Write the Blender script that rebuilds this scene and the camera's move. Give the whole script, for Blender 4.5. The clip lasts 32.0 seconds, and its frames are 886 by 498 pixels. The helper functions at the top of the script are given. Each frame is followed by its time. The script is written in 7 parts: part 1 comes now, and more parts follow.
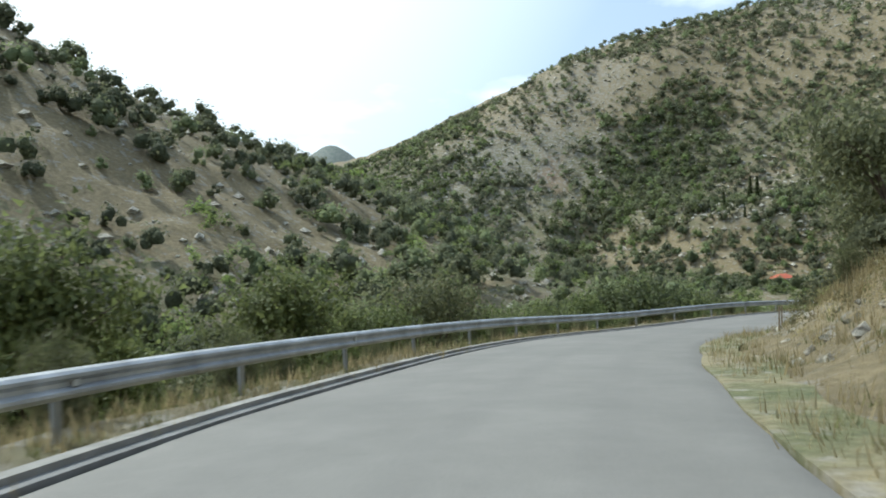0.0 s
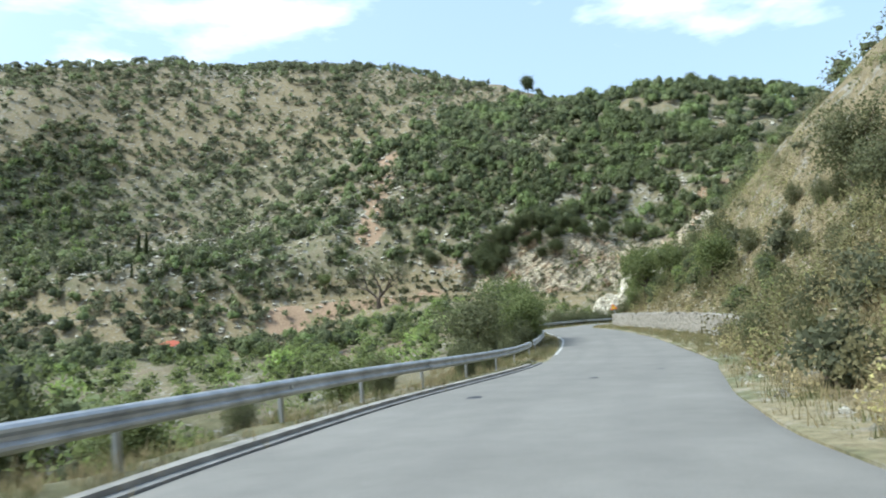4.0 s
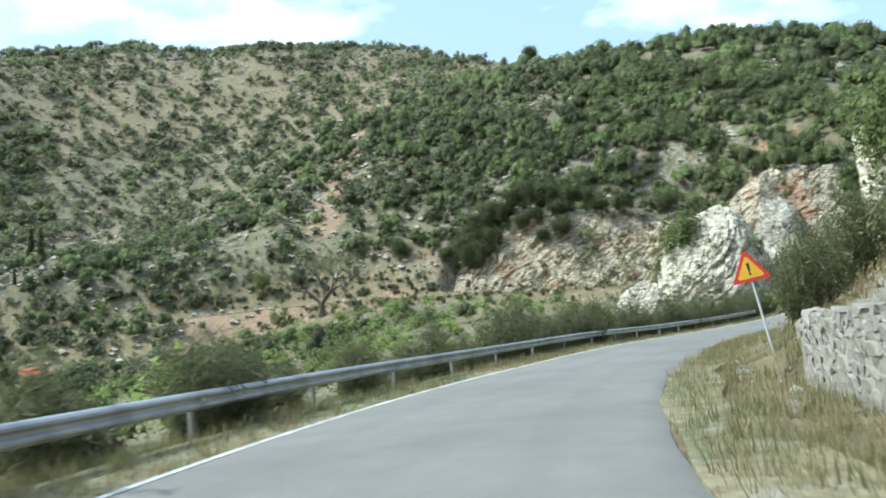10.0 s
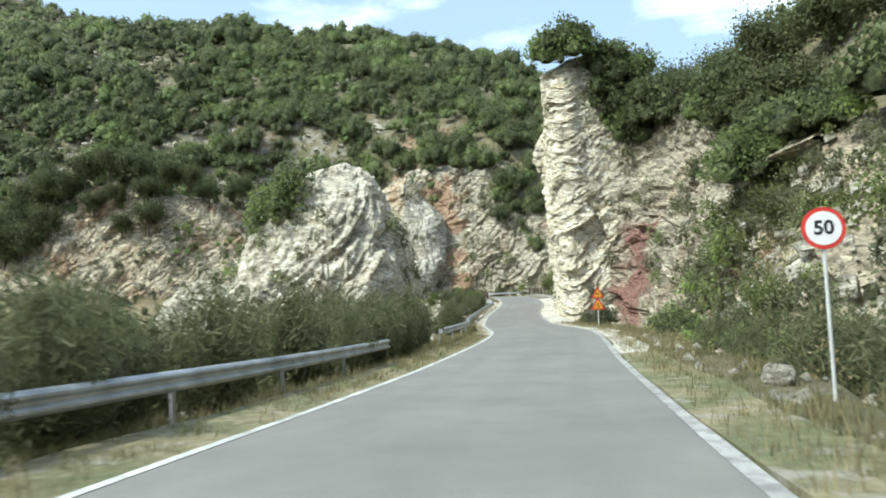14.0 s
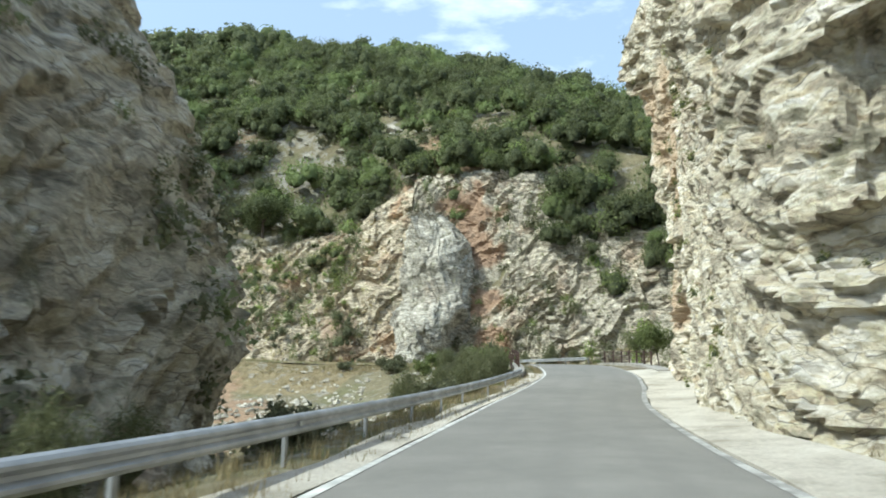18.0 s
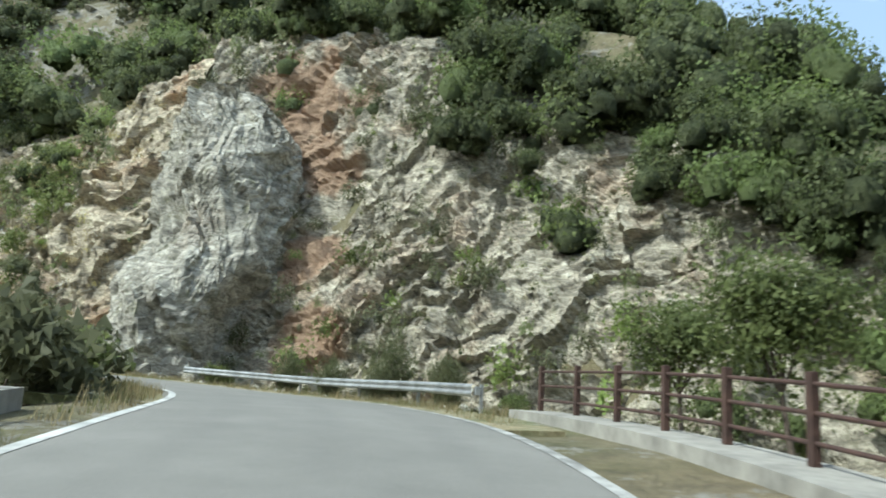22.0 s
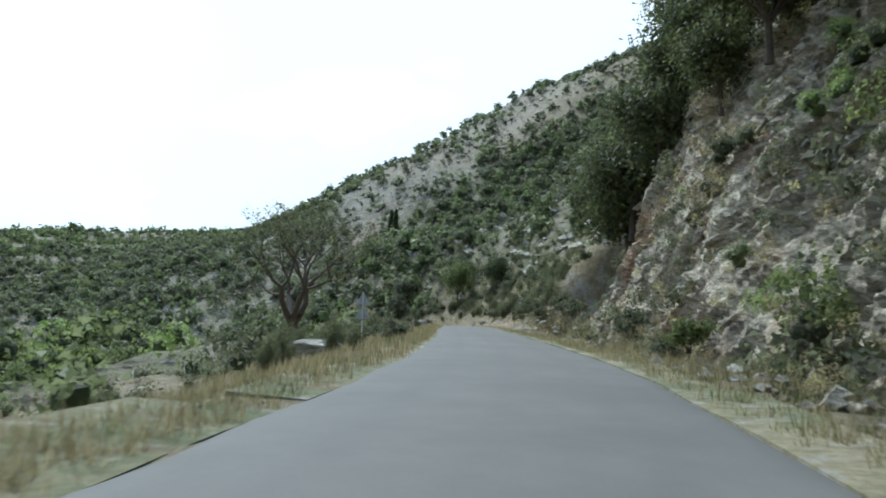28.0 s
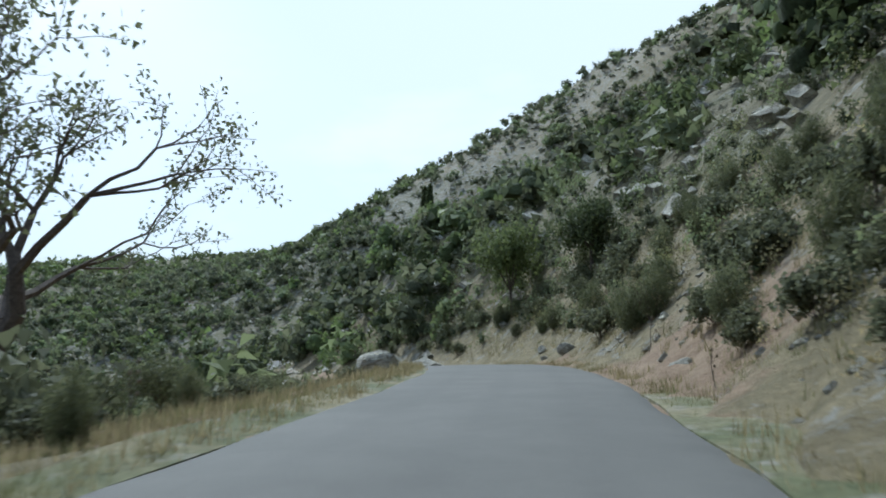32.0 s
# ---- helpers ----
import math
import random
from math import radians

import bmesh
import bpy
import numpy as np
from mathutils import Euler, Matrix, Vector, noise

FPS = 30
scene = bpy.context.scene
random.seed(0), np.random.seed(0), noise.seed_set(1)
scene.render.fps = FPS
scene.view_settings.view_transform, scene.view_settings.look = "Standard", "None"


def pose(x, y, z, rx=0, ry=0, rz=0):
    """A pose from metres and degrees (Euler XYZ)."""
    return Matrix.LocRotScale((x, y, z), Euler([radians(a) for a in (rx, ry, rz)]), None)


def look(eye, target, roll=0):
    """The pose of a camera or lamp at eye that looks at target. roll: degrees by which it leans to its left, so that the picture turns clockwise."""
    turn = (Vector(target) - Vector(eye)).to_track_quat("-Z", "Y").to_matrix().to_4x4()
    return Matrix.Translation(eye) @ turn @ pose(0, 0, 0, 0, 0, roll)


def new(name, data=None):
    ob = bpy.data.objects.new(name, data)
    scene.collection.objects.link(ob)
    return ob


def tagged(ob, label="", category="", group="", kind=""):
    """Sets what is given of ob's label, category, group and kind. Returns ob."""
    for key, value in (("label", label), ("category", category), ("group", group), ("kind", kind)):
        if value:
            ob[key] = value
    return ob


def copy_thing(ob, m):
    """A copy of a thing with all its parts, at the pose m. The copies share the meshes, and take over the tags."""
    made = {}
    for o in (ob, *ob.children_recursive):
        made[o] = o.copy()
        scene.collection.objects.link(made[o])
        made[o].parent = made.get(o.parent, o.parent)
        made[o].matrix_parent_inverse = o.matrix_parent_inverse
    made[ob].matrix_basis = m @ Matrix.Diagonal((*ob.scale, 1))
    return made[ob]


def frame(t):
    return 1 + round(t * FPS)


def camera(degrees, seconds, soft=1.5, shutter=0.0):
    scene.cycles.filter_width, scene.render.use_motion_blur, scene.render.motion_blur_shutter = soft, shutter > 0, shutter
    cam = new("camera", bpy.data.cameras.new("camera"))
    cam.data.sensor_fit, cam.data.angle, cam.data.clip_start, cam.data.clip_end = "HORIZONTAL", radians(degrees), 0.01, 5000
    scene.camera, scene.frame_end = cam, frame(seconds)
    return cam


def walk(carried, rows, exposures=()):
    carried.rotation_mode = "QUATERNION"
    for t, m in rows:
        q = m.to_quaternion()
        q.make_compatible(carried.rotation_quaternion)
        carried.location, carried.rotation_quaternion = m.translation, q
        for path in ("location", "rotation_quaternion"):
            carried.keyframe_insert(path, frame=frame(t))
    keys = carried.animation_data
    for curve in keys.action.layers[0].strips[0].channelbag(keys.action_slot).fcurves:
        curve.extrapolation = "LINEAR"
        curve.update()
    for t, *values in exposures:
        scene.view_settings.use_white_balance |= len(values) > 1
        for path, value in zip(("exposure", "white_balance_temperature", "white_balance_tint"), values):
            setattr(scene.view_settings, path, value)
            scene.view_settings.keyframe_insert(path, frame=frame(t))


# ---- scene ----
# ---- the drive: one camera along a valley road ----
cam = camera(61.5, 32.0, soft=1.8, shutter=0.2)
METRES, EYE, TILT, LEAN, TURN = 420.0, 1.25, 1.0, 3.0, 0.0
ROWS = [
    (0.0, 0.0, 0.0, 0.0, 0.0, 0.0, -0.0),
    (0.5, 0.0022, 0.0136, -0.0009, -3.72, -0.03, 2.49),
    (1.0, 0.0052, 0.0269, -0.0017, -7.49, -0.1, 2.68),
    (1.5, 0.0092, 0.0404, -0.0028, -11.87, -0.3, 3.07),
    (2.0, 0.0144, 0.0535, -0.0036, -17.16, 0.47, 4.38),
    (2.5, 0.0215, 0.0666, -0.0047, -22.44, 0.86, 5.34),
    (3.0, 0.0304, 0.0799, -0.0055, -30.56, 3.46, 1.3),
    (3.5, 0.0411, 0.092, -0.0059, -37.69, 4.63, 1.1),
    (4.0, 0.0527, 0.1027, -0.0061, -44.03, 5.02, 1.07),
    (4.5, 0.0651, 0.1123, -0.0065, -49.7, 3.64, 1.06),
    (6.5, 0.1192, 0.1415, -0.0077, -55.11, 5.61, -1.86),
    (7.0, 0.1332, 0.1497, -0.0075, -53.88, 5.66, -2.59),
    (7.5, 0.1466, 0.1583, -0.0072, -50.73, 5.82, -3.93),
    (8.0, 0.1587, 0.1675, -0.0072, -46.26, 5.89, -3.81),
    (8.5, 0.1703, 0.1769, -0.0068, -41.68, 5.93, -3.33),
    (9.0, 0.1816, 0.1882, -0.0069, -39.15, 6.0, 0.2),
    (9.5, 0.1928, 0.1991, -0.0072, -38.22, 5.71, 1.24),
    (10.0, 0.2057, 0.2104, -0.0072, -42.62, 5.66, 2.43),
    (10.5, 0.218, 0.2204, -0.0074, -49.57, 6.03, 2.95),
    (11.0, 0.2312, 0.2297, -0.0076, -54.66, 6.07, 2.18),
    (11.5, 0.2457, 0.2377, -0.0077, -59.39, 4.56, 0.96),
    (12.0, 0.2602, 0.2445, -0.0077, -65.03, 4.83, 1.18),
    (12.5, 0.275, 0.2502, -0.0076, -69.5, 6.23, -0.31),
    (13.0, 0.29, 0.2552, -0.0074, -69.34, 6.65, -0.44),
    (13.5, 0.3055, 0.2596, -0.0074, -68.27, 6.52, 0.13),
    (14.0, 0.3213, 0.2637, -0.0072, -69.62, 6.81, 0.28),
    (14.5, 0.3372, 0.2675, -0.0069, -71.1, 6.5, -1.1),
    (16.5, 0.4024, 0.2828, -0.0045, -69.35, 12.35, -1.94),
    (17.0, 0.4181, 0.2871, -0.0036, -67.53, 12.83, -2.41),
    (17.5, 0.4337, 0.2918, -0.0029, -66.29, 13.1, -2.6),
    (18.0, 0.4494, 0.2968, -0.0022, -64.93, 12.43, -2.44),
    (18.5, 0.4648, 0.3017, -0.0015, -65.63, 12.2, -2.53),
    (19.0, 0.4799, 0.3065, -0.0005, -66.44, 12.74, -0.05),
    (19.5, 0.4951, 0.3103, 0.0005, -69.68, 13.07, 0.85),
    (20.0, 0.5104, 0.3133, 0.0018, -74.38, 13.37, 0.47),
    (20.5, 0.5241, 0.3161, 0.0032, -76.97, 14.23, -0.32),
    (21.0, 0.538, 0.3181, 0.0048, -78.5, 14.85, -1.72),
    (21.5, 0.551, 0.3205, 0.0064, -76.48, 14.61, -4.79),
    (22.0, 0.5633, 0.3237, 0.0077, -70.42, 13.84, -5.73),
    (22.5, 0.5748, 0.3277, 0.0092, -63.18, 12.31, -7.14),
    (23.0, 0.5856, 0.3328, 0.0105, -56.4, 12.92, -9.19),
    (23.5, 0.5952, 0.3391, 0.0114, -47.95, 10.76, -9.3),
    (24.0, 0.604, 0.3466, 0.0118, -37.45, 8.15, -7.99),
    (24.5, 0.6117, 0.3554, 0.0121, -29.86, 8.57, -8.21),
    (25.0, 0.6183, 0.3654, 0.0124, -20.26, 12.22, -6.65),
    (25.5, 0.6232, 0.3767, 0.0128, -12.6, 12.07, -6.62),
    (26.0, 0.6264, 0.3888, 0.013, -1.51, 10.14, -6.72),
    (26.5, 0.6279, 0.4018, 0.0129, 7.77, 8.1, -5.81),
    (28.5, 0.6201, 0.462, 0.0142, 25.65, 5.07, -3.98),
    (29.0, 0.6142, 0.4821, 0.0144, 27.78, 5.88, -4.04),
    (29.5, 0.6079, 0.5009, 0.0146, 28.64, 3.95, -2.81),
    (30.0, 0.6009, 0.5197, 0.0145, 29.37, 5.29, -0.69),
    (30.5, 0.5933, 0.5388, 0.0147, 29.82, 5.64, -2.52),
    (31.0, 0.5854, 0.5579, 0.0149, 30.4, 5.1, -1.71),
    (31.5, 0.5773, 0.5774, 0.015, 29.67, 4.21, -1.05),
    (32.0, 0.569, 0.5971, 0.015, 28.93, 6.48, -1.26),
]
# seconds, stops, kelvin, tint
EXPOSURES = [(0.0, 0.16, 5900, 1), (2.0, 0.24, 5800, 1), (4.0, 0.52, 5700, 1), (9.0, 0.6, 5550, -2), (13.0, 0.56, 5900, -1), (20.0, 0.43, 5850, -1), (23.0, 0.48, 5700, -3), (26.0, 0.64, 5550, -3), (28.5, -0.12, 5300, 1), (32.0, -0.28, 5300, 1)]
walk(cam, [(t, pose(0, 0, EYE, TILT, LEAN, TURN) @ pose(METRES * x, METRES * y, METRES * z, 90 + pitch, roll, yaw)) for t, x, y, z, yaw, pitch, roll in ROWS], EXPOSURES)

# ---- sky and sun ----
SUN_AZ, SUN_EL = -52.0, 50.0  # degrees: clockwise from +y, above the horizon
world = bpy.data.worlds.new("sky")
scene.world = world
world.use_nodes = True
wn, wl = world.node_tree.nodes, world.node_tree.links
sky = wn.new("ShaderNodeTexSky")
sky.sky_type, sky.sun_disc = "NISHITA", False
sky.sun_elevation, sky.sun_rotation = radians(SUN_EL), radians(SUN_AZ)
sky.air_density, sky.dust_density, sky.ozone_density = 1.1, 4.0, 1.0
bg = wn["Background"]
bg.inputs["Strength"].default_value = 0.15
# thin summer cloud over the whole dome
wtc = wn.new("ShaderNodeTexCoord")
wmap = wn.new("ShaderNodeMapping")
wmap.inputs["Scale"].default_value = (1.6, 1.6, 4.5)
wnoise = wn.new("ShaderNodeTexNoise")
wnoise.inputs["Scale"].default_value, wnoise.inputs["Detail"].default_value = 1.7, 7.0
wnoise.inputs["Roughness"].default_value = 0.55
wramp = wn.new("ShaderNodeValToRGB")
wramp.color_ramp.elements[0].position, wramp.color_ramp.elements[1].position = 0.54, 0.70
wmix = wn.new("ShaderNodeMix")
wmix.data_type = "RGBA"
wmix.inputs["B"].default_value = (8.5, 8.6, 8.8, 1)
wl.new(wtc.outputs["Generated"], wmap.inputs["Vector"])
wl.new(wmap.outputs["Vector"], wnoise.inputs["Vector"])
wl.new(wnoise.outputs["Fac"], wramp.inputs["Fac"])
wl.new(wramp.outputs["Color"], wmix.inputs["Factor"])
# bright summer haze round the sun
wdot = wn.new("ShaderNodeVectorMath")
wdot.operation = "DOT_PRODUCT"
wdot.inputs[1].default_value = (math.sin(radians(-25)) * math.cos(radians(38)), math.cos(radians(-25)) * math.cos(radians(38)), math.sin(radians(38)))
wl.new(wtc.outputs["Generated"], wdot.inputs[0])
whaze = wn.new("ShaderNodeValToRGB")
whaze.color_ramp.elements[0].position, whaze.color_ramp.elements[1].position = 0.78, 0.95
wglow = wn.new("ShaderNodeMix")
wglow.data_type = "RGBA"
wglow.inputs["B"].default_value = (7.7, 7.8, 7.9, 1)
wl.new(wdot.outputs["Value"], whaze.inputs["Fac"])
wl.new(whaze.outputs["Color"], wglow.inputs["Factor"])
whole = wn.new("ShaderNodeMix")
whole.data_type = "RGBA"
whole.inputs["Factor"].default_value = 0.3
whole.inputs["B"].default_value = (6.2, 7.2, 8.8, 1)
wl.new(sky.outputs["Color"], whole.inputs["A"])
wl.new(whole.outputs["Result"], wglow.inputs["A"])
wl.new(wglow.outputs["Result"], wmix.inputs["A"])
wl.new(wmix.outputs["Result"], bg.inputs["Color"])
sun = new("sun", bpy.data.lights.new("sun", "SUN"))
sun.data.energy, sun.data.angle, sun.data.color = 3.6, radians(0.6), (1.0, 0.95, 0.87)
az, el = radians(SUN_AZ), radians(SUN_EL)
SUN_DIR = Vector((math.sin(az) * math.cos(el), math.cos(az) * math.cos(el), math.sin(el)))
sun.matrix_world = look(SUN_DIR * 100, (0, 0, 0))

# ---- materials ----
def mat(name, rough=0.9, metal=0.0):
    m = bpy.data.materials.new(name)
    m.use_nodes = True
    n = m.node_tree.nodes
    b = n["Principled BSDF"]
    b.inputs["Roughness"].default_value, b.inputs["Metallic"].default_value = rough, metal
    return m, n, m.node_tree.links, b


def noise_node(n, l, scale, detail=6.0, rough=0.6, coord=None, stretch=(1, 1, 1), turn=(0, 0, 0)):
    tc = n.new("ShaderNodeTexCoord")
    mp = n.new("ShaderNodeMapping")
    mp.inputs["Scale"].default_value = stretch
    mp.inputs["Rotation"].default_value = [radians(a) for a in turn]
    nz = n.new("ShaderNodeTexNoise")
    nz.inputs["Scale"].default_value, nz.inputs["Detail"].default_value, nz.inputs["Roughness"].default_value = scale, detail, rough
    l.new(tc.outputs["Object"] if coord is None else coord, mp.inputs["Vector"])
    l.new(mp.outputs["Vector"], nz.inputs["Vector"])
    return nz.outputs["Fac"]


def ramp(n, l, fac, *stops):
    r = n.new("ShaderNodeValToRGB")
    e = r.color_ramp.elements
    while len(e) < len(stops):
        e.new(0.5)
    for s, (p, c) in zip(e, stops):
        s.position, s.color = p, (*c, 1) if len(c) == 3 else c
    l.new(fac, r.inputs["Fac"])
    return r.outputs["Color"]


def mix(n, l, fac, a, b, mode="MIX"):
    m = n.new("ShaderNodeMix")
    m.data_type, m.blend_type = "RGBA", mode
    for socket, v in ((m.inputs["Factor"], fac), (m.inputs["A"], a), (m.inputs["B"], b)):
        if isinstance(v, (int, float)):
            socket.default_value = v
        elif isinstance(v, tuple):
            socket.default_value = (*v, 1)
        else:
            l.new(v, socket)
    return m.outputs["Result"]


def bump(n, l, b, height, strength=0.5, dist=0.1):
    bp = n.new("ShaderNodeBump")
    bp.inputs["Strength"].default_value, bp.inputs["Distance"].default_value = strength, dist
    l.new(height, bp.inputs["Height"])
    l.new(bp.outputs["Normal"], b.inputs["Normal"])


def grey(v):
    return (v, v, v)


def plain(name, col, rough=0.7, metal=0.0, scale=6.0, vary=0.25, bumpy=0.15):
    m, n, l, b = mat(name, rough, metal)
    f = noise_node(n, l, scale)
    lo, hi = tuple(c * (1 - vary) for c in col), tuple(min(1, c * (1 + vary)) for c in col)
    l.new(ramp(n, l, f, (0.3, lo), (0.7, hi)), b.inputs["Base Color"])
    if bumpy:
        bump(n, l, b, noise_node(n, l, scale * 6), bumpy, 0.02)
    return m


def spots(n, l, places, edge=0.35):
    """A mask of soft-edged, ragged patches: rows of x, y, z and radius in the world."""
    geo = n.new("ShaderNodeNewGeometry")
    nz = n.new("ShaderNodeTexNoise")
    nz.inputs["Scale"].default_value, nz.inputs["Detail"].default_value = 0.35, 6.0
    l.new(geo.outputs["Position"], nz.inputs["Vector"])
    total = None
    for x, y, z, r in places:
        d = n.new("ShaderNodeVectorMath")
        d.operation = "DISTANCE"
        d.inputs[1].default_value = (x, y, z)
        l.new(geo.outputs["Position"], d.inputs[0])
        s = n.new("ShaderNodeMath")
        s.operation = "DIVIDE"
        s.inputs[1].default_value = r
        l.new(d.outputs["Value"], s.inputs[0])
        k = n.new("ShaderNodeMath")
        k.operation = "ADD"
        l.new(s.outputs[0], k.inputs[0])
        l.new(nz.outputs["Fac"], k.inputs[1])
        m = ramp(n, l, k.outputs[0], (1.2 - edge, grey(0.9)), (1.2, grey(0)))
        total = m if total is None else mix(n, l, 1.0, total, m, "LIGHTEN")
    return total


def zone(n, name):
    a = n.new("ShaderNodeAttribute")
    a.attribute_name = name
    return a.outputs["Fac"]


def plus(n, l, a, b, scale=1.0):
    """a + b * scale, for two sockets."""
    m = n.new("ShaderNodeMath")
    m.operation = "MULTIPLY_ADD"
    m.inputs[1].default_value = scale
    l.new(b, m.inputs[0])
    l.new(a, m.inputs[2])
    return m.outputs[0]


def make_ground():
    m, n, l, b = mat("hillside_ground")
    big = noise_node(n, l, 0.02, 5)
    mid = noise_node(n, l, 0.16, 6, 0.65)
    fine = noise_node(n, l, 1.3, 8, 0.7)
    grit = noise_node(n, l, 9.0, 6, 0.7)
    grass = ramp(n, l, fine, (0.25, (0.095, 0.082, 0.045)), (0.5, (0.17, 0.148, 0.085)), (0.8, (0.27, 0.235, 0.145)))
    green = ramp(n, l, fine, (0.3, (0.075, 0.082, 0.034)), (0.7, (0.17, 0.165, 0.078)))
    stone = ramp(n, l, fine, (0.25, (0.15, 0.142, 0.118)), (0.6, (0.30, 0.285, 0.245)), (0.85, (0.44, 0.425, 0.375)))
    earth = ramp(n, l, fine, (0.3, (0.17, 0.108, 0.066)), (0.7, (0.30, 0.205, 0.130)))
    c = mix(n, l, ramp(n, l, mid, (0.47, grey(0)), (0.58, grey(0.8))), grass, green)
    c = mix(n, l, ramp(n, l, big, (0.58, grey(0)), (0.70, grey(0.7))), c, earth)
    straw = ramp(n, l, fine, (0.25, (0.105, 0.082, 0.040)), (0.5, (0.205, 0.165, 0.088)), (0.78, (0.335, 0.275, 0.158)))
    ragged = noise_node(n, l, 0.3, 6, 0.7)
    c = mix(n, l, ramp(n, l, plus(n, l, zone(n, "straw"), ragged, 1.4), (0.95, grey(0)), (1.25, grey(0.92))), c, straw)
    rockiness = noise_node(n, l, 0.42, 9, 0.8)
    c = mix(n, l, ramp(n, l, plus(n, l, rockiness, zone(n, "rocky"), 0.055), (0.545, grey(0)), (0.59, grey(1))), c, stone)
    bare = ramp(n, l, fine, (0.3, (0.20, 0.125, 0.075)), (0.7, (0.38, 0.275, 0.18)))
    c = mix(n, l, ramp(n, l, plus(n, l, zone(n, "bare"), ragged, 1.0), (0.85, grey(0)), (1.15, grey(0.95))), c, bare)
    # far mountain: grey-green of woods with blue distance haze put into it
    haze_green = ramp(n, l, mid, (0.4, (0.085, 0.11, 0.095)), (0.6, (0.17, 0.19, 0.165)))
    c = mix(n, l, zone(n, "far"), c, haze_green)
    c = mix(n, l, 0.35, c, ramp(n, l, grit, (0.3, grey(0.35)), (0.7, grey(0.9))), "OVERLAY")
    c = mix(n, l, 1.0, c, (0.9, 0.89, 0.86), "MULTIPLY")
    l.new(c, b.inputs["Base Color"])
    bump(n, l, b, mix(n, l, 0.5, fine, rockiness), 0.9, 0.5)
    return m


def make_rock(name, tint=(1, 1, 1), rust=0.35, bright=1.0, scars_and_shade=(), spot_colours=((0.25, 0.15, 0.09), (0.46, 0.32, 0.21))):
    m, n, l, b = mat(name, 0.88)
    strata = noise_node(n, l, 0.55, 9, 0.68, stretch=(1, 1, 2.6), turn=(25, 32, 10))
    fine = noise_node(n, l, 3.2, 9, 0.72, stretch=(1, 1, 1.8), turn=(25, 32, 10))
    blot = noise_node(n, l, 0.17, 4)
    lich = noise_node(n, l, 0.9, 5)
    lo = tuple(bright * v * t for v, t in zip((0.24, 0.225, 0.19), tint))
    md = tuple(bright * v * t for v, t in zip((0.46, 0.44, 0.385), tint))
    hi = tuple(bright * v * t for v, t in zip((0.66, 0.635, 0.56), tint))
    c = ramp(n, l, strata, (0.33, lo), (0.48, md), (0.68, hi))
    c = mix(n, l, 0.55, c, ramp(n, l, fine, (0.3, grey(0.2)), (0.7, grey(0.85))), "OVERLAY")
    red = ramp(n, l, fine, (0.3, (0.26, 0.12, 0.055)), (0.75, (0.50, 0.30, 0.16)))
    c = mix(n, l, ramp(n, l, blot, (0.62 - 0.3 * rust, grey(0)), (0.80 - 0.3 * rust, grey(0.85 * min(1, rust * 2)))), c, red)
    moss = ramp(n, l, fine, (0.3, (0.07, 0.075, 0.035)), (0.7, (0.20, 0.19, 0.10)))
    c = mix(n, l, ramp(n, l, lich, (0.56, grey(0)), (0.68, grey(0.7))), c, moss)
    # open joints: thin dark lines with their crevice shade put into the colour
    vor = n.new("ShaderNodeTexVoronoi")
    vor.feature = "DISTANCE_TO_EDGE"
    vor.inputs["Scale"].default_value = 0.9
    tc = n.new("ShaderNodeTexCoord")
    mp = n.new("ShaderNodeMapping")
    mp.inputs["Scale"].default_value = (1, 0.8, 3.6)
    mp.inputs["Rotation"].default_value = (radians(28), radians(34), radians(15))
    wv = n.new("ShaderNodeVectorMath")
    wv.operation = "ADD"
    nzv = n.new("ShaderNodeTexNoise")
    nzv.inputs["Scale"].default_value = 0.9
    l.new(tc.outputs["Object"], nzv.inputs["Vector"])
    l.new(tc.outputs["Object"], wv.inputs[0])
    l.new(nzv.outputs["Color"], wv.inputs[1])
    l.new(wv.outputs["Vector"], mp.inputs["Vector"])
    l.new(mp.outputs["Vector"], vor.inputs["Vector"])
    for scale, keep in ((0.9, 0.4), (2.4, 0.5)):
        blk = n.new("ShaderNodeTexVoronoi")
        blk.inputs["Scale"].default_value = scale
        l.new(mp.outputs["Vector"], blk.inputs["Vector"])
        c = mix(n, l, keep, c, ramp(n, l, blk.outputs["Color"], (0.15, grey(0.22)), (0.85, grey(0.80))), "OVERLAY")
    joint_shade = ramp(n, l, fine, (0.3, (0.045, 0.038, 0.026)), (0.7, (0.13, 0.105, 0.07)))
    c = mix(n, l, ramp(n, l, plus(n, l, vor.outputs["Distance"], lich, 0.10), (0.050, grey(0.7)), (0.072, grey(0))), c, joint_shade)
    if scars_and_shade:
        c = mix(n, l, spots(n, l, scars_and_shade), c, ramp(n, l, fine, (0.3, spot_colours[0]), (0.75, spot_colours[1])))
    l.new(c, b.inputs["Base Color"])
    bump(n, l, b, mix(n, l, 0.3, fine, noise_node(n, l, 9.0, 6, 0.7)), 1.0, 0.32)
    return m


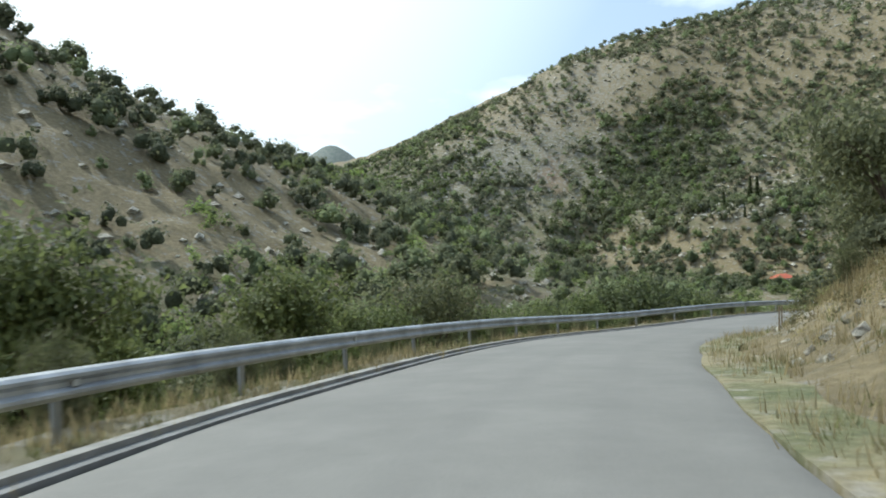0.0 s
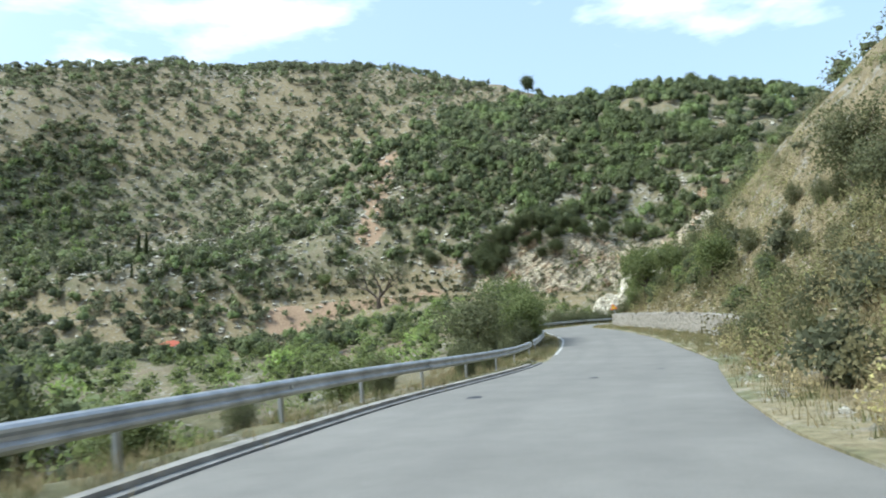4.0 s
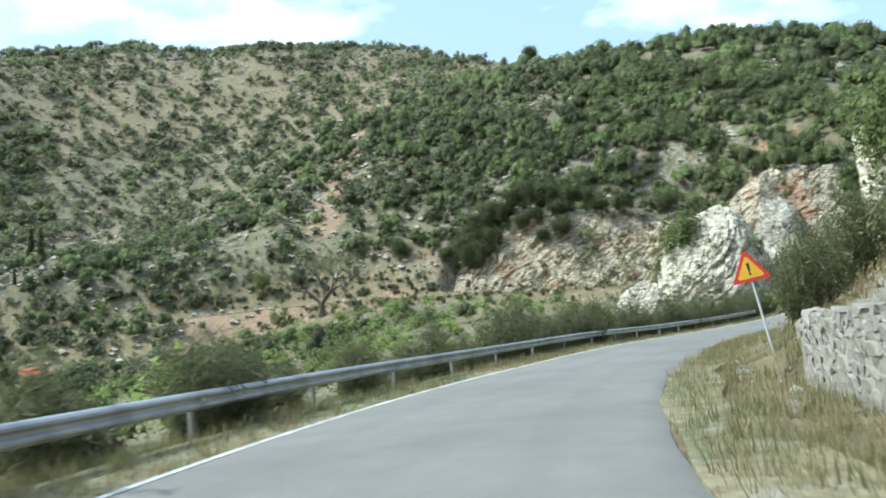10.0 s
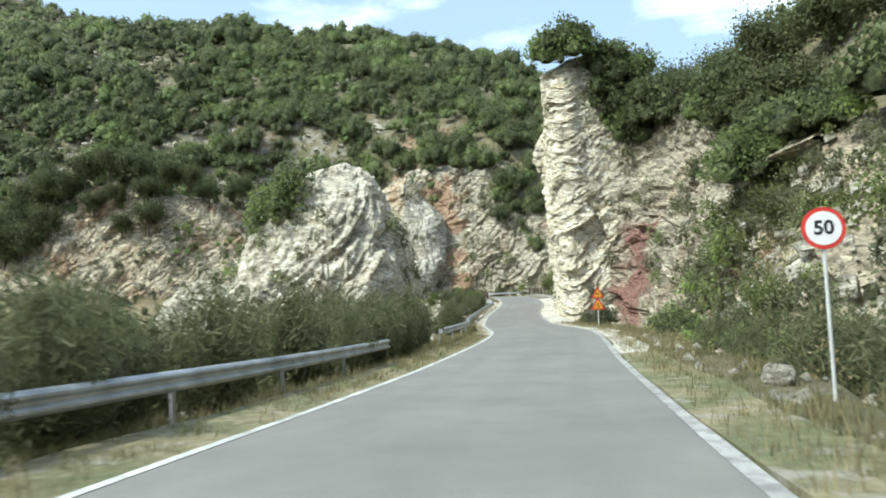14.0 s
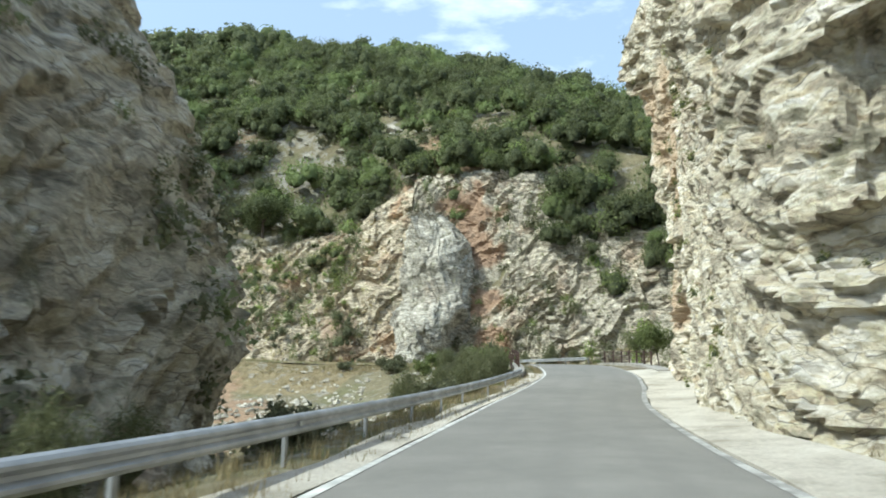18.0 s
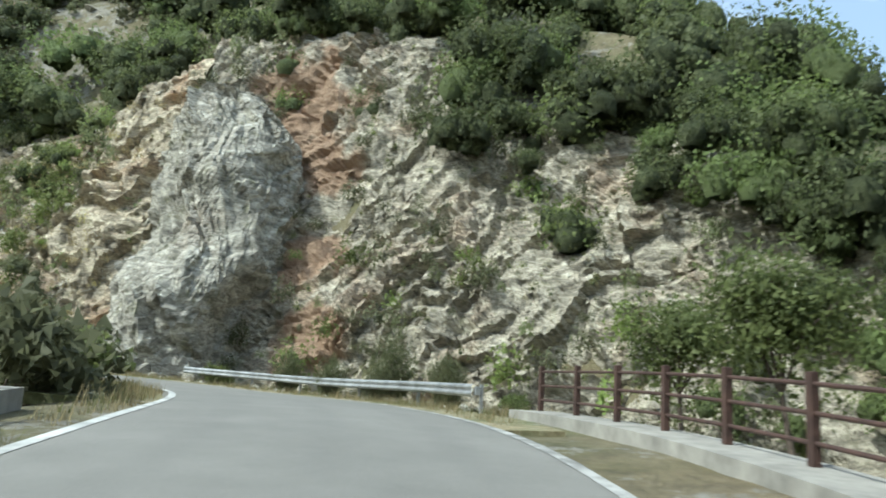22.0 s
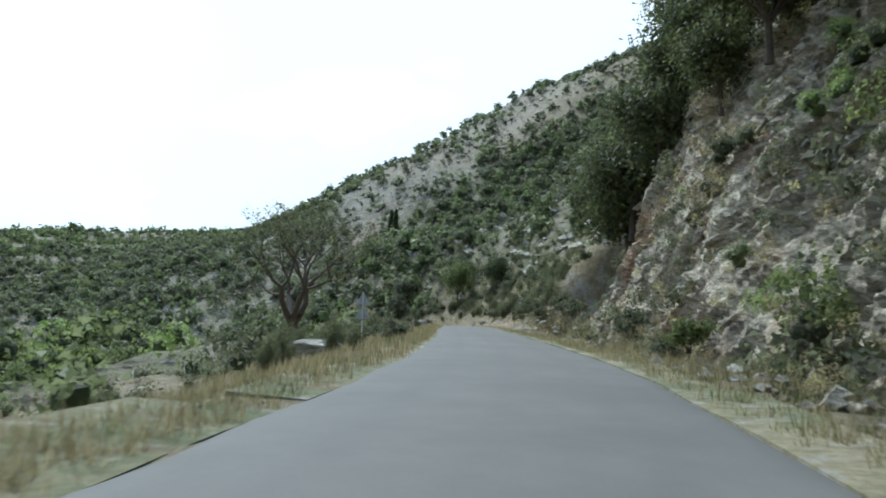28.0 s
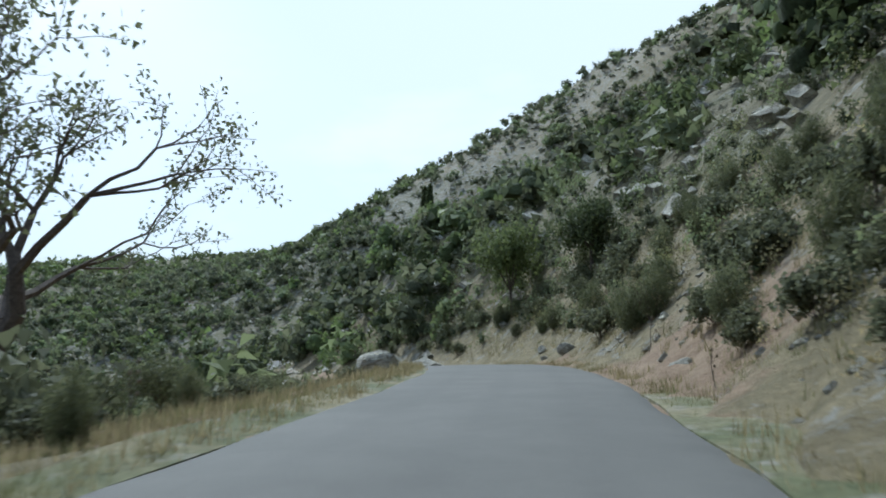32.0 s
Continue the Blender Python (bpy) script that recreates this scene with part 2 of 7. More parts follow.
def make_asphalt():
    m, n, l, b = mat("worn_asphalt", 0.82)
    grit = noise_node(n, l, 60.0, 4, 0.7)
    wear = noise_node(n, l, 0.35, 5, 0.6)
    stain = noise_node(n, l, 0.12, 3, stretch=(1, 1, 1))
    c = ramp(n, l, wear, (0.3, (0.160, 0.154, 0.137)), (0.7, (0.205, 0.197, 0.176)))
    c = mix(n, l, ramp(n, l, stain, (0.5, grey(0)), (0.75, grey(0.5))), c, (0.242, 0.230, 0.205))
    # polished wheel tracks either side of each lane's middle
    at_ = n.new("ShaderNodeAttribute")
    at_.attribute_name = "across"
    wv = n.new("ShaderNodeMath")
    wv.operation = "MULTIPLY"
    wv.inputs[1].default_value = 4.2
    l.new(at_.outputs["Fac"], wv.inputs[0])
    cs = n.new("ShaderNodeMath")
    cs.operation = "COSINE"
    l.new(wv.outputs[0], cs.inputs[0])
    c = mix(n, l, ramp(n, l, cs.outputs[0], (0.2, grey(0)), (1.0, grey(0.35))), c, (0.160, 0.154, 0.139))
    age = n.new("ShaderNodeAttribute")
    age.attribute_name = "older"
    c = mix(n, l, ramp(n, l, age.outputs["Fac"], (0.0, grey(0)), (1.0, grey(1))), c, mix(n, l, 1.0, c, (0.66, 0.65, 0.64), "MULTIPLY"))
    patchy = noise_node(n, l, 1.1, 6, 0.7)
    c = mix(n, l, 0.35, c, ramp(n, l, patchy, (0.3, grey(0.38)), (0.7, grey(0.62))), "OVERLAY")
    c = mix(n, l, 0.3, c, ramp(n, l, grit, (0.3, grey(0.3)), (0.7, grey(0.75))), "OVERLAY")
    l.new(c, b.inputs["Base Color"])
    bump(n, l, b, grit, 0.35, 0.01)
    return m


def make_leaf(name, dark, light, rough=0.6):
    m, n, l, b = mat(name, rough)
    geo = n.new("ShaderNodeNewGeometry")
    info = n.new("ShaderNodeObjectInfo")
    c = ramp(n, l, geo.outputs["Random Per Island"], (0.0, dark), (0.65, light), (1.0, tuple(v * 1.25 for v in light)))
    patch = noise_node(n, l, 0.25, 3)
    c = mix(n, l, ramp(n, l, patch, (0.4, grey(0)), (0.62, grey(0.55))), c, tuple(0.55 * a + 0.45 * v for a, v in zip(dark, light)))
    c = mix(n, l, ramp(n, l, info.outputs["Random"], (0, grey(0)), (1, grey(0.25))), c, (0.16, 0.15, 0.06))
    whole = n.new("ShaderNodeAttribute")
    whole.attribute_name = "tint"
    c = mix(n, l, 1.0, c, ramp(n, l, whole.outputs["Fac"], (0.0, grey(0.74)), (0.45, grey(0.98)), (1.0, (1.0, 1.0, 0.92))), "MULTIPLY")
    c = mix(n, l, ramp(n, l, whole.outputs["Fac"], (0.55, grey(0)), (1.0, grey(0.8))), c, tuple(min(1, k * v) for k, v in zip((1.25, 1.42, 1.1), light)))
    l.new(c, b.inputs["Base Color"])
    b.inputs["Specular IOR Level"].default_value = 0.25
    tr = n.new("ShaderNodeBsdfTranslucent")
    l.new(c, tr.inputs["Color"])
    add = n.new("ShaderNodeMixShader")
    add.inputs["Fac"].default_value = 0.5
    out = n["Material Output"]
    l.new(b.outputs["BSDF"], add.inputs[1])
    l.new(tr.outputs["BSDF"], add.inputs[2])
    l.new(add.outputs["Shader"], out.inputs["Surface"])
    return m


def make_canopy(name, dark, light):
    """Dense leaf mass of a crown seen from afar, mottled leaf by leaf."""
    m, n, l, b = mat(name, 0.8)
    f = noise_node(n, l, 2.6, 6, 0.8)
    geo = n.new("ShaderNodeNewGeometry")
    c = ramp(n, l, f, (0.36, dark), (0.66, light))
    c = mix(n, l, 0.5, c, ramp(n, l, geo.outputs["Random Per Island"], (0.0, grey(0.35)), (1.0, grey(0.66))), "OVERLAY")
    whole = n.new("ShaderNodeAttribute")
    whole.attribute_name = "tint"
    c = mix(n, l, 1.0, c, ramp(n, l, whole.outputs["Fac"], (0.0, grey(0.72)), (0.45, grey(0.97)), (1.0, grey(1.0))), "MULTIPLY")
    c = mix(n, l, ramp(n, l, whole.outputs["Fac"], (0.55, grey(0)), (1.0, grey(0.75))), c, tuple(k * v for k, v in zip((1.2, 1.36, 1.05), light)))
    l.new(c, b.inputs["Base Color"])
    b.inputs["Specular IOR Level"].default_value = 0.2
    bump(n, l, b, f, 1.0, 0.9)
    return m


def make_verge():
    m, n, l, b = mat("dry_verge_earth", 0.95)
    big = noise_node(n, l, 0.35, 5)
    fine = noise_node(n, l, 5.0, 8, 0.75)
    grit = noise_node(n, l, 22.0, 5, 0.75)
    straw = ramp(n, l, fine, (0.3, (0.13, 0.11, 0.06)), (0.5, (0.27, 0.23, 0.13)), (0.72, (0.42, 0.37, 0.24)))
    green = ramp(n, l, fine, (0.3, (0.06, 0.075, 0.03)), (0.7, (0.19, 0.20, 0.09)))
    stony = ramp(n, l, grit, (0.35, (0.22, 0.20, 0.16)), (0.65, (0.46, 0.43, 0.37)))
    c = mix(n, l, ramp(n, l, big, (0.42, grey(0)), (0.6, grey(0.9))), straw, green)
    c = mix(n, l, ramp(n, l, noise_node(n, l, 1.6, 6), (0.55, grey(0)), (0.66, grey(0.8))), c, stony)
    l.new(c, b.inputs["Base Color"])
    bump(n, l, b, mix(n, l, 0.5, fine, grit), 0.9, 0.06)
    return m


GROUND = make_ground()
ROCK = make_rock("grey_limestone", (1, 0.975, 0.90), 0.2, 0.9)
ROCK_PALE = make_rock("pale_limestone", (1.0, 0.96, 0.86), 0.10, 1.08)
# brown spots at the foot's hollow carry its overhang shade in the colour
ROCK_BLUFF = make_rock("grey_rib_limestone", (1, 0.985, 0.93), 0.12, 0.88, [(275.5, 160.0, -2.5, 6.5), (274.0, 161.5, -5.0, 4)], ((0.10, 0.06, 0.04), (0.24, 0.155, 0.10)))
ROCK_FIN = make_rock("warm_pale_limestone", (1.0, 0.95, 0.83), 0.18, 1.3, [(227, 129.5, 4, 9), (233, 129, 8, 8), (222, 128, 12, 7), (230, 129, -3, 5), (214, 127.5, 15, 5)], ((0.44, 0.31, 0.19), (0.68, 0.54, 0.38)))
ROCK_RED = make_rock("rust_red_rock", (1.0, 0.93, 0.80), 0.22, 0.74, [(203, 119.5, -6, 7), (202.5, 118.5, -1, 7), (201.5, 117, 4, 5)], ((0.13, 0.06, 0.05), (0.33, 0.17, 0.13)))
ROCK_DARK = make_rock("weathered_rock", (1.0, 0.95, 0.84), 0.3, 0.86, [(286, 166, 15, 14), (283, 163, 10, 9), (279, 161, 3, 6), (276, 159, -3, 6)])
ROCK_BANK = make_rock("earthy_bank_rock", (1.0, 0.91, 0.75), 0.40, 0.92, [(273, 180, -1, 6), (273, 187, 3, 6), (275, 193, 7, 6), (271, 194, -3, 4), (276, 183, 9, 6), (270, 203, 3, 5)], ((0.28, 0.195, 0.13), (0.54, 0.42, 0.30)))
ASPHALT = make_asphalt()
PAINT = plain("worn_white_road_paint", (0.46, 0.46, 0.43), 0.8, 0, 2.0, 0.45)
CONCRETE = plain("weathered_concrete", (0.29, 0.275, 0.24), 0.9, 0, 2.0, 0.3)
KERB_DARK = plain("dark_kerb_strip", (0.19, 0.188, 0.18), 0.9, 0, 2.0, 0.3)
def make_worn_paint():
    m, n, l, b = mat("nearly_worn_off_paint", 0.85)
    wear = noise_node(n, l, 1.6, 7, 0.75)
    l.new(ramp(n, l, wear, (0.42, (0.20, 0.195, 0.18)), (0.60, (0.42, 0.415, 0.385))), b.inputs["Base Color"])
    return m


def make_grit():
    m, n, l, b = mat("pale_limestone_grit", 0.95)
    big = noise_node(n, l, 0.5, 6, 0.7)
    fine = noise_node(n, l, 14.0, 8, 0.8)
    c = ramp(n, l, big, (0.35, (0.33, 0.30, 0.24)), (0.5, (0.50, 0.465, 0.39)), (0.7, (0.60, 0.565, 0.485)))
    c = mix(n, l, 0.6, c, ramp(n, l, fine, (0.3, grey(0.22)), (0.7, grey(0.8))), "OVERLAY")
    l.new(c, b.inputs["Base Color"])
    bump(n, l, b, fine, 0.9, 0.05)
    return m


WORN_PAINT = make_worn_paint()
KERB = plain("weathered_kerb_concrete", (0.27, 0.26, 0.235), 0.9, 0, 1.4, 0.4)
GRAVEL = make_grit()
DIRT = make_verge()
STEEL = plain("galvanised_steel", (0.43, 0.44, 0.445), 0.5, 0.7, 1.5, 0.35)
POST_STEEL = plain("dull_galvanised_steel", (0.40, 0.41, 0.41), 0.55, 0.6, 3.0, 0.3)
RUST = plain("rust_brown_paint", (0.060, 0.032, 0.024), 0.75, 0.0, 5.0, 0.4)
BARK = plain("grey_brown_bark", (0.11, 0.085, 0.065), 0.95, 0, 6.0, 0.4, 0.8)
# dark green of the solid bush cores, the shade between leaves put into colour
CORE_SHADE = plain("bush_inner_shade", (0.06, 0.074, 0.034), 0.9, 0, 1.5, 0.4, 0.3)
LEAF_OAK = make_leaf("dark_oak_leaves", (0.060, 0.080, 0.033), (0.185, 0.215, 0.093))
CANOPY = make_canopy("oak_canopy", (0.072, 0.090, 0.042), (0.20, 0.225, 0.108))
CANOPY_SCRUB = make_canopy("scrub_canopy", (0.095, 0.108, 0.058), (0.225, 0.24, 0.132))
LEAF_SCRUB = make_leaf("grey_green_scrub", (0.112, 0.124, 0.072), (0.24, 0.252, 0.150))
LEAF_FRESH = make_leaf("fresh_green_leaves", (0.112, 0.150, 0.050), (0.285, 0.335, 0.125))
LEAF_BROOM = make_leaf("broom_green_twigs", (0.112, 0.130, 0.060), (0.255, 0.27, 0.14))
LEAF_OLIVE = make_leaf("dusty_olive_leaves", (0.105, 0.122, 0.060), (0.26, 0.275, 0.140))
STRAW = make_leaf("dry_straw_grass", (0.27, 0.215, 0.11), (0.55, 0.46, 0.26), 0.8)
LEAF_BRUSH = make_leaf("dry_olive_brush", (0.125, 0.118, 0.058), (0.29, 0.265, 0.145), 0.8)
WEED = make_leaf("verge_weeds", (0.11, 0.13, 0.045), (0.27, 0.28, 0.12), 0.8)

# ---- the plan: road line, valley and hills ----
RNG = np.random.default_rng(7)
# station (seconds of the drive), x, y, z of the road's centre
ROAD = [(-4, -4.0, -46.0, 2.0), (-2, -2.8, -23.0, 1.2)]
ROAD += [(0, -1.1, 0.2, 0.0), (1, 1.1, 11.6, -0.63), (2, 5.0, 23.0, -1.43), (3, 11.8, 34.3, -2.39), (4, 21.3, 44.0, -2.96), (5, 31.9, 51.8, -3.75), (6.5, 49.0, 61.1, -4.81), (8, 65.1, 72.2, -5.28), (9, 74.6, 80.6, -5.51), (10, 85.0, 89.9, -6.0), (11, 96.0, 97.9, -6.59), (12, 108.5, 104.1, -7.16), (13, 121.2, 108.6, -7.61), (14, 134.4, 112.0, -8.15), (15.5, 155.0, 116.0, -8.61)]
ROAD += [(17, 175.5, 120.1, -8.6), (18.5, 195.1, 126.6, -8.64), (20, 214.2, 131.9, -8.17), (21, 225.8, 134.2, -7.48), (22, 236.3, 136.7, -6.78), (23, 245.4, 140.6, -6.03), (24, 253.2, 146.0, -5.79), (25, 259.4, 153.6, -5.72), (26, 263.1, 163.2, -5.47), (27.5, 263.0, 180.0, -5.01), (29, 257.3, 202.1, -3.93), (30.5, 248.4, 225.8, -2.93), (32, 238.3, 250.2, -1.85)]
ROAD += [(34, 225.0, 281.0, -0.7), (36, 203.0, 309.0, -0.9), (38, 168.0, 334.0, -1.6), (41, 128.0, 372.0, -1.0), (45, 90.0, 450.0, 6.0)]
HALF = 2.95  # half the road's width
# metres by which the hill side of the road is wider, by station
WIDER = ([-4, 2.4, 3.6, 4.3, 6.2, 7.2, 8.2, 45], [0, 0, 0.35, 1.0, 1.0, 0.45, 0, 0])


def spline(points, step):
    """Catmull-Rom through rows of numbers, sampled about every step metres (by the columns 1 and 2)."""
    p = np.array(points, float)
    p = np.vstack([2 * p[0] - p[1], p, 2 * p[-1] - p[-2]])
    out = []
    for i in range(1, len(p) - 2):
        n = max(2, int(np.linalg.norm(p[i + 1, 1:3] - p[i, 1:3]) / step))
        for k in range(n):
            t = k / n
            out.append(0.5 * (2 * p[i] + (p[i + 1] - p[i - 1]) * t + (2 * p[i - 1] - 5 * p[i] + 4 * p[i + 1] - p[i + 2]) * t * t + (3 * p[i] - p[i - 1] - 3 * p[i + 1] + p[i + 2]) * t ** 3))
    out.append(p[-2])
    return np.array(out)


LINE = spline(ROAD, 1.0)
TAU, CL = LINE[:, 0], LINE[:, 1:4]
TAN = np.gradient(CL, axis=0)
TAN /= np.linalg.norm(TAN[:, :2], axis=1)[:, None]
LEFT = np.stack([-TAN[:, 1], TAN[:, 0]], 1)


def at(tau, d, up=0.0):
    """The place d metres left of the road's centre at a station, up metres above the road."""
    c = [np.interp(tau, TAU, CL[:, k]) for k in range(3)]
    lx, ly = np.interp(tau, TAU, LEFT[:, 0]), np.interp(tau, TAU, LEFT[:, 1])
    s = math.hypot(lx, ly)
    return Vector((c[0] + d * lx / s, c[1] + d * ly / s, c[2] + up))


def heading(tau):
    """Degrees about z that turn +y into the road's direction."""
    tx, ty = np.interp(tau, TAU, TAN[:, 0]), np.interp(tau, TAU, TAN[:, 1])
    return math.degrees(math.atan2(-tx, ty))


def nearest(xy):
    """For each place: station, signed metres to the left, and the road's height."""
    idx = np.empty(len(xy), int)
    for a in range(0, len(xy), 20000):
        q = xy[a:a + 20000]
        idx[a:a + 20000] = ((q[:, None, 0] - CL[None, :, 0]) ** 2 + (q[:, None, 1] - CL[None, :, 1]) ** 2).argmin(1)
    v = xy - CL[idx, :2]
    side = np.sign((v * LEFT[idx]).sum(1))
    return TAU[idx], side * np.linalg.norm(v, axis=1), CL[idx, 2]


# how far the land drops on the valley side and climbs on the hill side, 24 m from the road
DROP = ([-4, 0, 4, 7, 11, 15, 17, 19, 21, 23, 25, 28, 30, 33, 36, 45], [-6, -6, -7, -5, -5, -4, -4.5, -4.5, -6, -4.5, -4, -6, -3.5, -3.0, -13, -12])
RISE = ([-4, 0, 4.5, 6.5, 10, 12, 15, 17, 19.5, 20.6, 21.4, 21.9, 22.2, 22.9, 24, 26, 29, 30.5, 32, 36, 45], [11, 12, 14, 21, 19, 15, 15, 21, 25, 27, 22, -8, -11, 6, 22, 24, 27, 26, 21, 20, 24])
# hill side: width of the flat shelf, steepness of the bank, and where it runs out into the hill
SHELF = ([-4, 6, 6.8, 11.2, 11.6, 13, 15, 16.5, 17.5, 20.6, 21.5, 22.0, 22.6, 23.5, 26, 27, 29, 32, 45], [1.2, 1.8, 2.6, 2.2, 2.0, 2.0, 3.2, 4.2, 5.0, 4.6, 4.6, 2.4, 2.2, 6.5, 6.0, 4.0, 3.0, 1.4, 1.4])
BANK = ([-4, 4, 6.3, 10.5, 12, 15, 17, 19.3, 19.9, 21.4, 21.9, 22.5, 23.4, 24.2, 25, 26, 27.5, 29, 30.5, 32, 45], [0.6, 0.75, 1.0, 0.95, 0.6, 0.65, 1.2, 1.2, 2.2, 2.2, -0.9, -0.9, -0.8, -0.2, 1.2, 1.5, 1.4, 2.0, 1.9, 1.0, 0.8])
JOIN = ([-4, 5, 6.5, 10.5, 12, 16, 17, 20.4, 21.4, 22.5, 23.0, 27, 29, 45], [5, 5, 11, 10, 6, 6, 9, 9, 5, 8, 14, 12, 7, 5])
# the rubble wall: station, metres left of the centre line, height
WALL = [(6.9, -7.3, 0.9), (7.3, -6.8, 1.1), (7.7, -6.4, 1.2), (8.0, -6.1, 1.2), (8.4, -5.4, 1.2), (8.9, -4.95, 1.2), (9.6, -4.9, 1.2), (10.4, -5.1, 1.2), (11.1, -5.4, 1.1)]
WALL_OUT = ([w[0] for w in WALL], [-w[1] - HALF for w in WALL])
WALL_TOP = ([6.8, 6.9] + [w[0] for w in WALL[1:]] + [11.2], [0, WALL[0][2]] + [w[2] for w in WALL[1:]] + [0])
RIDGE_MAIN = [(-40, 605, 68), (12, 592, 88), (55, 624, 122), (111, 629, 146), (192, 600, 153), (270, 640, 199), (347, 674, 223), (433, 517, 196), (435, 364, 124), (463, 390, 138), (462, 273, 122), (437, 203, 95), (372, 178, 66), (316, 160, 40)]
SLOPE_MAIN = [(286, 315, 62), (282, 354, 66), (246, 398, 46), (162, 328, -2), (210, 400, 26), (150, 500, 48), (138, 465, 32), (161, 417, 20), (291, 170, 26), (288, 152, 24), (307, 135, 26), (304, 117, 7), (286, 195, 22), (278, 225, 19), (312, 188, 44)]
VALLEY = [(205, 178, -13), (172, 225, -16), (140, 309, -18), (110, 250, -16), (60, 180, -13), (30, 115, -9), (-10, 133, -3), (0, 300, -4), (20, 400, 0), (100, 400, -9), (207, 269, -3.5), (258, 106, -19), (272, 84, -23), (-50, -30, -8), (-60, 50, -9)]
HILL_LEFT = [(-24, 224, 24), (-40, 209, 30), (-53, 203, 38), (-69, 187, 42), (-95, 150, 54), (-140, 200, 62), (-60, 270, 24), (-150, 90, 50), (-290, 540, 62), (-210, 610, 76), (-130, 640, 70)]
HILL_RIGHT = [(60, 15, 32), (110, 45, 38), (160, 68, 36), (40, -40, 45), (205, 66, 44), (150, 0, 72), (240, 60, 38), (310, 70, 12), (385, 90, 26), (450, 75, 24), (420, 115, 36), (60, -80, 55), (184, 88, 30), (196, 96, 26), (178, 98, 22), (-50, -110, 20)]
spots = [n for group in (RIDGE_MAIN, SLOPE_MAIN, VALLEY, HILL_LEFT, HILL_RIGHT) for n in group]
for tau in np.arange(-4, 45, 1.5):
    spots.append(tuple(at(tau, 0)))
    spots.append(tuple(at(tau, 24, np.interp(tau, *DROP))))
    spots.append(tuple(at(tau, -24, np.interp(tau, *RISE))))
for k in range(16):
    a = k * math.tau / 16
    spots.append((150 + 1100 * math.sin(a), 250 + 1100 * math.cos(a), 60 + 30 * math.sin(3 * a)))
SPOTS = np.array(spots)


def kernel(r2):
    return r2 * np.log(r2 + 1e-9) * 0.5


def solve_plate():
    n = len(SPOTS)
    s = SPOTS[:, :2] / 100
    k = kernel(((s[:, None] - s[None]) ** 2).sum(2)) + np.eye(n) * 0.02
    p = np.hstack([np.ones((n, 1)), s])
    a = np.block([[k, p], [p.T, np.zeros((3, 3))]])
    return s, np.linalg.solve(a, np.concatenate([SPOTS[:, 2], np.zeros(3)]))


PLATE = solve_plate()


def smooth(a, b, x):
    t = np.clip((x - a) / (b - a), 0, 1)
    return t * t * (3 - 2 * t)


def lattice(x, y, size, seed):
    """Smooth value noise in -1..1 with features of that size."""
    g = np.random.default_rng(seed).uniform(-1, 1, (256, 256))
    u, v = x / size, y / size
    i, j = np.floor(u).astype(int), np.floor(v).astype(int)
    fu, fv = u - i, v - j
    fu, fv = fu * fu * (3 - 2 * fu), fv * fv * (3 - 2 * fv)
    g00, g10, g01, g11 = g[i % 256, j % 256], g[(i + 1) % 256, j % 256], g[i % 256, (j + 1) % 256], g[(i + 1) % 256, (j + 1) % 256]
    return (g00 * (1 - fu) + g10 * fu) * (1 - fv) + (g01 * (1 - fu) + g11 * fu) * fv


# rock faces: x, y, foot, height, lean (metres back for each metre up)
FACE_GORGE = [(253, 108, -20, 18, 0.4), (262, 121, -17, 20, 0.45), (269, 132, -12, 20, 0.47), (272.5, 142, -8.5, 22, 0.46), (273, 150, -7, 26, 0.44), (273.2, 157, -6.6, 30, 0.44), (274.5, 164, -6.5, 31, 0.36), (273, 171, -6.6, 30, 0.30)]
FACE_BANK = [(272.5, 170, -6.6, 29, 0.33), (270.5, 176, -6.5, 27, 0.44), (269, 182, -6.4, 25, 0.62), (268.3, 190, -6.0, 23, 0.72), (266.8, 201, -5.3, 21, 0.72), (262.6, 212, -4.8, 25, 0.5), (257.6, 224, -4.2, 26, 0.36), (253.3, 236, -3.6, 28, 0.36), (249.6, 247, -3.2, 23, 0.38), (246.0, 257, -2.6, 11, 0.7)]
FIN = [(19.1, -15, 25, 0.14), (19.12, -11, 27, 0.1), (19.14, -8, 29, 0.04), (19.15, -5.9, 28.5, 0.0), (19.35, -4.75, 29, -0.03), (19.8, -4.55, 29, -0.03), (20.4, -4.6, 28, 0.0), (21.0, -4.95, 28, 0.0), (21.45, -5.7, 27, -0.10), (21.8, -7.2, 26, -0.20), (22.02, -9.6, 26, -0.16), (22.12, -11.5, 25, -0.05), (22.05, -17, 23, 0.05), (21.7, -26, 20, 0.1)]
GULLY = [(17.6, -8.8, 13, 0.6), (17.9, -10.2, 16, 0.45), (18.3, -10.8, 19, 0.35), (18.7, -10.4, 20, 0.3), (19.0, -9.2, 21, 0.25), (19.22, -7.4, 21, 0.2)]
OUTCROP = [(13.4, -18, 9, 1.0), (14.2, -13.5, 11, 0.95), (15.0, -11.5, 13, 0.85), (15.9, -10.2, 15, 0.7), (16.8, -9.0, 13, 0.7), (17.4, -8.4, 11, 0.7), (17.65, -9.8, 11, 0.6), (17.75, -13, 10, 0.6)]


def beside(nodes, sink):
    out = []
    for tau, d, h, lean in nodes:
        p = at(tau, d)
        out.append((p.x, p.y, p.z - sink, h, lean))
    return out


CUTS = [FACE_GORGE, FACE_BANK, beside(GULLY, 0.4), beside(OUTCROP, 0.4)]


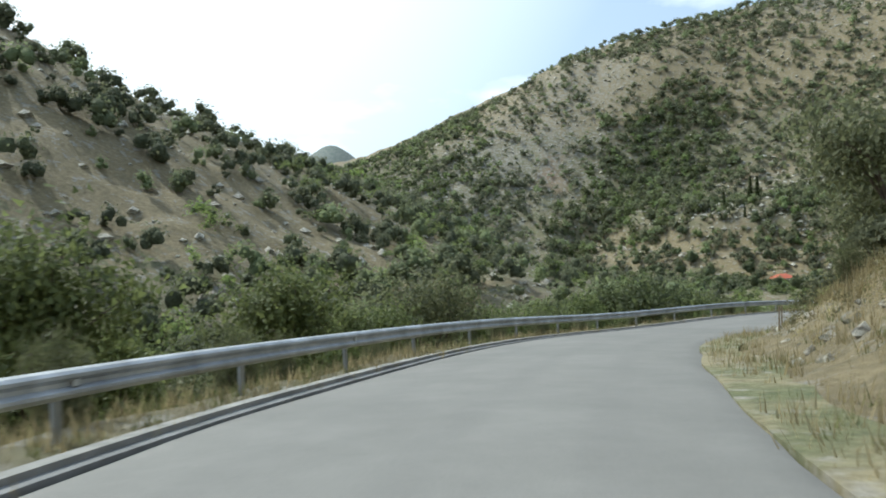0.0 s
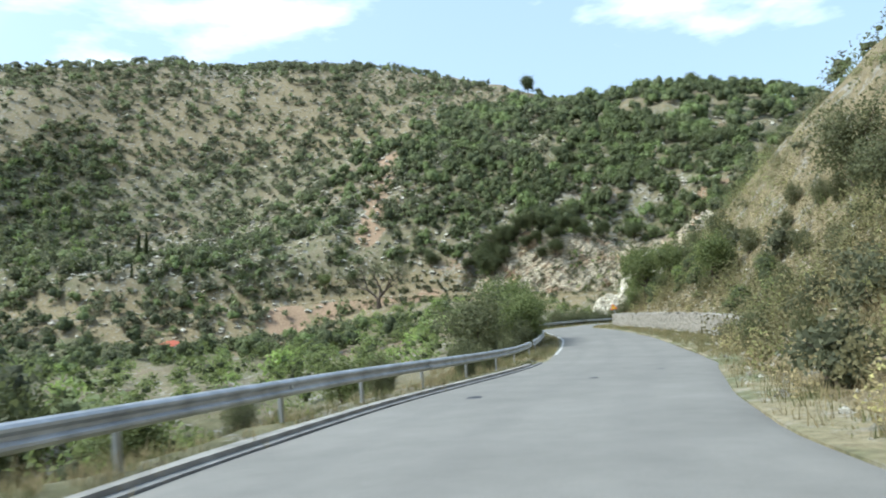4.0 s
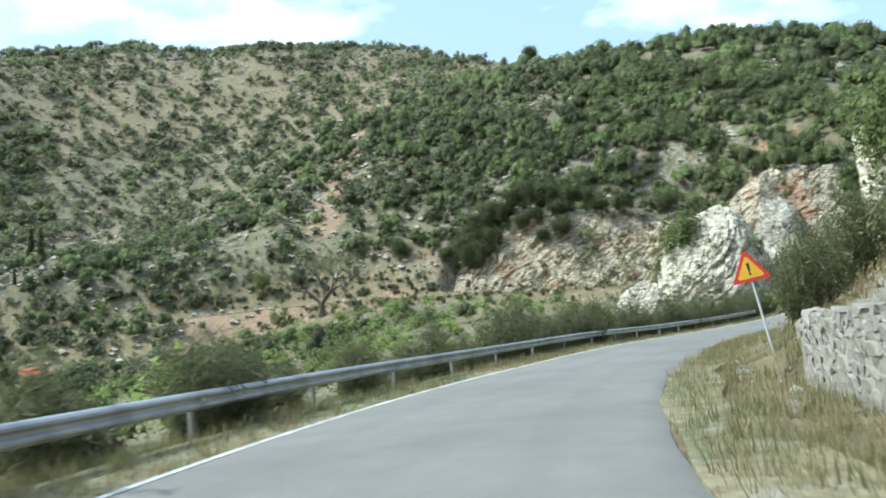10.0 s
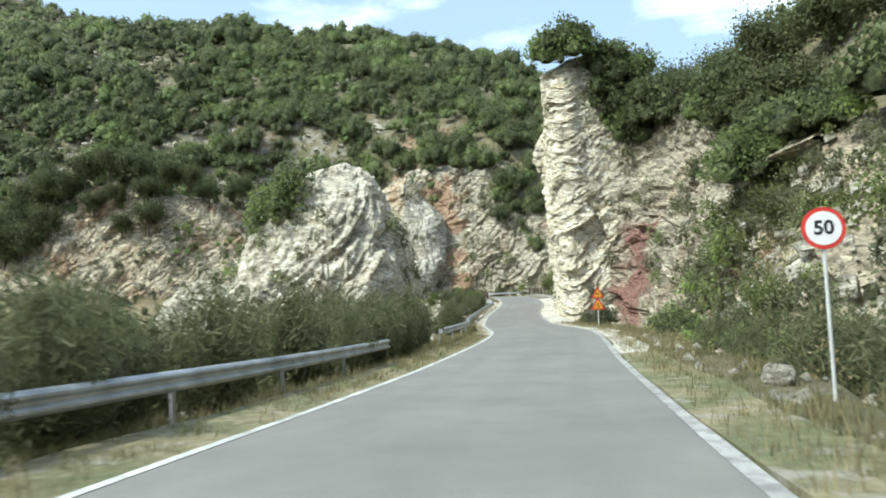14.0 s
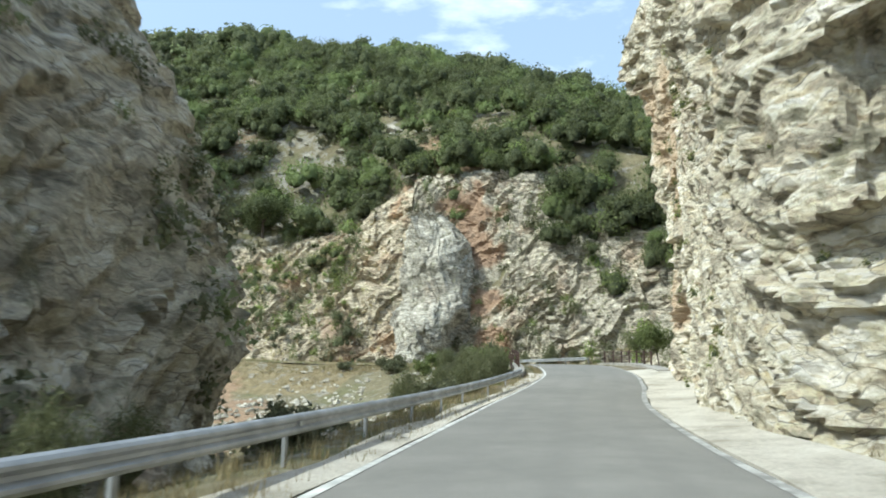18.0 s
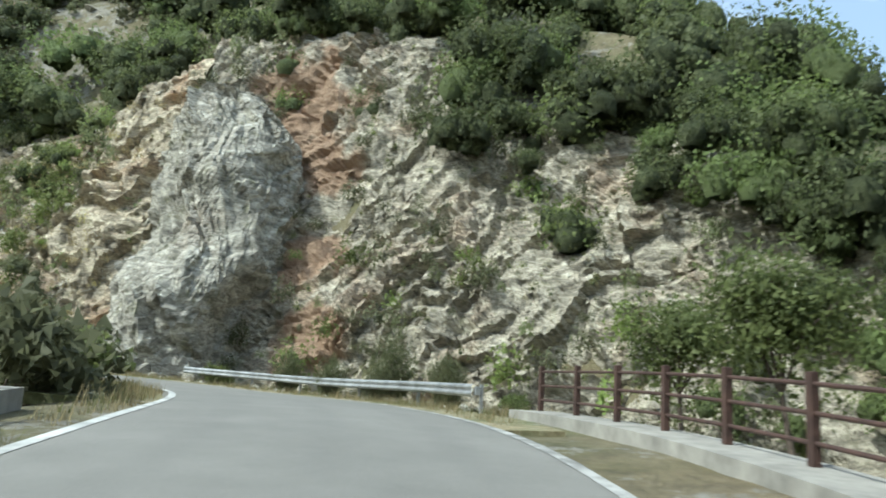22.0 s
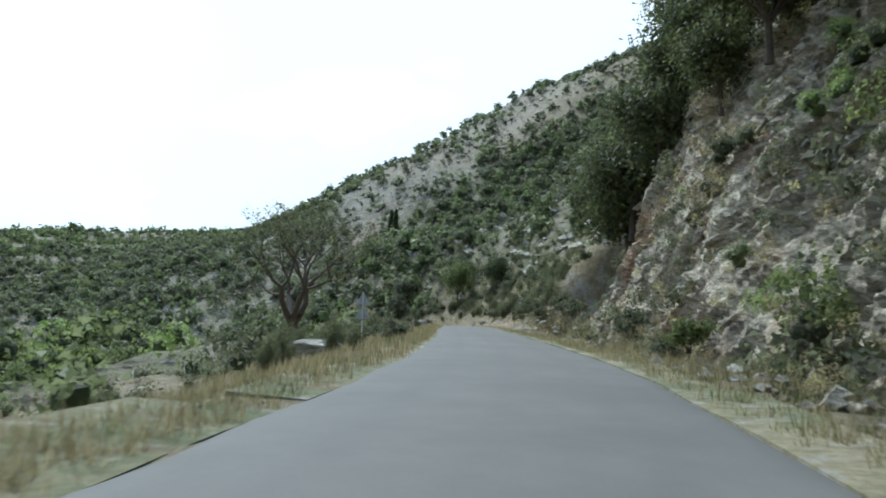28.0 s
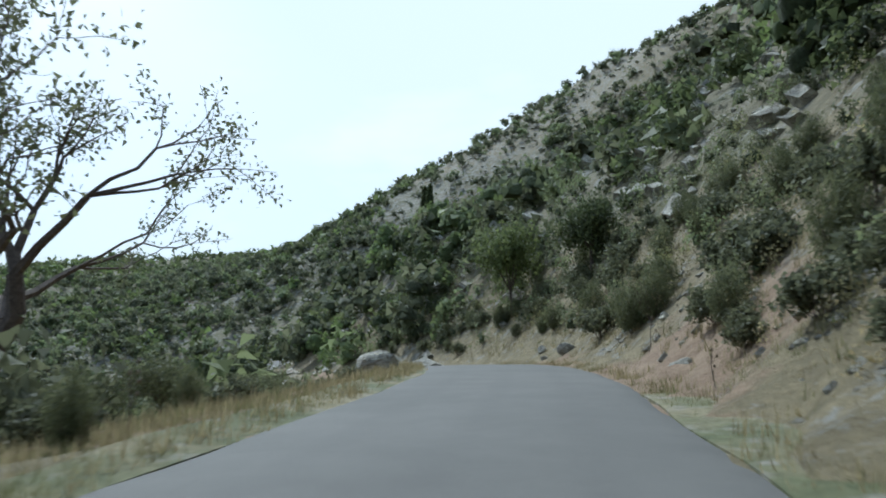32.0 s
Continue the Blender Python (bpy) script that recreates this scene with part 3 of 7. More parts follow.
def keep_behind(x, y, z, out):
    """Lowers the ground so that it stays behind the rock faces."""
    for nodes in CUTS:
        r = spline([(i, *n) for i, n in enumerate(nodes)], 1.0)[:, 1:]
        t = np.gradient(r[:, :2], axis=0)
        o = np.stack([-t[:, 1], t[:, 0]], 1)
        o /= np.linalg.norm(o, axis=1)[:, None]
        box_in = (x > r[:, 0].min() - 14) & (x < r[:, 0].max() + 65) & (y > r[:, 1].min() - 65) & (y < r[:, 1].max() + 25)
        k = np.where(box_in)[0]
        q = np.stack([x[k], y[k]], 1)
        i = ((q[:, None] - r[None, :, :2]) ** 2).sum(2).argmin(1)
        back = -((q - r[i, :2]) * o[i]).sum(1)
        along = np.abs(((q - r[i, :2]) * np.stack([o[i, 1], -o[i, 0]], 1)).sum(1))
        lean = np.maximum(r[i, 4], 0.15)
        deep = r[i, 3] * lean
        top = r[i, 2] + np.clip(np.minimum(back, deep) - 1.6, 0, None) / lean - 0.8 + np.clip(back - deep, 0, None) * 0.75 + 0.045 * np.clip(back - deep, 0, None) ** 2
        hit = (back > (-14.0 if nodes is FACE_GORGE else -2.5 if nodes is FACE_BANK else -7.0)) & (out[k] > 3.0) & (back < 62) & (along < 2.5)
        z[k] = np.where(hit, np.minimum(z[k], top), z[k])
    return z


def land(xy):
    """The ground's height at places (n, 2)."""
    xy = np.asarray(xy, float)
    s, w = PLATE
    z = np.empty(len(xy))
    for a in range(0, len(xy), 20000):
        q = xy[a:a + 20000] / 100
        z[a:a + 20000] = kernel(((q[:, None] - s[None]) ** 2).sum(2)) @ w[:len(s)] + w[len(s)] + q @ w[len(s) + 1:]
    x, y = xy[:, 0], xy[:, 1]
    far = np.hypot(x - 150, y - 250)
    z = z * (1 - smooth(850, 1150, far)) + 55 * smooth(850, 1150, far)
    z += 190 * np.exp(-np.hypot((x + 350) / 210, (y - 2480) / 400)) + 190 * np.exp(-(((x + 350) / 420) ** 2 + ((y - 2500) / 380) ** 2))
    tau, d, rz = nearest(xy)
    out = np.abs(d) - HALF - np.where(d < 0, np.interp(tau, *WIDER), 0)
    # rough ground away from the road
    rough = 1.6 * lattice(x, y, 13, 1) + 0.7 * lattice(x, y, 5.3, 2) + 0.3 * lattice(x, y, 2.4, 3)
    z += rough * smooth(6, 22, out) + 6 * lattice(x, y, 60, 4) * smooth(60, 200, out)
    # verge and bank beside the road
    lift = np.where(d > 0, np.interp(tau, *DROP), np.interp(tau, *RISE))
    shelf = np.where(d > 0, 1.5, np.interp(tau, *SHELF))
    slope = np.where(d > 0, np.clip(lift / 18.0, -0.55, 0.95), np.interp(tau, *BANK))
    bank = rz - 0.05 + np.clip(out - shelf, 0, None) * slope + 0.12 * lattice(x, y, 2.1, 5) * smooth(0.6, 2.5, out)
    # terrace held by the rubble wall
    w_out, w_top = np.interp(tau, *WALL_OUT), np.interp(tau, *WALL_TOP)
    terrace = rz + w_top - 0.1 + np.clip(out - w_out - 2.2, 0, None) * slope + 0.15 * lattice(x, y, 2.1, 5)
    walled = (d < 0) & (w_top > 0.3)
    bank = np.where(walled, np.where(out > w_out + 1.5, terrace, rz - 0.05 + 0.06 * lattice(x, y, 2.1, 5)), bank)
    begin = np.where(d > 0, 5.0, np.interp(tau, *JOIN))
    t = smooth(begin, begin + 12, out)
    z = keep_behind(x, y, bank * (1 - t) + z * t, out)
    return np.where(out < 0.5, rz - 0.12, z)


def mesh_np(name, verts, faces, material, parent=None, smooth_shade=False):
    """A mesh object from arrays: verts (n, 3), faces (m, 3 or 4)."""
    verts, faces = np.asarray(verts, np.float32), np.asarray(faces, np.int32)
    me = bpy.data.meshes.new(name)
    me.vertices.add(len(verts))
    me.vertices.foreach_set("co", verts.ravel())
    k = faces.shape[1]
    me.loops.add(faces.size)
    me.loops.foreach_set("vertex_index", faces.ravel())
    me.polygons.add(len(faces))
    me.polygons.foreach_set("loop_start", np.arange(0, faces.size, k, dtype=np.int32))
    me.materials.append(material)
    me.update(calc_edges=True)
    me.validate()
    if not smooth_shade:
        me.shade_flat()
    ob = new(name, me)
    ob.parent = parent
    return ob


def grid_faces(nu, nv):
    i, j = np.meshgrid(np.arange(nu - 1), np.arange(nv - 1), indexing="ij")
    a = (i * nv + j).ravel()
    return np.stack([a, a + nv, a + nv + 1, a + 1], 1)


def axis_steps(lo, hi, step, reach):
    core = np.arange(lo, hi + step, step)
    grow, s, x = [], step, 0.0
    while x < reach:
        s *= 1.075
        x += s
        grow.append(x)
    return np.concatenate([lo - np.array(grow)[::-1], core, core[-1] + np.array(grow)])


gx, gy = axis_steps(-60, 345, 1.5, 3400), axis_steps(-50, 400, 1.5, 3400)
XX, YY = np.meshgrid(gx, gy, indexing="ij")
flat = np.stack([XX.ravel(), YY.ravel()], 1)
ZZ = land(flat).reshape(XX.shape)
# no lone spikes where the cut banks meet
for _ in range(3):
    mean = (np.roll(ZZ, 1, 0) + np.roll(ZZ, -1, 0) + np.roll(ZZ, 1, 1) + np.roll(ZZ, -1, 1)) / 4
    ZZ = np.where((XX > -50) & (XX < 340) & (YY > -40) & (YY < 390), np.minimum(ZZ, mean + 0.7), ZZ)
ground = mesh_np("ground", np.column_stack([flat, ZZ.ravel()]), grid_faces(len(gx), len(gy)), GROUND, smooth_shade=True)
tagged(ground, "dry rocky hillsides and valley floor with tan grass", "ground", kind="structure")


def blobs(x, y, rows):
    """Soft patches of the plan: rows of x, y, radius; 1 in the middle, 0 from the rim on."""
    v = np.zeros(len(x))
    for bx, by, r in rows:
        v = np.maximum(v, 1 - np.hypot(x - bx, y - by) / r)
    return np.clip(v * 1.6, 0, 1)


def ground_zones():
    x, y = flat[:, 0], flat[:, 1]
    tau, d, rz = nearest(flat)
    straw = blobs(x, y, [(-40, 180, 60), (-62, 150, 60), (-25, 140, 40), (-30, 215, 45), (-85, 170, 60), (150, 300, 60), (190, 285, 45), (110, 285, 50), (235, 215, 22)])
    straw = np.maximum(straw, 0.75 * smooth(70, 130, ZZ.ravel()))
    straw = np.maximum(straw, 0.85 * ((d < 0) & (d > -48) & (tau < 13.5)))
    straw = np.maximum(straw, 0.6 * ((np.abs(d) < 14) & (tau > 26)))
    bare = blobs(x, y, [(303, 371, 12), (292, 361, 10), (281, 351, 10), (270, 341, 11), (261, 334, 9), (252, 326, 9), (243, 318, 10), (218, 281, 14), (205, 296, 13), (187, 305, 12), (228, 268, 14), (290, 169, 13), (296, 172, 11), (233, 178, 20), (222, 170, 22), (210, 168, 18), (246, 185, 12), (42, 39, 8), (52, 44, 7)])
    rocky = blobs(x, y, [(283, 240, 36), (262, 262, 26), (292, 330, 34), (255, 345, 30), (300, 207, 25), (20, 420, 60), (60, 560, 90), (0, 520, 80), (120, 620, 70), (340, 620, 90), (-15, 235, 35)])
    far = smooth(900, 1100, np.hypot(x - 150, y - 250))
    for name, v in (("straw", straw), ("bare", bare), ("rocky", rocky), ("far", far)):
        layer = ground.data.attributes.new(name, "FLOAT", "POINT")
        layer.data.foreach_set("value", v.astype(np.float32))


ground_zones()


# ---- road ----
def ribbon(name, t0, t1, d0, d1, up0, up1, material, thick=0.0, label="", step=1, parent=None, wob=0.0):
    """A strip along the road between two stations and two offsets, with side faces where it has a thickness."""
    sel = np.where((TAU >= t0) & (TAU <= t1))[0][::step]
    c, lf = CL[sel], LEFT[sel]
    lf = lf / np.linalg.norm(lf, axis=1)[:, None]
    k = np.arange(len(sel))
    w0 = (wob if abs(d0) > abs(d1) else 0.3 * wob) * lattice(k * 1.0, k * 0.0 + 3.3, 3.0, 21)
    w1 = (wob if abs(d1) > abs(d0) else 0.3 * wob) * lattice(k * 1.0, k * 0.0 + 9.1, 3.0, 22)
    more = np.interp(TAU[sel], *WIDER)
    a = np.column_stack([c[:, :2] + lf * (d0 + w0 - more * (d0 < 0))[:, None], c[:, 2] + up0])
    b = np.column_stack([c[:, :2] + lf * (d1 + w1 - more * (d1 < 0))[:, None], c[:, 2] + up1])
    rows = [a, b]
    if thick:
        drop = np.array([0, 0, thick])
        rows = [a - drop, a, b, b - drop]
    v = np.stack(rows, 1).reshape(-1, 3)
    f = grid_faces(len(sel), len(rows))
    if d1 > d0:
        f = f[:, ::-1]
    if not thick:
        f = f[:, ::-1]
    if thick:
        k = len(sel) * 4
        f = np.vstack([f, [(0, 1, 2, 3), (k - 1, k - 2, k - 3, k - 4)]])
    ob = mesh_np(name, v, f, material, parent)
    if label:
        tagged(ob, label, name.replace("_", " "), kind="structure")
    return ob


def crown_road():
    """The carriageway: cambered, with a broken edge."""
    n = len(CL)
    lf = LEFT / np.linalg.norm(LEFT, axis=1)[:, None]
    ds = np.linspace(-HALF, HALF, 25)
    k = np.arange(n) * 1.0
    v = []
    for j, d in enumerate(ds):
        e = 0.10 * lattice(k, k * 0 + 2, 2.3, 31 + (d > 0)) * (j in (0, 24))
        e = e - np.interp(TAU, *WIDER) * max(0, -d) / HALF
        v.append(np.column_stack([CL[:, :2] + lf * (d + e)[:, None], CL[:, 2] - 0.035 * (d / HALF) ** 2 - 0.05 * (j in (0, 24))]))
    v = np.stack(v, 1).reshape(-1, 3)
    ob = mesh_np("road", v, grid_faces(n, 25)[:, ::-1], ASPHALT, smooth_shade=True)
    across = ob.data.attributes.new("across", "FLOAT", "POINT")
    across.data.foreach_set("value", np.tile(ds, n).astype(np.float32))
    older = ob.data.attributes.new("older", "FLOAT", "POINT")
    older.data.foreach_set("value", np.repeat((TAU > 27.3).astype(np.float32), 25))
    return tagged(ob, "narrow grey asphalt country road with worn surface", "road", kind="structure")


crown_road()

def part(name, bm, material, parent, label=""):
    """Links a bmesh as one mesh under a thing or a part."""
    me = bpy.data.meshes.new(name)
    bm.to_mesh(me)
    bm.free()
    me.materials.append(material)
    ob = new(name, me)
    ob.parent = parent
    if label:
        ob["label"] = label
    return ob


def share(name, me, parent, m):
    ob = new(name, me)
    ob.parent = parent
    ob.matrix_basis = m
    return ob


def thing(name, place, turn=0.0, label="", category="", group=""):
    ob = new(name)
    ob.matrix_basis = pose(*place, 0, 0, turn)
    ob.empty_display_size = 0.2
    return tagged(ob, label, category, group)


def box(bm, sx, sy, sz, m=Matrix(), bevel=0.0):
    r = bmesh.ops.create_cube(bm, size=1, matrix=m @ Matrix.Diagonal((sx, sy, sz, 1)))
    if bevel:
        e = list({e for v in r["verts"] for e in v.link_edges})
        bmesh.ops.bevel(bm, geom=e, offset=bevel, segments=1, affect="EDGES")


def tube(bm, a, b, r0, r1, sides=6):
    """A tapered rod from a to b."""
    a, b = Vector(a), Vector(b)
    q = (b - a).to_track_quat("Z", "Y").to_matrix().to_4x4()
    m = Matrix.Translation((a + b) / 2) @ q
    bmesh.ops.create_cone(bm, cap_ends=True, segments=sides, radius1=r0, radius2=r1, depth=(b - a).length, matrix=m)


# paint, kerbs and shoulders
ribbon("edge_line_left", 6.9, 27.3, HALF - 0.10, HALF - 0.24, -0.022, -0.022, PAINT, 0, "worn white painted edge line on the asphalt", wob=0.02)
ribbon("edge_line_right", 12.3, 26.2, -HALF + 0.30, -HALF + 0.12, -0.022, -0.022, WORN_PAINT, 0, "worn white painted edge line on the asphalt", wob=0.03)
ribbon("kerb", -4, 6.4, HALF + 0.34, HALF + 0.10, 0.035, 0.045, KERB, 0.3, "low weathered concrete kerb along the asphalt", wob=0.05)
# narrow strip of darker grey on the kerb's road side
ribbon("gutter", -4, 6.5, HALF + 0.10, HALF - 0.03, -0.015, -0.03, KERB_DARK, 0.2, "thin dark strip between kerb and asphalt", wob=0.03)
ribbon("shoulder_cliff", 18.3, 20.5, -HALF + 0.05, -HALF - 1.6, -0.03, 0.08, GRAVEL, 0.3, "white limestone grit under the cliff", wob=0.3)
ribbon("shoulder_right", 20.35, 22.4, -HALF + 0.05, -HALF - 2.7, -0.03, 0.13, GRAVEL, 0.4, "white limestone grit shoulder beside the road", wob=0.35)
ribbon("shoulder_west", 15.8, 18.4, -HALF + 0.02, -HALF - 0.9, -0.035, 0.0, GRAVEL, 0.2, "pale grit strip beside the road", wob=0.3)
ribbon("shoulder_left", 17.0, 22.0, HALF + 0.75, HALF - 0.03, 0.01, -0.035, GRAVEL, 0.2, "pale grit strip along the valley edge", wob=0.25)
ribbon("verge_left", 6.4, 17.0, HALF + 1.2, HALF - 0.04, 0.0, -0.08, DIRT, 0.2, "dry earth verge with stubble", wob=0.25)
ribbon("verge_right", -4, 15.8, -HALF + 0.04, -HALF - 1.0, -0.038, 0.0, DIRT, 0.2, "dry earth verge at the foot of the bank", wob=0.25)
ribbon("verge_layby", 23.4, 28.6, HALF + 2.2, HALF - 0.04, 0.0, -0.08, DIRT, 0.2, "bare earth lay-by beside the road", wob=0.4)
ribbon("verge_foot", 23.2, 33, -HALF + 0.04, -HALF - 1.1, -0.038, 0.0, DIRT, 0.2, "dry earth verge at the foot of the rock", wob=0.25)
ribbon("verge_outer", 28.6, 40, HALF + 1.2, HALF - 0.04, 0.0, -0.08, DIRT, 0.2, "dry earth verge above the valley", wob=0.25)
TAR = plain("fresh_tar", (0.04, 0.04, 0.042), 0.6, 0, 5.0, 0.3)
for tau, d, w, ln in ((5.2, 1.35, 0.3, 0.55), (5.62, -0.5, 0.25, 0.4), (5.9, -2.1, 0.25, 0.4), (27.32, 0.0, 5.6, 0.10)):
    bm = bmesh.new()
    bmesh.ops.create_grid(bm, x_segments=8, y_segments=2, size=0.5)
    for v in bm.verts:
        v.co.x *= w
        v.co.y = v.co.y * ln * (1 - 0.5 * (2 * v.co.x / w) ** 2 * (w < 1)) + 0.05 * math.sin(v.co.x * 5)
        v.co.z = -0.035 * ((d + v.co.x) / HALF) ** 2
    patch = part("tar_patch", bm, TAR, None)
    patch.matrix_basis = Matrix.Translation(at(tau, d, 0.006)) @ pose(0, 0, 0, 0, 0, heading(tau))
    tagged(patch, "small dark tar patch in the asphalt", "tar patch", kind="structure")


# ---- guard rails ----
def beam_mesh(pts):
    """W-profile beam swept along points; the face looks to the road (right of the points)."""
    prof = [(0.0, 0.155), (0.05, 0.135), (0.083, 0.10), (0.083, 0.065), (0.03, 0.02), (0.03, -0.02), (0.083, -0.065), (0.083, -0.10), (0.05, -0.135), (0.0, -0.155)]
    ring = prof + [(x - 0.012, z) for x, z in reversed(prof)]
    p = np.array([tuple(v) for v in pts])
    t = np.gradient(p, axis=0)
    r = np.stack([t[:, 1], -t[:, 0]], 1)
    r /= np.linalg.norm(r, axis=1)[:, None]
    v = np.array([[(q[0] + a[0] * x, q[1] + a[1] * x, q[2] + z) for x, z in ring] for q, a in zip(p, r)])
    n, k = len(p), len(ring)
    f = [(i * k + j, i * k + (j + 1) % k, (i + 1) * k + (j + 1) % k, (i + 1) * k + j) for i in range(n - 1) for j in range(k)]
    bm = bmesh.new()
    vs = [bm.verts.new(c) for c in v.reshape(-1, 3)]
    for q in f:
        bm.faces.new([vs[i] for i in q])
    bm.faces.new([vs[i] for i in range(k)])
    bm.faces.new([vs[i] for i in range((n - 1) * k + k - 1, (n - 1) * k - 1, -1)])
    bmesh.ops.recalc_face_normals(bm, faces=bm.faces)
    return bm


def post_mesh():
    bm = bmesh.new()
    box(bm, 0.008, 0.10, 1.25, Matrix.Translation((0, 0, 0.05)))
    for s in (-1, 1):
        box(bm, 0.06, 0.008, 1.25, Matrix.Translation((0.026, 0.046 * s, 0.05)))
    me = bpy.data.meshes.new("post")
    bm.to_mesh(me)
    bm.free()
    me.materials.append(POST_STEEL)
    return me


def spacer_mesh():
    bm = bmesh.new()
    box(bm, 0.14, 0.09, 0.2, Matrix(), 0.01)
    me = bpy.data.meshes.new("spacer")
    bm.to_mesh(me)
    bm.free()
    me.materials.append(POST_STEEL)
    return me


def reflector_mesh():
    bm = bmesh.new()
    box(bm, 0.03, 0.09, 0.07, Matrix(), 0.008)
    me = bpy.data.meshes.new("reflector")
    bm.to_mesh(me)
    bm.free()
    me.materials.append(PAINT)
    return me


POST, SPACER, REFLECTOR = post_mesh(), spacer_mesh(), reflector_mesh()


def guard_rail(t0, t1, d0, d1, label, top=0.72, side=1):
    """A run of beam lengths on posts, side 1 on the valley side, -1 on the hill side."""
    n = 0
    ts = [t0]
    while ts[-1] < t1:
        step = np.interp(ts[-1] + 0.15, TAU, np.gradient(TAU))  # stations a metre
        ts.append(ts[-1] + 4.0 * step)
    root = thing("guard_rail", at(t0, d0), 0, label, "guard rail", "guard rails along the road")
    off = Vector(at(t0, d0))
    for a, b in zip(ts, ts[1:]):
        da, db = (np.interp(t, (t0, t1), (d0, d1)) for t in (a, b))
        pts = [at(a + (b - a) * k / 4, da + (db - da) * k / 4, top - 0.155) - off for k in range(5)]
        if side < 0:
            pts = pts[::-1]
        seg = part("beam", beam_mesh(pts), STEEL, root)
        lean = RNG.uniform(-2, 2)
        m = Matrix.Translation(at(a, da + side * 0.17, 0) - off) @ pose(0, 0, 0, lean, RNG.uniform(-2, 2), heading(a) + (180 if side > 0 else 0))
        share("post", POST, root, m)
        share("spacer", SPACER, root, Matrix.Translation(at(a, da + side * 0.085, top - 0.16) - off) @ pose(0, 0, 0, 0, 0, heading(a)))
        if n % 2 == 0:
            share("reflector", REFLECTOR, seg, Matrix.Translation(at(a, da - side * 0.055, top - 0.15) - off) @ pose(0, 0, 0, 0, 0, heading(a)))
        n += 1
    return root


guard_rail(-3.0, 6.75, 3.75, 4.0, "long galvanised steel guard rail above the kerb")
guard_rail(6.95, 8.2, 3.95, 4.1, "short galvanised steel guard rail among weeds")
guard_rail(8.35, 15.6, 4.3, 4.5, "galvanised steel guard rail half hidden by broom bushes")
guard_rail(16.4, 21.0, 4.4, 3.5, "dented galvanised steel guard rail beside the gorge")
guard_rail(23.75, 25.7, -4.0, -4.75, "pale steel guard rail curving past the rock face", 0.68, -1)


# ---- bridge over the gorge ----
def bridge_fence(t0, t1, d, posts, label):
    root = thing("bridge_railing", at(t0, d), 0, label, "railing", "bridge railings")
    off = Vector(at(t0, d))
    tops = []
    for k in range(posts):
        tau = t0 + (t1 - t0) * k / (posts - 1)
        p = at(tau, d, 0.12) - off
        bm = bmesh.new()
        box(bm, 0.11, 0.11, 1.1, Matrix.Translation(p + Vector((0, 0, 0.52))) @ pose(0, 0, 0, 0, 0, heading(tau)), 0.008)
        part("post", bm, RUST, root)
        tops.append(p)
    for h in (0.30, 0.62, 0.94):
        for a, b in zip(tops, tops[1:]):
            bm = bmesh.new()
            tube(bm, a + Vector((0, 0, h)), b + Vector((0, 0, h)), 0.028, 0.028, 8)
            part("rail", bm, RUST, root)
    return root


ribbon("bridge_kerb_right", 22.1, 23.75, -4.55, -5.6, 0.16, 0.18, CONCRETE, 0.9, "broad pale concrete bridge kerb carrying the railing")
ribbon("bridge_kerb_left", 21.6, 23.2, 4.75, 4.1, 0.22, 0.22, CONCRETE, 0.9, "weathered concrete parapet kerb on the bridge edge")
bridge_fence(22.6, 23.65, -5.25, 7, "rust-brown steel bridge railing with three rails")
bridge_fence(22.3, 23.05, 4.45, 6, "dark brown steel bridge railing behind bushes")


def marker_box(x, y, z):
    root = thing("marker_post", (x, y, z), heading(22.3), "rusty brown box on a short post at the bridge end", "post")
    bm = bmesh.new()
    box(bm, 0.10, 0.10, 1.3, Matrix.Translation((0, 0, 0.15)), 0.01)
    part("post", bm, RUST, root)
    bm = bmesh.new()
    box(bm, 0.38, 0.16, 0.34, Matrix.Translation((0, 0, 0.95)), 0.02)
    part("box", bm, RUST, root)


marker_box(237.5, 142.4, -6.6)


# ---- road signs ----
RED = plain("red_sign_paint", (0.55, 0.04, 0.03), 0.45, 0, 3, 0.12, 0)
YELLOW = plain("amber_sign_face", (0.75, 0.42, 0.03), 0.45, 0, 3, 0.1, 0)
ORANGE = plain("amber_warning_face", (0.80, 0.36, 0.03), 0.5, 0, 3, 0.12, 0)
WHITE = plain("white_sign_face", (0.78, 0.78, 0.76), 0.45, 0, 3, 0.06, 0)
BLACK = plain("black_print", (0.02, 0.02, 0.025), 0.5, 0, 3, 0.1, 0)
POLE = plain("pale_galvanised_pole", (0.62, 0.63, 0.62), 0.5, 0.3, 3, 0.15)


def plate(bm, outline, thick, y):
    """A flat plate with this outline in x and z, its front at y."""
    f = [bm.verts.new((x, y, z)) for x, z in outline]
    b = [bm.verts.new((x, y + thick, z)) for x, z in outline]
    n = len(outline)
    bm.faces.new(f)
    bm.faces.new(b[::-1])
    for i in range(n):
        bm.faces.new((f[i], b[i], b[(i + 1) % n], f[(i + 1) % n]))
    bmesh.ops.recalc_face_normals(bm, faces=bm.faces)


def ring_points(r, n=40, z=0.0):
    return [(r * math.cos(k * math.tau / n), z + r * math.sin(k * math.tau / n)) for k in range(n)]


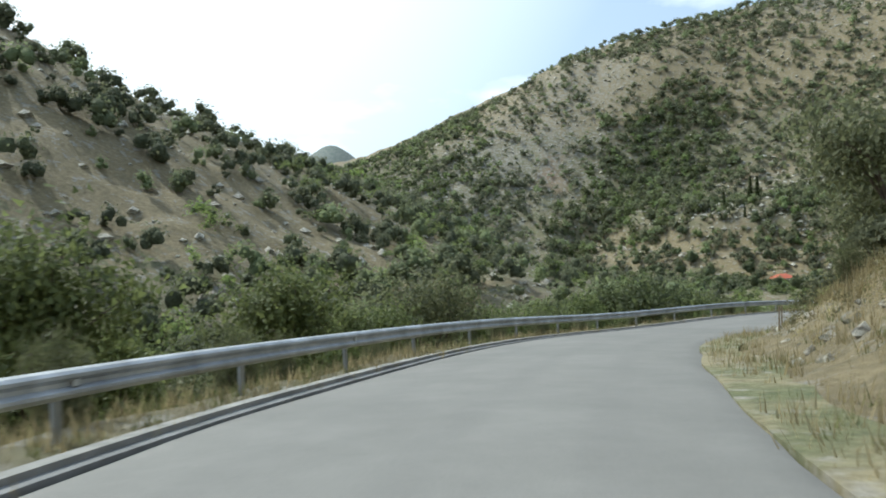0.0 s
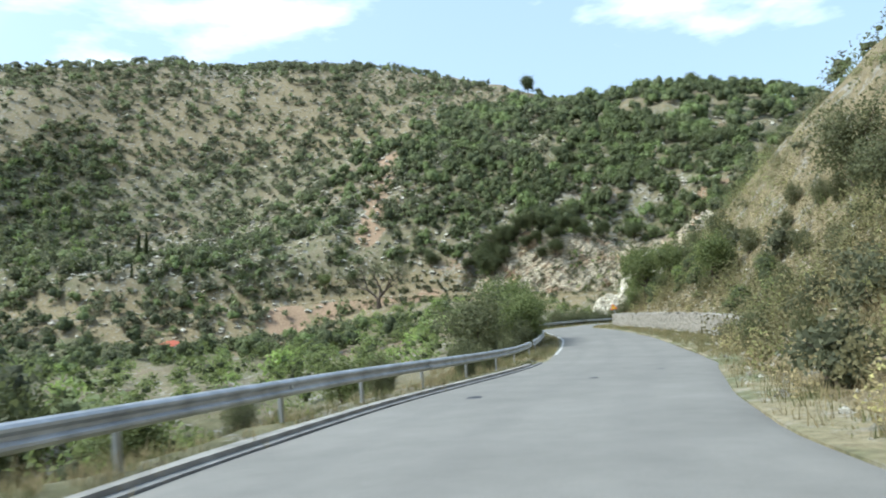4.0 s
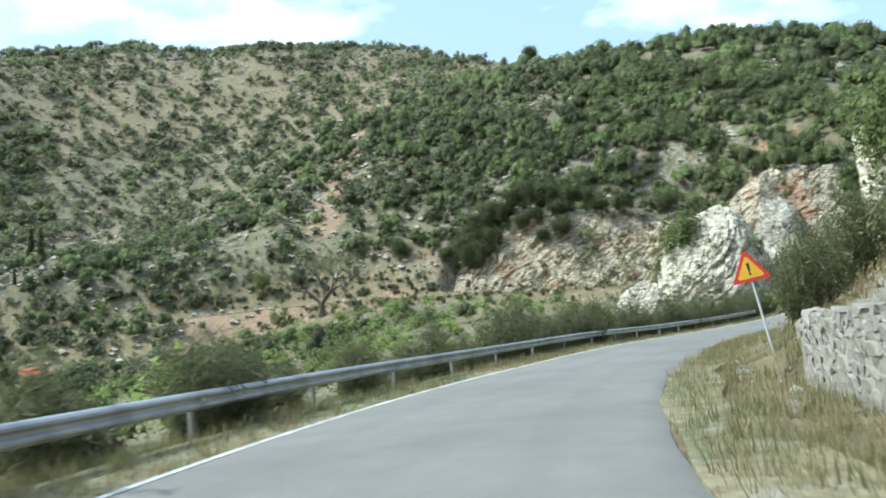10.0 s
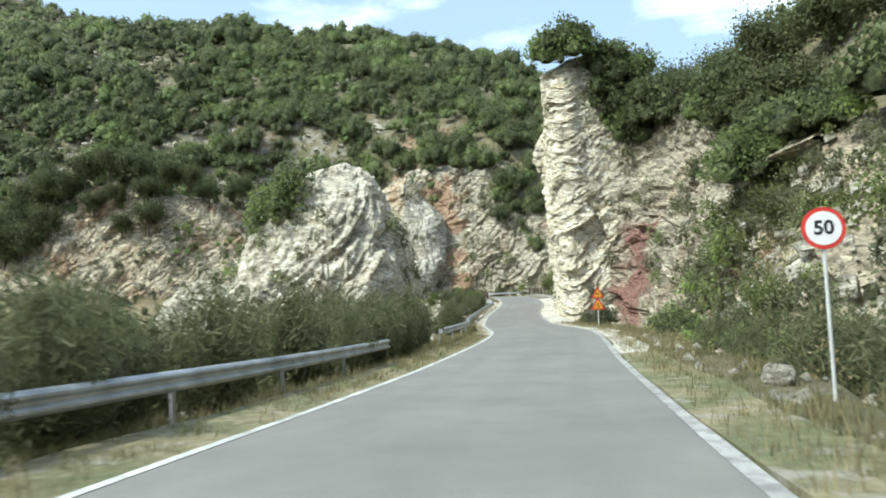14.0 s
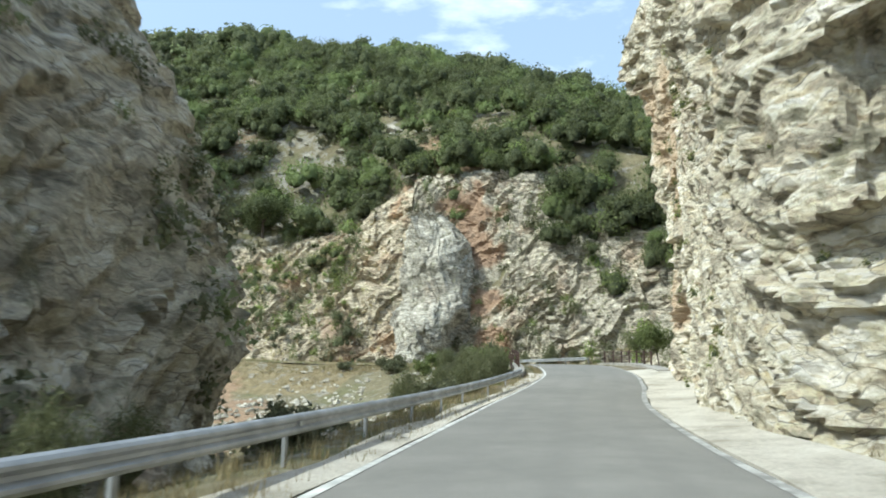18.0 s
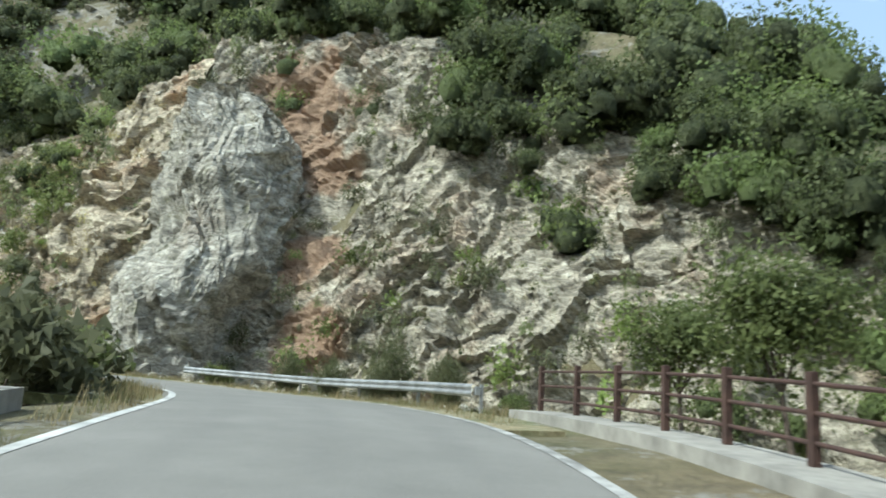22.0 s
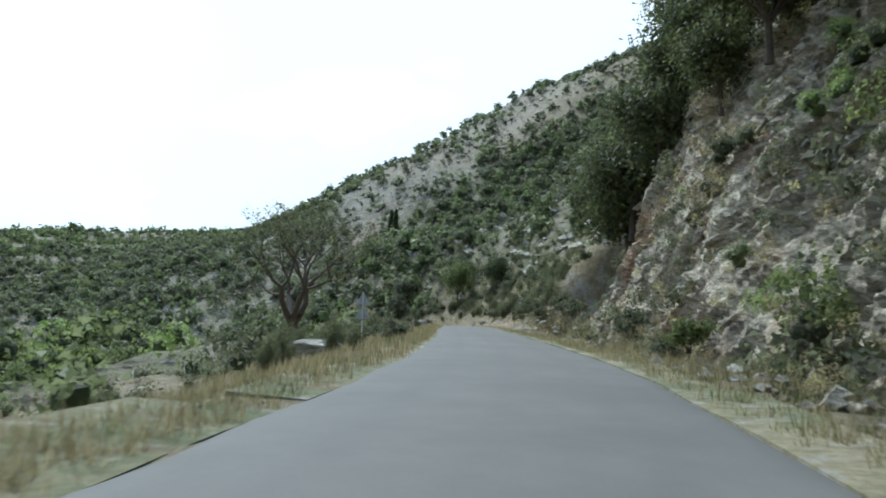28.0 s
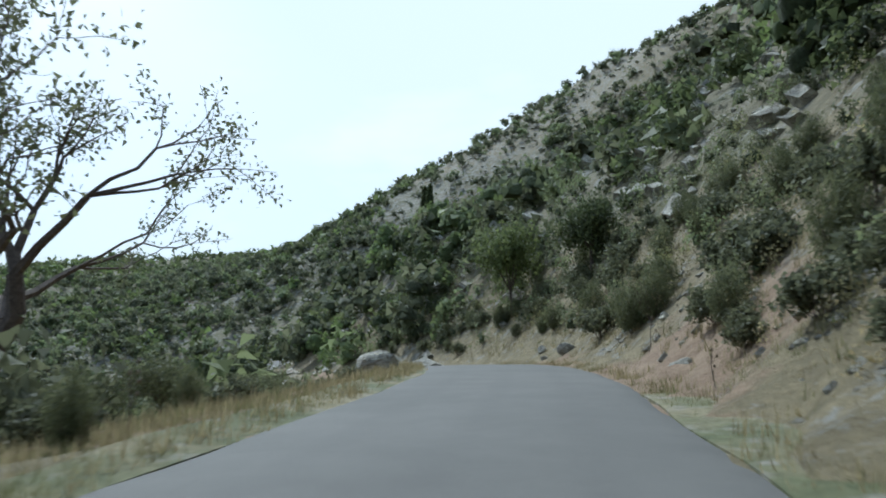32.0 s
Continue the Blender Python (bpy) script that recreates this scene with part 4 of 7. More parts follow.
def tri_points(side, z=0.0, cut=0.06):
    h = side * 0.866
    c = [(-side / 2, -h / 3), (side / 2, -h / 3), (0, 2 * h / 3)]
    out = []
    for i in range(3):
        a, b, d = Vector(c[i - 1]), Vector(c[i]), Vector(c[(i + 1) % 3])
        out += [tuple(b + (a - b).normalized() * cut), tuple(b + (d - b).normalized() * cut)]
    return [(x, zz + z) for x, zz in out]


def pole(root, height):
    bm = bmesh.new()
    tube(bm, (0, 0.05, -0.5), (0, 0.05, height), 0.03, 0.03, 12)
    part("pole", bm, POLE, root)


def lettering(root, text, size, y, z):
    c = bpy.data.curves.new("lettering", "FONT")
    c.body, c.size, c.align_x, c.align_y, c.extrude = text, size, "CENTER", "CENTER", 0.002
    c.offset = 0.008
    tmp = bpy.data.objects.new("lettering", c)
    scene.collection.objects.link(tmp)
    me = bpy.data.meshes.new_from_object(tmp.evaluated_get(bpy.context.evaluated_depsgraph_get()))
    bpy.data.objects.remove(tmp)
    me.materials.append(BLACK)
    ob = new("lettering", me)
    ob.parent = root
    ob.matrix_basis = pose(0, y, z, 90, 0, 0)
    return ob


def speed_sign():
    p = at(14.88, -5.25)
    root = thing("speed_limit_sign", (p.x, p.y, p.z + 0.1), heading(14.88), "round white speed limit sign with red rim", "road sign")
    pole(root, 2.75)
    bm = bmesh.new()
    plate(bm, ring_points(0.325, z=2.42), 0.01, 0.0)
    part("rim", bm, RED, root, "red sign rim")
    bm = bmesh.new()
    plate(bm, ring_points(0.262, z=2.42), 0.004, -0.005)
    part("face", bm, WHITE, root)
    lettering(root, "50", 0.30, -0.009, 2.42)


def danger_sign():
    p = at(11.46, -5.3)
    root = thing("danger_sign", (p.x, p.y, p.z), heading(11.46), "leaning triangular amber danger sign with red border", "road sign")
    root.matrix_basis = root.matrix_basis @ pose(0, 0, 0, 0, -9, 0)
    pole(root, 2.2)
    bm = bmesh.new()
    plate(bm, tri_points(0.92, 2.3), 0.01, 0.0)
    part("border", bm, RED, root, "red border")
    bm = bmesh.new()
    plate(bm, tri_points(0.66, 2.3), 0.004, -0.005)
    part("face", bm, YELLOW, root)
    bm = bmesh.new()
    plate(bm, [(-0.022, 2.27), (0.022, 2.27), (0.036, 2.48), (-0.036, 2.48)], 0.003, -0.009)
    plate(bm, ring_points(0.03, 12, 2.215), 0.003, -0.009)
    part("mark", bm, BLACK, root)


def narrow_sign():
    p = at(17.55, -4.35)
    root = thing("warning_sign", (p.x, p.y, p.z), heading(17.6) + 8, "stacked amber warning triangles with red borders on a short post", "road sign")
    pole(root, 1.7)
    for z, w in ((2.08, 0.88), (1.34, 0.95)):
        bm = bmesh.new()
        plate(bm, tri_points(w, z), 0.01, 0.0)
        face = part("panel", bm, RED, root)
        bm = bmesh.new()
        plate(bm, tri_points(w * 0.72, z), 0.004, -0.005)
        part("face", bm, ORANGE, face)
        bm = bmesh.new()
        if z > 2:
            # arrow bending to the left
            bend = [(0.08 + 0.13 * math.cos(a), z - 0.02 + 0.12 * math.sin(a)) for a in np.linspace(-0.2, 2.5, 9)]
            core = [(0.08 + 0.07 * math.cos(a), z - 0.02 + 0.06 * math.sin(a)) for a in np.linspace(2.5, -0.2, 9)]
            slip = [(x - 0.12, zz - 0.03) for x, zz in bend + core]
            plate(bm, slip, 0.003, -0.009)
            plate(bm, [(-0.17, z - 0.01), (-0.06, z - 0.03), (-0.10, z + 0.09)], 0.003, -0.009)
        else:
            for k in (-1, 1):
                plate(bm, [(k * 0.13, z - 0.15), (k * 0.07, z), (k * 0.07, z + 0.14), (k * 0.025, z + 0.14), (k * 0.025, z), (k * 0.075, z - 0.15)], 0.003, -0.009)
        part("mark", bm, BLACK, face)


speed_sign()
danger_sign()
narrow_sign()
STAKE = plain("weathered_stake_wood", (0.20, 0.15, 0.10), 0.9, 0, 8, 0.4, 0.5)
for tau, d, h in ((2.0, -4.75, 0.95), (2.25, -4.7, 1.0)):
    bm = bmesh.new()
    tube(bm, (0, 0, -0.4), (0.10, 0.03, h), 0.028, 0.02, 7)
    st = part("stake", bm, STAKE, None)
    st.matrix_basis = Matrix.Translation(at(tau, d))
    tagged(st, "thin leaning wooden stake in the dry verge", "stake", "verge stakes")

# ---- rock ----
import itertools


def cells(p, size, seed):
    """Piecewise flat block noise in -1..1: the random lift of the block that each place falls in."""
    q = np.floor(p / size).astype(np.int64)
    h = (q[:, 0] * 73856093) ^ (q[:, 1] * 19349663) ^ (q[:, 2] * 83492791) ^ (seed * 2654435)
    h = (h ^ (h >> 13)) * 1274126177
    return ((h ^ (h >> 16)) & 65535) / 32767.5 - 1


def value3(p, size, seed):
    z = p[:, 2] / size
    k = np.floor(z).astype(int)
    f = z - k
    f = f * f * (3 - 2 * f)
    a = np.zeros(len(p))
    b = np.zeros(len(p))
    for s in np.unique(k):
        m = k == s
        a[m] = lattice(p[m, 0] + 37.1 * s, p[m, 1] - 21.7 * s, size, seed + s % 7)
        b[m] = lattice(p[m, 0] + 37.1 * (s + 1), p[m, 1] - 21.7 * (s + 1), size, seed + (s + 1) % 7)
    return a * (1 - f) + b * f


BEDS = np.array(Euler((radians(28), radians(34), radians(15))).to_matrix())


def facets(p, seed):
    """Broken rock: the outer hull of many tilted, chipped blocks, one to a unit cell."""
    base = np.floor(p).astype(np.int64)
    val = np.full(len(p), -9e9)
    for k in itertools.product((-1, 0, 1), repeat=3):
        c = base + np.array(k)
        h = (c[:, 0] * 73856093) ^ (c[:, 1] * 19349663) ^ (c[:, 2] * 83492791) ^ (seed * 2654435)
        r = []
        for _ in range(7):
            h = (h * 1103515245 + 12345) & 0x7FFFFFFF
            h = h ^ (h >> 11)
            r.append((h & 65535) / 65535.0)
        delta = p - c - np.stack(r[:3], 1)
        slope = np.stack(r[4:7], 1) - 0.5
        over = np.maximum(np.abs(delta + 0.35 * slope).max(1) - 0.22, 0)
        val = np.maximum(val, (r[3] - 0.5) * 0.9 + (delta * slope).sum(1) * 1.1 - 1.7 * over)
    return val


def crag(p, amount=1.0, seed=3, chips=0.0):
    """How far fractured, tilted limestone stands proud at places (n, 3)."""
    warp = np.stack([value3(p, 3.0, seed + 40), value3(p, 3.0, seed + 50), value3(p, 3.0, seed + 60)], 1)
    far = np.stack([value3(p, 8.0, seed + 45), value3(p, 8.0, seed + 55), value3(p, 8.0, seed + 65)], 1)
    w = (p + 0.8 * warp + 2.2 * far) @ BEDS.T * np.array([0.6, 0.8, 2.1])
    d = 1.0 * value3(p, 6.5, seed) + 0.25 * value3(p, 2.6, seed + 20)
    d += 0.75 * facets(w / 2.6, seed) + 0.4 * facets(w / 1.15 + 5.3, seed + 1) + 0.2 * facets(w / 0.55 + 9.1, seed + 2)
    # beds stepping out block by block, their joints staggered from bed to bed
    b = (p + 0.8 * warp + 1.2 * far) @ BEDS.T
    b[:, 2] += 0.5 * np.sin(b[:, 2] * 1.7) + 0.22 * np.sin(b[:, 2] * 4.3 + 1.0)
    for k, (size, amp) in enumerate((((4.6, 3.4, 1.7), 0.70), ((2.1, 1.5, 0.75), 0.42), ((0.85, 0.65, 0.30), 0.16))):
        q = b / np.array(size)
        bed = np.floor(q[:, 2])
        q = np.column_stack([q[:, 0] + 0.618 * bed, q[:, 1] + 0.381 * bed, q[:, 2]])
        f = q - np.floor(q)
        loud = np.clip(0.75 + 0.9 * value3(p, 4.0 + 2 * k, seed + 80 + k), 0.1, 1.5)
        d += amp * loud * (0.75 * cells(q, 1.0, seed + 7 + k) + 0.7 * (0.5 - f[:, 2]) + 0.5 * cells(q, 1.0, seed + 17 + k) * (f[:, 0] - 0.5))
    if chips:
        calm = 1.0 if chips > 0.25 else 0.0
        d = d - calm * (0.35 * facets(w / 2.6, seed) + 0.12 * facets(w / 1.15 + 5.3, seed + 1)) + chips * facets(w / 0.33 + 2.2, seed + 3)
    return d * amount * (0.85 + 0.45 * value3(p, 5.0, seed + 75))


def slabs(name, ob, n, lo, hi, material, label, seed, z0=-99.0, z1=99.0):
    """Loose-edged beds and blocks standing out of a rock face, all in one mesh."""
    rng = np.random.default_rng(seed)
    me = ob.data
    co = np.empty(len(me.vertices) * 3, np.float32)
    me.vertices.foreach_get("co", co)
    nm = np.empty(len(me.vertices) * 3, np.float32)
    me.vertex_normals.foreach_get("vector", nm)
    co, nm = co.reshape(-1, 3), nm.reshape(-1, 3)
    pick = rng.choice(np.where((co[:, 2] > z0) & (co[:, 2] < z1))[0], n)
    c, nrm = co[pick], nm[pick]
    corner = np.array([(a, b, e) for a in (-1, 1) for b in (-1, 1) for e in (-1, 1)], float)
    s = lo + (hi - lo) * rng.uniform(0, 1, n) ** 2.5
    half = np.stack([s * rng.uniform(0.6, 1.4, n), s * rng.uniform(0.4, 1.0, n), s * rng.uniform(0.08, 0.30, n)], 1) * 0.5
    p = corner[None] * half[:, None] * rng.uniform(0.55, 1.15, (n, 8, 3))
    twist = rng.normal(0, 0.17, (n, 3))
    p = p + np.cross(twist[:, None], p)
    q = p @ BEDS + (c - nrm * (s * 0.34)[:, None])[:, None]
    quad = np.array([(0, 1, 3, 2), (4, 6, 7, 5), (0, 4, 5, 1), (2, 3, 7, 6), (0, 2, 6, 4), (1, 5, 7, 3)])
    f = (quad[None] + 8 * np.arange(n)[:, None, None]).reshape(-1, 4)
    return tagged(mesh_np(name, q.reshape(-1, 3), f, material), label, "rock", kind="stuff")


def rock_wall(name, nodes, material, label, res=0.36, amount=1.0, seed=3, top_in=6.0, chips=0.0):
    """A rock face over rows of x, y, foot, height and lean (metres back for each metre up); it faces to the left of the row, and rolls back at the top."""
    rows = spline([(i, *n) for i, n in enumerate(nodes)], res)[:, 1:]
    p = rows[:, :2]
    t = np.gradient(p, axis=0)
    out = np.stack([-t[:, 1], t[:, 0]], 1)
    out /= np.linalg.norm(out, axis=1)[:, None]
    hmax = rows[:, 3].max()
    nv = int(hmax / res) + 1
    v = np.linspace(0, 1, nv)
    back = rows[:, 4][:, None] * rows[:, 3][:, None] * v[None] + top_in * np.clip((v[None] - 0.9) / 0.1, 0, 1) ** 2
    x = p[:, 0][:, None] - out[:, 0][:, None] * back
    y = p[:, 1][:, None] - out[:, 1][:, None] * back
    z = rows[:, 2][:, None] + rows[:, 3][:, None] * v[None]
    g = np.stack([x, y, z], 2).reshape(-1, 3)
    d = crag(g, amount, seed, chips)
    nx = np.repeat(out, nv, 0)
    lean = np.repeat(rows[:, 4], nv)
    nrm = np.column_stack([nx, lean])
    nrm /= np.linalg.norm(nrm, axis=1)[:, None]
    g = g + nrm * d[:, None]
    ob = mesh_np(name, g, grid_faces(len(rows), nv), material)
    return tagged(ob, label, "rock face", kind="structure")


def lump(name, centre, radii, material, label, seed=5, n=(150, 70), amount=1.0, category="rock", flat=0.75, turn=0.0, kind="", shear=(0, 0), wild=0.0, steep=False, hollow=None):
    """A free-standing rock: a rounded block broken by beds and joints."""
    a = np.linspace(0, math.tau, n[0], endpoint=False)
    e = np.linspace(-0.35, 1.0, n[1]) * math.pi / 2
    A, E = np.meshgrid(a, e, indexing="ij")
    sg = lambda u, k: np.sign(u) * np.abs(u) ** k
    u = np.stack([sg(np.cos(E), flat) * sg(np.cos(A), 0.85), sg(np.cos(E), flat) * sg(np.sin(A), 0.85), sg(np.sin(E), flat)], 2).reshape(-1, 3)
    p = u * np.array(radii)
    c, s = math.cos(turn), math.sin(turn)
    p = np.column_stack([p[:, 0] * c - p[:, 1] * s, p[:, 0] * s + p[:, 1] * c, p[:, 2]])
    p[:, :2] += np.outer(p[:, 2] / radii[2], shear)
    q = p + np.array(centre)
    nrm = u / np.array(radii)
    nrm = np.column_stack([nrm[:, 0] * c - nrm[:, 1] * s, nrm[:, 0] * s + nrm[:, 1] * c, nrm[:, 2]])
    nrm /= np.linalg.norm(nrm, axis=1)[:, None]
    q = q + nrm * (wild * value3(q, 4.5, seed + 90))[:, None]
    q = q + nrm * crag(q[:, [2, 0, 1]] if steep else q, amount, seed)[:, None]
    if hollow:
        hx, hy, hz, hr, depth = hollow
        q = q - nrm * (depth * (1 - smooth(0.55, 1.0, np.linalg.norm(q - np.array((hx, hy, hz)), axis=1) / hr)))[:, None]
    nu, nv = n
    i, j = np.meshgrid(np.arange(nu), np.arange(nv - 1), indexing="ij")
    f = np.stack([i * nv + j, ((i + 1) % nu) * nv + j, ((i + 1) % nu) * nv + j + 1, i * nv + j + 1], 2).reshape(-1, 4)
    ob = mesh_np(name, q, f, material)
    return tagged(ob, label, category, kind=kind)


def deeper(nodes, more):
    """The same face with its foot further down in the ground."""
    return [(x, y, z - more, h + more, lean) for x, y, z, h, lean in nodes]


gorge = rock_wall("rock_face_gorge", deeper(FACE_GORGE, 1.2), ROCK_DARK, "steep bedded limestone face with rusty streaks", 0.19, 0.95, 3, 6.0, 0.16)
slabs("gorge_ledges", gorge, 500, 0.2, 0.8, ROCK_DARK, "jutting limestone beds on the cliff", 31)
bank_face = rock_wall("rock_face_bank", deeper(FACE_BANK, 1.2), ROCK_BANK, "broken rock bank with earth and rubble ledges", 0.23, 0.9, 9, 6.0, 0.16)
slabs("bank_ledges", bank_face, 900, 0.2, 0.9, ROCK, "grey limestone blocks jutting from the earthy bank", 32)
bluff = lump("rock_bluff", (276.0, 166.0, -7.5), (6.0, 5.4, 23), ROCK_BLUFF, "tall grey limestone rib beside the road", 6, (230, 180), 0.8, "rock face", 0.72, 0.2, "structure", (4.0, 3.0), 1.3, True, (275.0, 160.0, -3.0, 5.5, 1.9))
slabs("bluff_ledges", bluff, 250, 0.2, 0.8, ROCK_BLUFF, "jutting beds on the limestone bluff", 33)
# fin of rock at the road's right, west of the bridge, with a red gully before it
fin = rock_wall("rock_cliff_fin", beside(FIN, 2.6), ROCK_FIN, "sheer pale limestone cliff overhanging the road", 0.135, 0.65, 14, 5.0, 0.34)
slabs("fin_ledges", fin, 500, 0.12, 0.5, ROCK_FIN, "jutting pale limestone beds on the cliff", 34)
gully = rock_wall("rock_gully", deeper(beside(GULLY, 0.4), 1.8), ROCK_RED, "rust-red broken rock in a gully", 0.15, 0.75, 17, 4.0, 0.2)
slabs("gully_blocks", gully, 120, 0.15, 0.6, ROCK_RED, "red-stained blocks in the gully", 35)
slope_rock = rock_wall("rock_slope", deeper(beside(OUTCROP, 0.4), 1.8), ROCK_BANK, "tumbled limestone ledges on the bank", 0.26, 1.0, 19, 4.0)
slabs("slope_blocks", slope_rock, 1300, 0.2, 1.2, ROCK, "pale limestone blocks tumbled on the bank", 36)
outcrop = lump("rock_outcrop", (197.0, 144.8, -12), (11.6, 8.8, 18.0), ROCK_PALE, "huge pale grey bedded limestone outcrop", 21, (280, 130), 0.85, "rock", 0.88, 0.3, "structure", (0, 0), 1.2)
slabs("outcrop_ledges", outcrop, 1200, 0.25, 1.3, ROCK_PALE, "jutting beds on the pale outcrop", 37)
shelf = lump("rock_shelf", (188.0, 152.5, -12), (5.0, 5.2, 8.4), ROCK_PALE, "low pale limestone shelf beside the outcrop", 23, (110, 50), 0.7, "rock", 0.9, 0.3, "structure")
slabs("shelf_ledges", shelf, 400, 0.25, 1.2, ROCK_PALE, "jutting beds on the low shelf", 38)


# loose boulders and stones beside the road
def boulder_mesh(seed, material):
    bm = bmesh.new()
    bmesh.ops.create_icosphere(bm, subdivisions=3, radius=1)
    r = random.Random(seed)
    cuts = [(Vector((r.gauss(0, 1), r.gauss(0, 1), r.gauss(0, 1))).normalized(), r.uniform(0.55, 0.85)) for _ in range(14)]
    for v in bm.verts:
        for n, k in cuts:
            over = v.co.dot(n) - k
            if over > 0:
                v.co -= n * over
        v.co += v.co.normalized() * 0.05 * noise.noise(v.co * 3 + Vector((seed, 0, 0)))
    me = bpy.data.meshes.new("boulder")
    bm.to_mesh(me)
    bm.free()
    me.materials.append(material)
    return me


BOULDERS = [boulder_mesh(k, ROCK) for k in range(5)]
RED_BOULDER = boulder_mesh(9, plain("red_sandstone", (0.30, 0.18, 0.13), 0.9, 0, 3, 0.35, 0.6))


def boulder(me, tau, d, size, label, squash=0.7, up=0.0):
    p = at(tau, d)
    z = land([(p.x, p.y)])[0]
    ob = new("boulder", me)
    ob.matrix_basis = pose(p.x, p.y, z + size * squash * 0.45 + up, RNG.uniform(-15, 15), RNG.uniform(-15, 15), RNG.uniform(0, 360)) @ Matrix.Diagonal((size, size * 0.8, size * squash, 1))
    return tagged(ob, label, "boulder", "boulders beside the road")


boulder(RED_BOULDER, 13.85, -4.6, 0.42, "reddish boulder lying on the dry verge")
boulder(BOULDERS[0], 13.95, -5.2, 0.35, "pale stone beside the red boulder")
boulder(BOULDERS[1], 15.0, -4.9, 0.4, "pale stone at the foot of the bank")
for tau, d, s in ((34.0, 5.2, 1.1), (27.7, -4.6, 0.5), (25.9, -5.6, 0.6), (29.9, -4.4, 0.3), (31.6, -4.3, 0.35), (33.2, -4.6, 0.4), (34.4, -4.9, 0.6), (34.8, -5.2, 0.5), (34.6, -4.5, 0.4)):
    boulder(BOULDERS[int(s * 10) % 5], tau, d, s, "grey limestone boulder on the verge")

boulder(BOULDERS[2], 30.02, 7.9, 1.7, "broad pale limestone slab on the valley edge", 0.42, -0.35)
boulder(BOULDERS[3], 29.9, 9.4, 1.2, "broad pale limestone slab on the valley edge", 0.4, -0.1)


def face_point(nodes, s, v):
    """The place at fraction s along a rock face and v up it."""
    r = np.array(nodes, float)
    k = s * (len(r) - 1)
    row = [np.interp(k, np.arange(len(r)), r[:, c]) for c in range(5)]
    i = min(int(k), len(r) - 2)
    t = r[i + 1, :2] - r[i, :2]
    t = t / np.linalg.norm(t)
    back = row[4] * row[3] * v - 0.2
    return row[0] + t[1] * back, row[1] - t[0] * back, row[2] + row[3] * v


# loose stones on banks and in the stream bed
def stones(name, xy, size, material, label, seed):
    rng = np.random.default_rng(seed)
    n = len(xy)
    base = np.array([(1, 0, 0), (0, 1, 0), (-1, 0, 0), (0, -1, 0), (0.2, 0.1, 0.8), (0.1, -0.1, -0.7), (0.7, 0.7, 0.35), (-0.65, 0.6, 0.3)])
    tri = np.array([(0, 6, 4), (6, 1, 4), (1, 7, 4), (7, 2, 4), (2, 3, 4), (3, 0, 4), (0, 5, 6), (6, 5, 1), (1, 5, 7), (7, 5, 2), (2, 5, 3), (3, 5, 0)])
    a = rng.uniform(0, math.tau, n)
    p = base[None] * rng.uniform(0.6, 1.25, (n, 8, 3)) * (size * rng.uniform(0.5, 1.5, n) ** 2)[:, None, None]
    x = p[:, :, 0] * np.cos(a)[:, None] - p[:, :, 1] * np.sin(a)[:, None]
    y = p[:, :, 0] * np.sin(a)[:, None] + p[:, :, 1] * np.cos(a)[:, None]
    v = np.stack([x + xy[:, :1], y + xy[:, 1:2], p[:, :, 2] + land(xy)[:, None]], 2).reshape(-1, 3)
    f = (tri[None] + 8 * np.arange(n)[:, None, None]).reshape(-1, 3)
    return tagged(mesh_np(name, v, f, material), label, "stones", kind="stuff")


def along_road(n, t0, t1, d0, d1, seed):
    rng = np.random.default_rng(seed)
    return np.array([tuple(at(t, d))[:2] for t, d in zip(rng.uniform(t0, t1, n), rng.uniform(min(d0, d1), max(d0, d1), n))])


stones("bank_stones", along_road(1500, 0, 16.5, -4.2, -10, 71), 0.11, ROCK, "loose pale stones on the bank", 71)
stones("scree_stones", along_road(2200, 6.8, 11.4, -7.6, -14, 77), 0.10, ROCK, "pale scree above the rubble wall", 77)
stones("foot_stones", along_road(1300, 24, 34, -4.2, -8.5, 72), 0.13, ROCK, "loose stones at the foot of the rock bank", 72)
stones("valley_stones", along_road(1600, 15, 27, 6.0, 34, 73), 0.22, ROCK, "rubble on the bare valley floor", 73)
stones("hill_stones", along_road(2600, 27, 44, -12, -120, 74), 0.8, ROCK, "grey limestone blocks scattered over the hillside", 74)
rng_h = np.random.default_rng(75)
stones("upper_hill_stones", np.column_stack([rng_h.uniform(-60, 460, 6000), rng_h.uniform(300, 690, 6000)]), 0.8, ROCK, "grey limestone blocks over the upper hillside", 75)
stones("left_hill_stones", np.column_stack([rng_h.uniform(-120, 40, 700), rng_h.uniform(95, 260, 700)]), 0.7, ROCK, "white rocks on the dry hill", 76)

